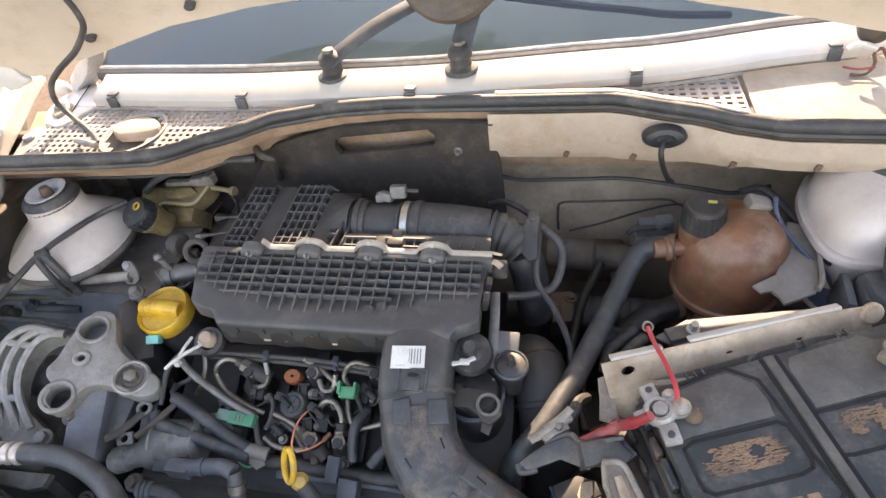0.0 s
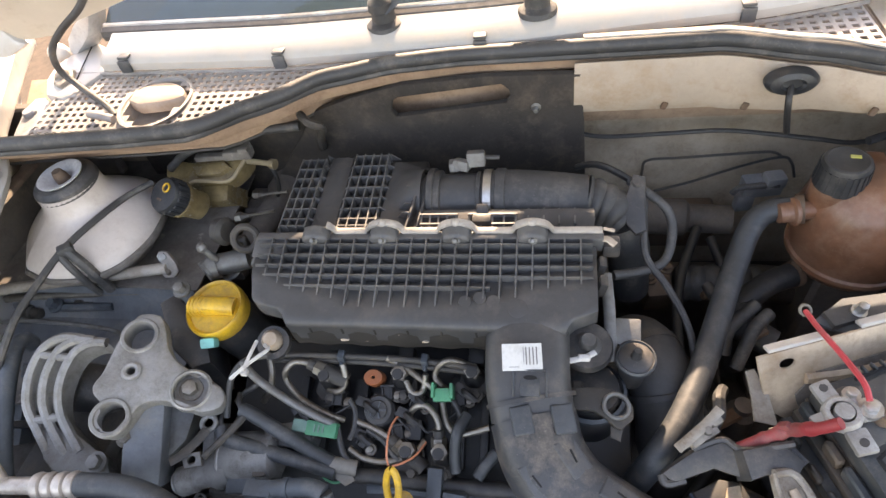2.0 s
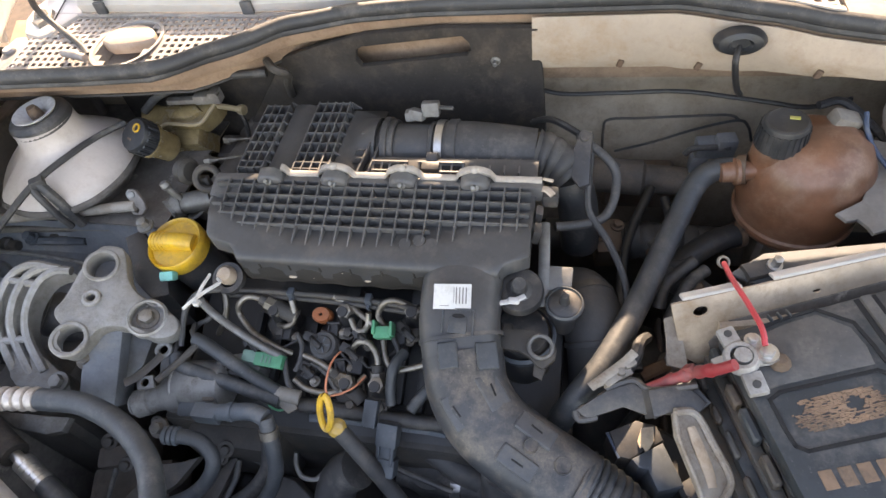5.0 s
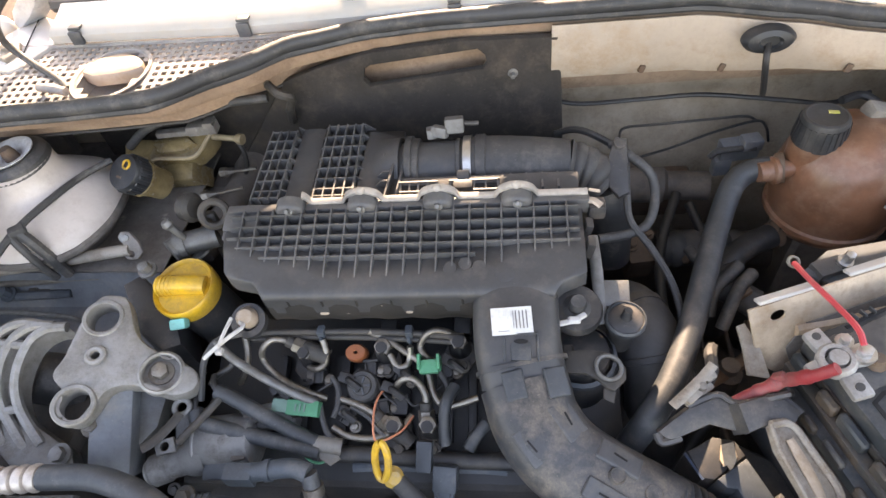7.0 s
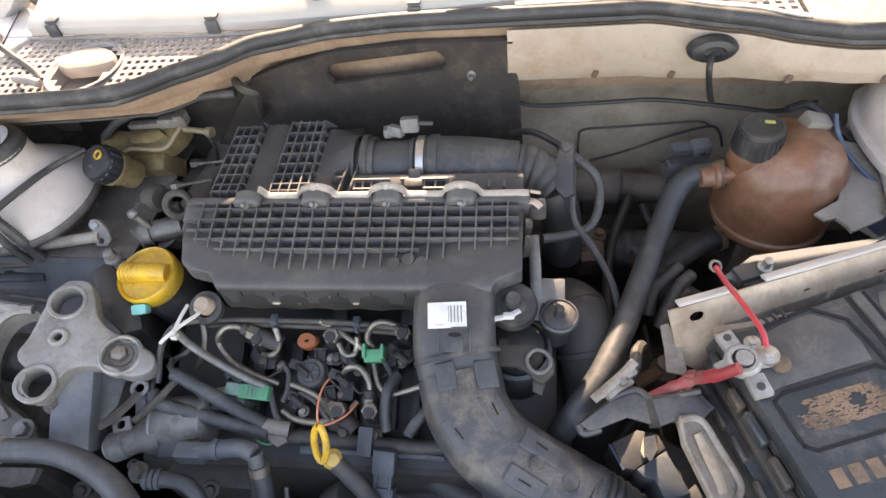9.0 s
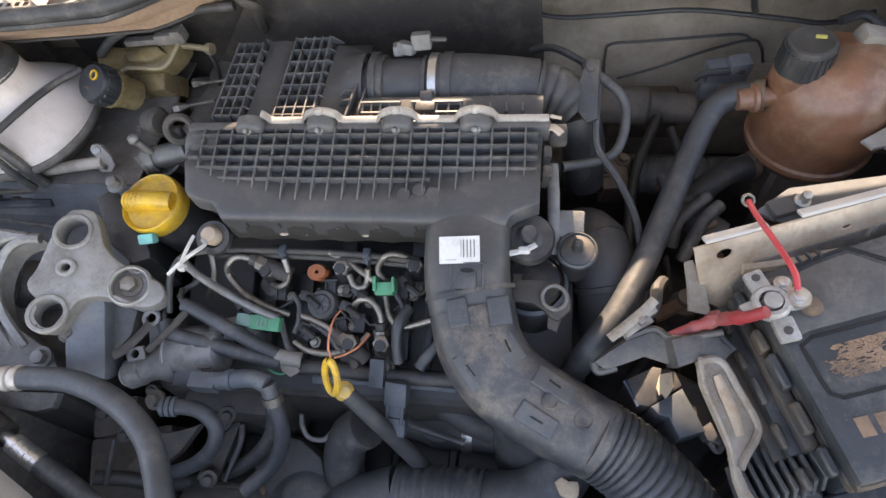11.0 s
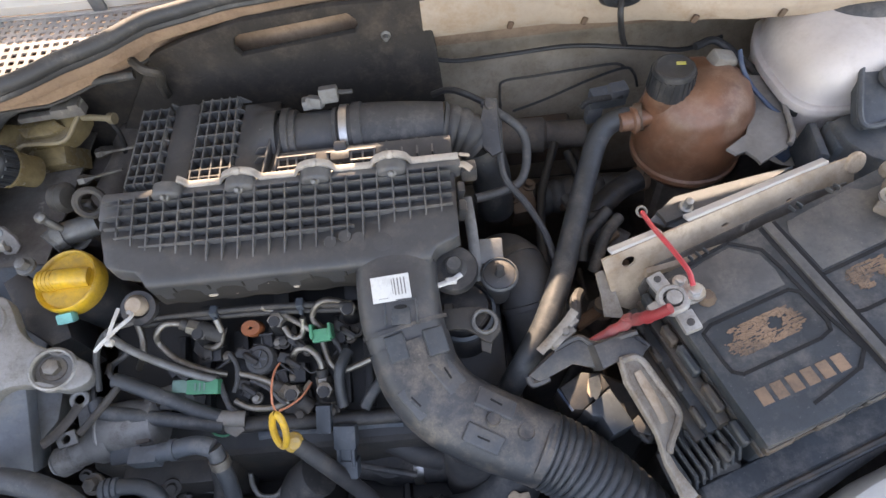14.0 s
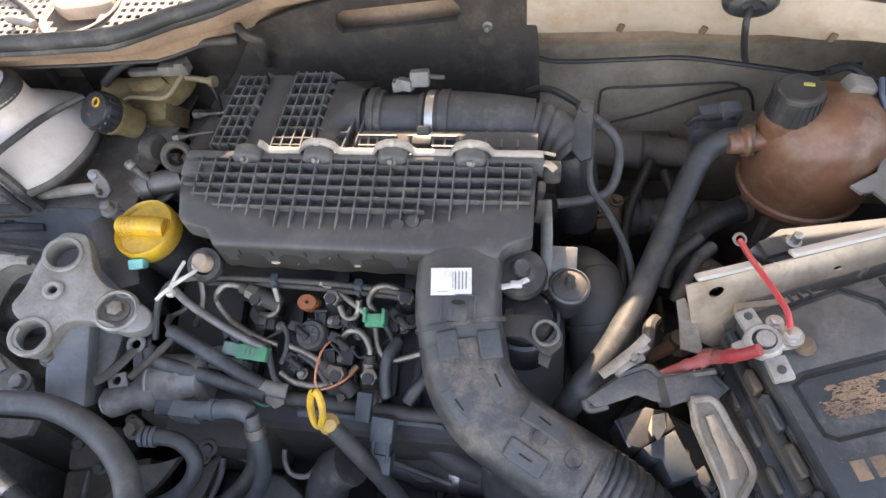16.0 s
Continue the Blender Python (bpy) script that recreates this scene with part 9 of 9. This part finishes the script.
link("can", lathe(axis(Vector(PR) - Vector((0, 0, 0.0)), (0, -0.1, 1)), [(0.0, 0.006), (0.018, 0.005), (0.026, 0.0), (0.030, -0.003), (0.040, -0.008), (0.046, -0.02), (0.046, -0.16)], 32), blue_pad, ps2)
alt = thing("alternator", (-0.30, 0.27, 0.60), "grimy dark alternator low in front of the engine", "alternator")
b = lathe(axis((-0.38, 0.27, 0.70), (1, 0, 0)), [(0, 0), (0.05, 0), (0.06, 0.015), (0.06, 0.10), (0.05, 0.115), (0, 0.115)], 26)
link("body", b, iron, alt)
for i in range(10):
    a = i * 2 * math.pi / 10
    link("fin", box(axis((-0.325, 0.27, 0.70), (1, 0, 0)) @ Matrix.Rotation(a, 4, "Z") @ pose(0.062, 0, 0), 0.008, 0.006, 0.08, 0.001), iron, alt)
for q, s_ in (((-0.468, 0.308, 0.740), 0.11), ((-0.501, 0.363, 0.760), 0.06)):
    bk = thing("accessory_bracket", q, "grimy grey cast accessory bracket", "bracket", "accessory brackets")
    link("casting", box(pose(q[0], q[1], q[2] - 0.03, 10, 0, 15), s_, s_ * 0.8, 0.06, 0.008, 2), grime, bk)
hose_thing("lower_hose", [(-0.477, 0.280, 0.780), (-0.445, 0.284, 0.770), (-0.411, 0.285, 0.750), (-0.354, 0.296, 0.750), (-0.297, 0.316, 0.770), (-0.263, 0.343, 0.800), (-0.254, 0.369, 0.840)], 0.009, rubber, "thin black hose low beside the reservoir", seg=10)
hose_thing("lower_cable", [(-0.338, 0.310, 0.720), (-0.297, 0.297, 0.740), (-0.284, 0.288, 0.740), (-0.292, 0.282, 0.740)], 0.005, rusty, "brown loom end low in front", "cable", seg=8)
# right front corner: bonnet landing panel
SLp = [(0.300, 0.248, 0.925), (0.334, 0.263, 0.930), (0.368, 0.279, 0.930), (0.411, 0.294, 0.930), (0.480, 0.318, 0.930), (0.520, 0.250, 0.925), (0.430, 0.190, 0.920), (0.330, 0.170, 0.918)]
slam = thing("slam_panel", SLp[1], "white painted slam panel edge beside the battery", "car body", "slam panels")
link("panel", slab(SLp, (0.05, -0.1, 1), 0.05, bevel=0.010), wing_paint, slam)
link("fold", tube([(0.256, 0.262, 0.880), (0.320, 0.280, 0.880), (0.392, 0.312, 0.880), (0.490, 0.355, 0.880)], 0.010, 10, 4), hose_rubber, slam)
LFp = [(-0.640, 0.322, 0.945), (-0.566, 0.290, 0.950), (-0.520, 0.269, 0.950), (-0.454, 0.242, 0.950), (-0.400, 0.218, 0.950), (-0.440, 0.130, 0.940), (-0.640, 0.180, 0.940)]
slam = thing("slam_panel", LFp[1], "white painted slam panel corner below the hoses", "car body", "slam panels")
link("panel", slab(LFp, (0, -0.1, 1), 0.05, bevel=0.008), wing_paint, slam)
# dark splash panel right of the engine, below the battery
sp = thing("relay_bracket", (0.17, 0.40, 0.80), "dark plastic bracket carrying the relays", "bracket")
link("plate", box(pose(0.190, 0.395, 0.77, 0, 0, -28), 0.08, 0.045, 0.18, 0.006), deep_plastic, sp)
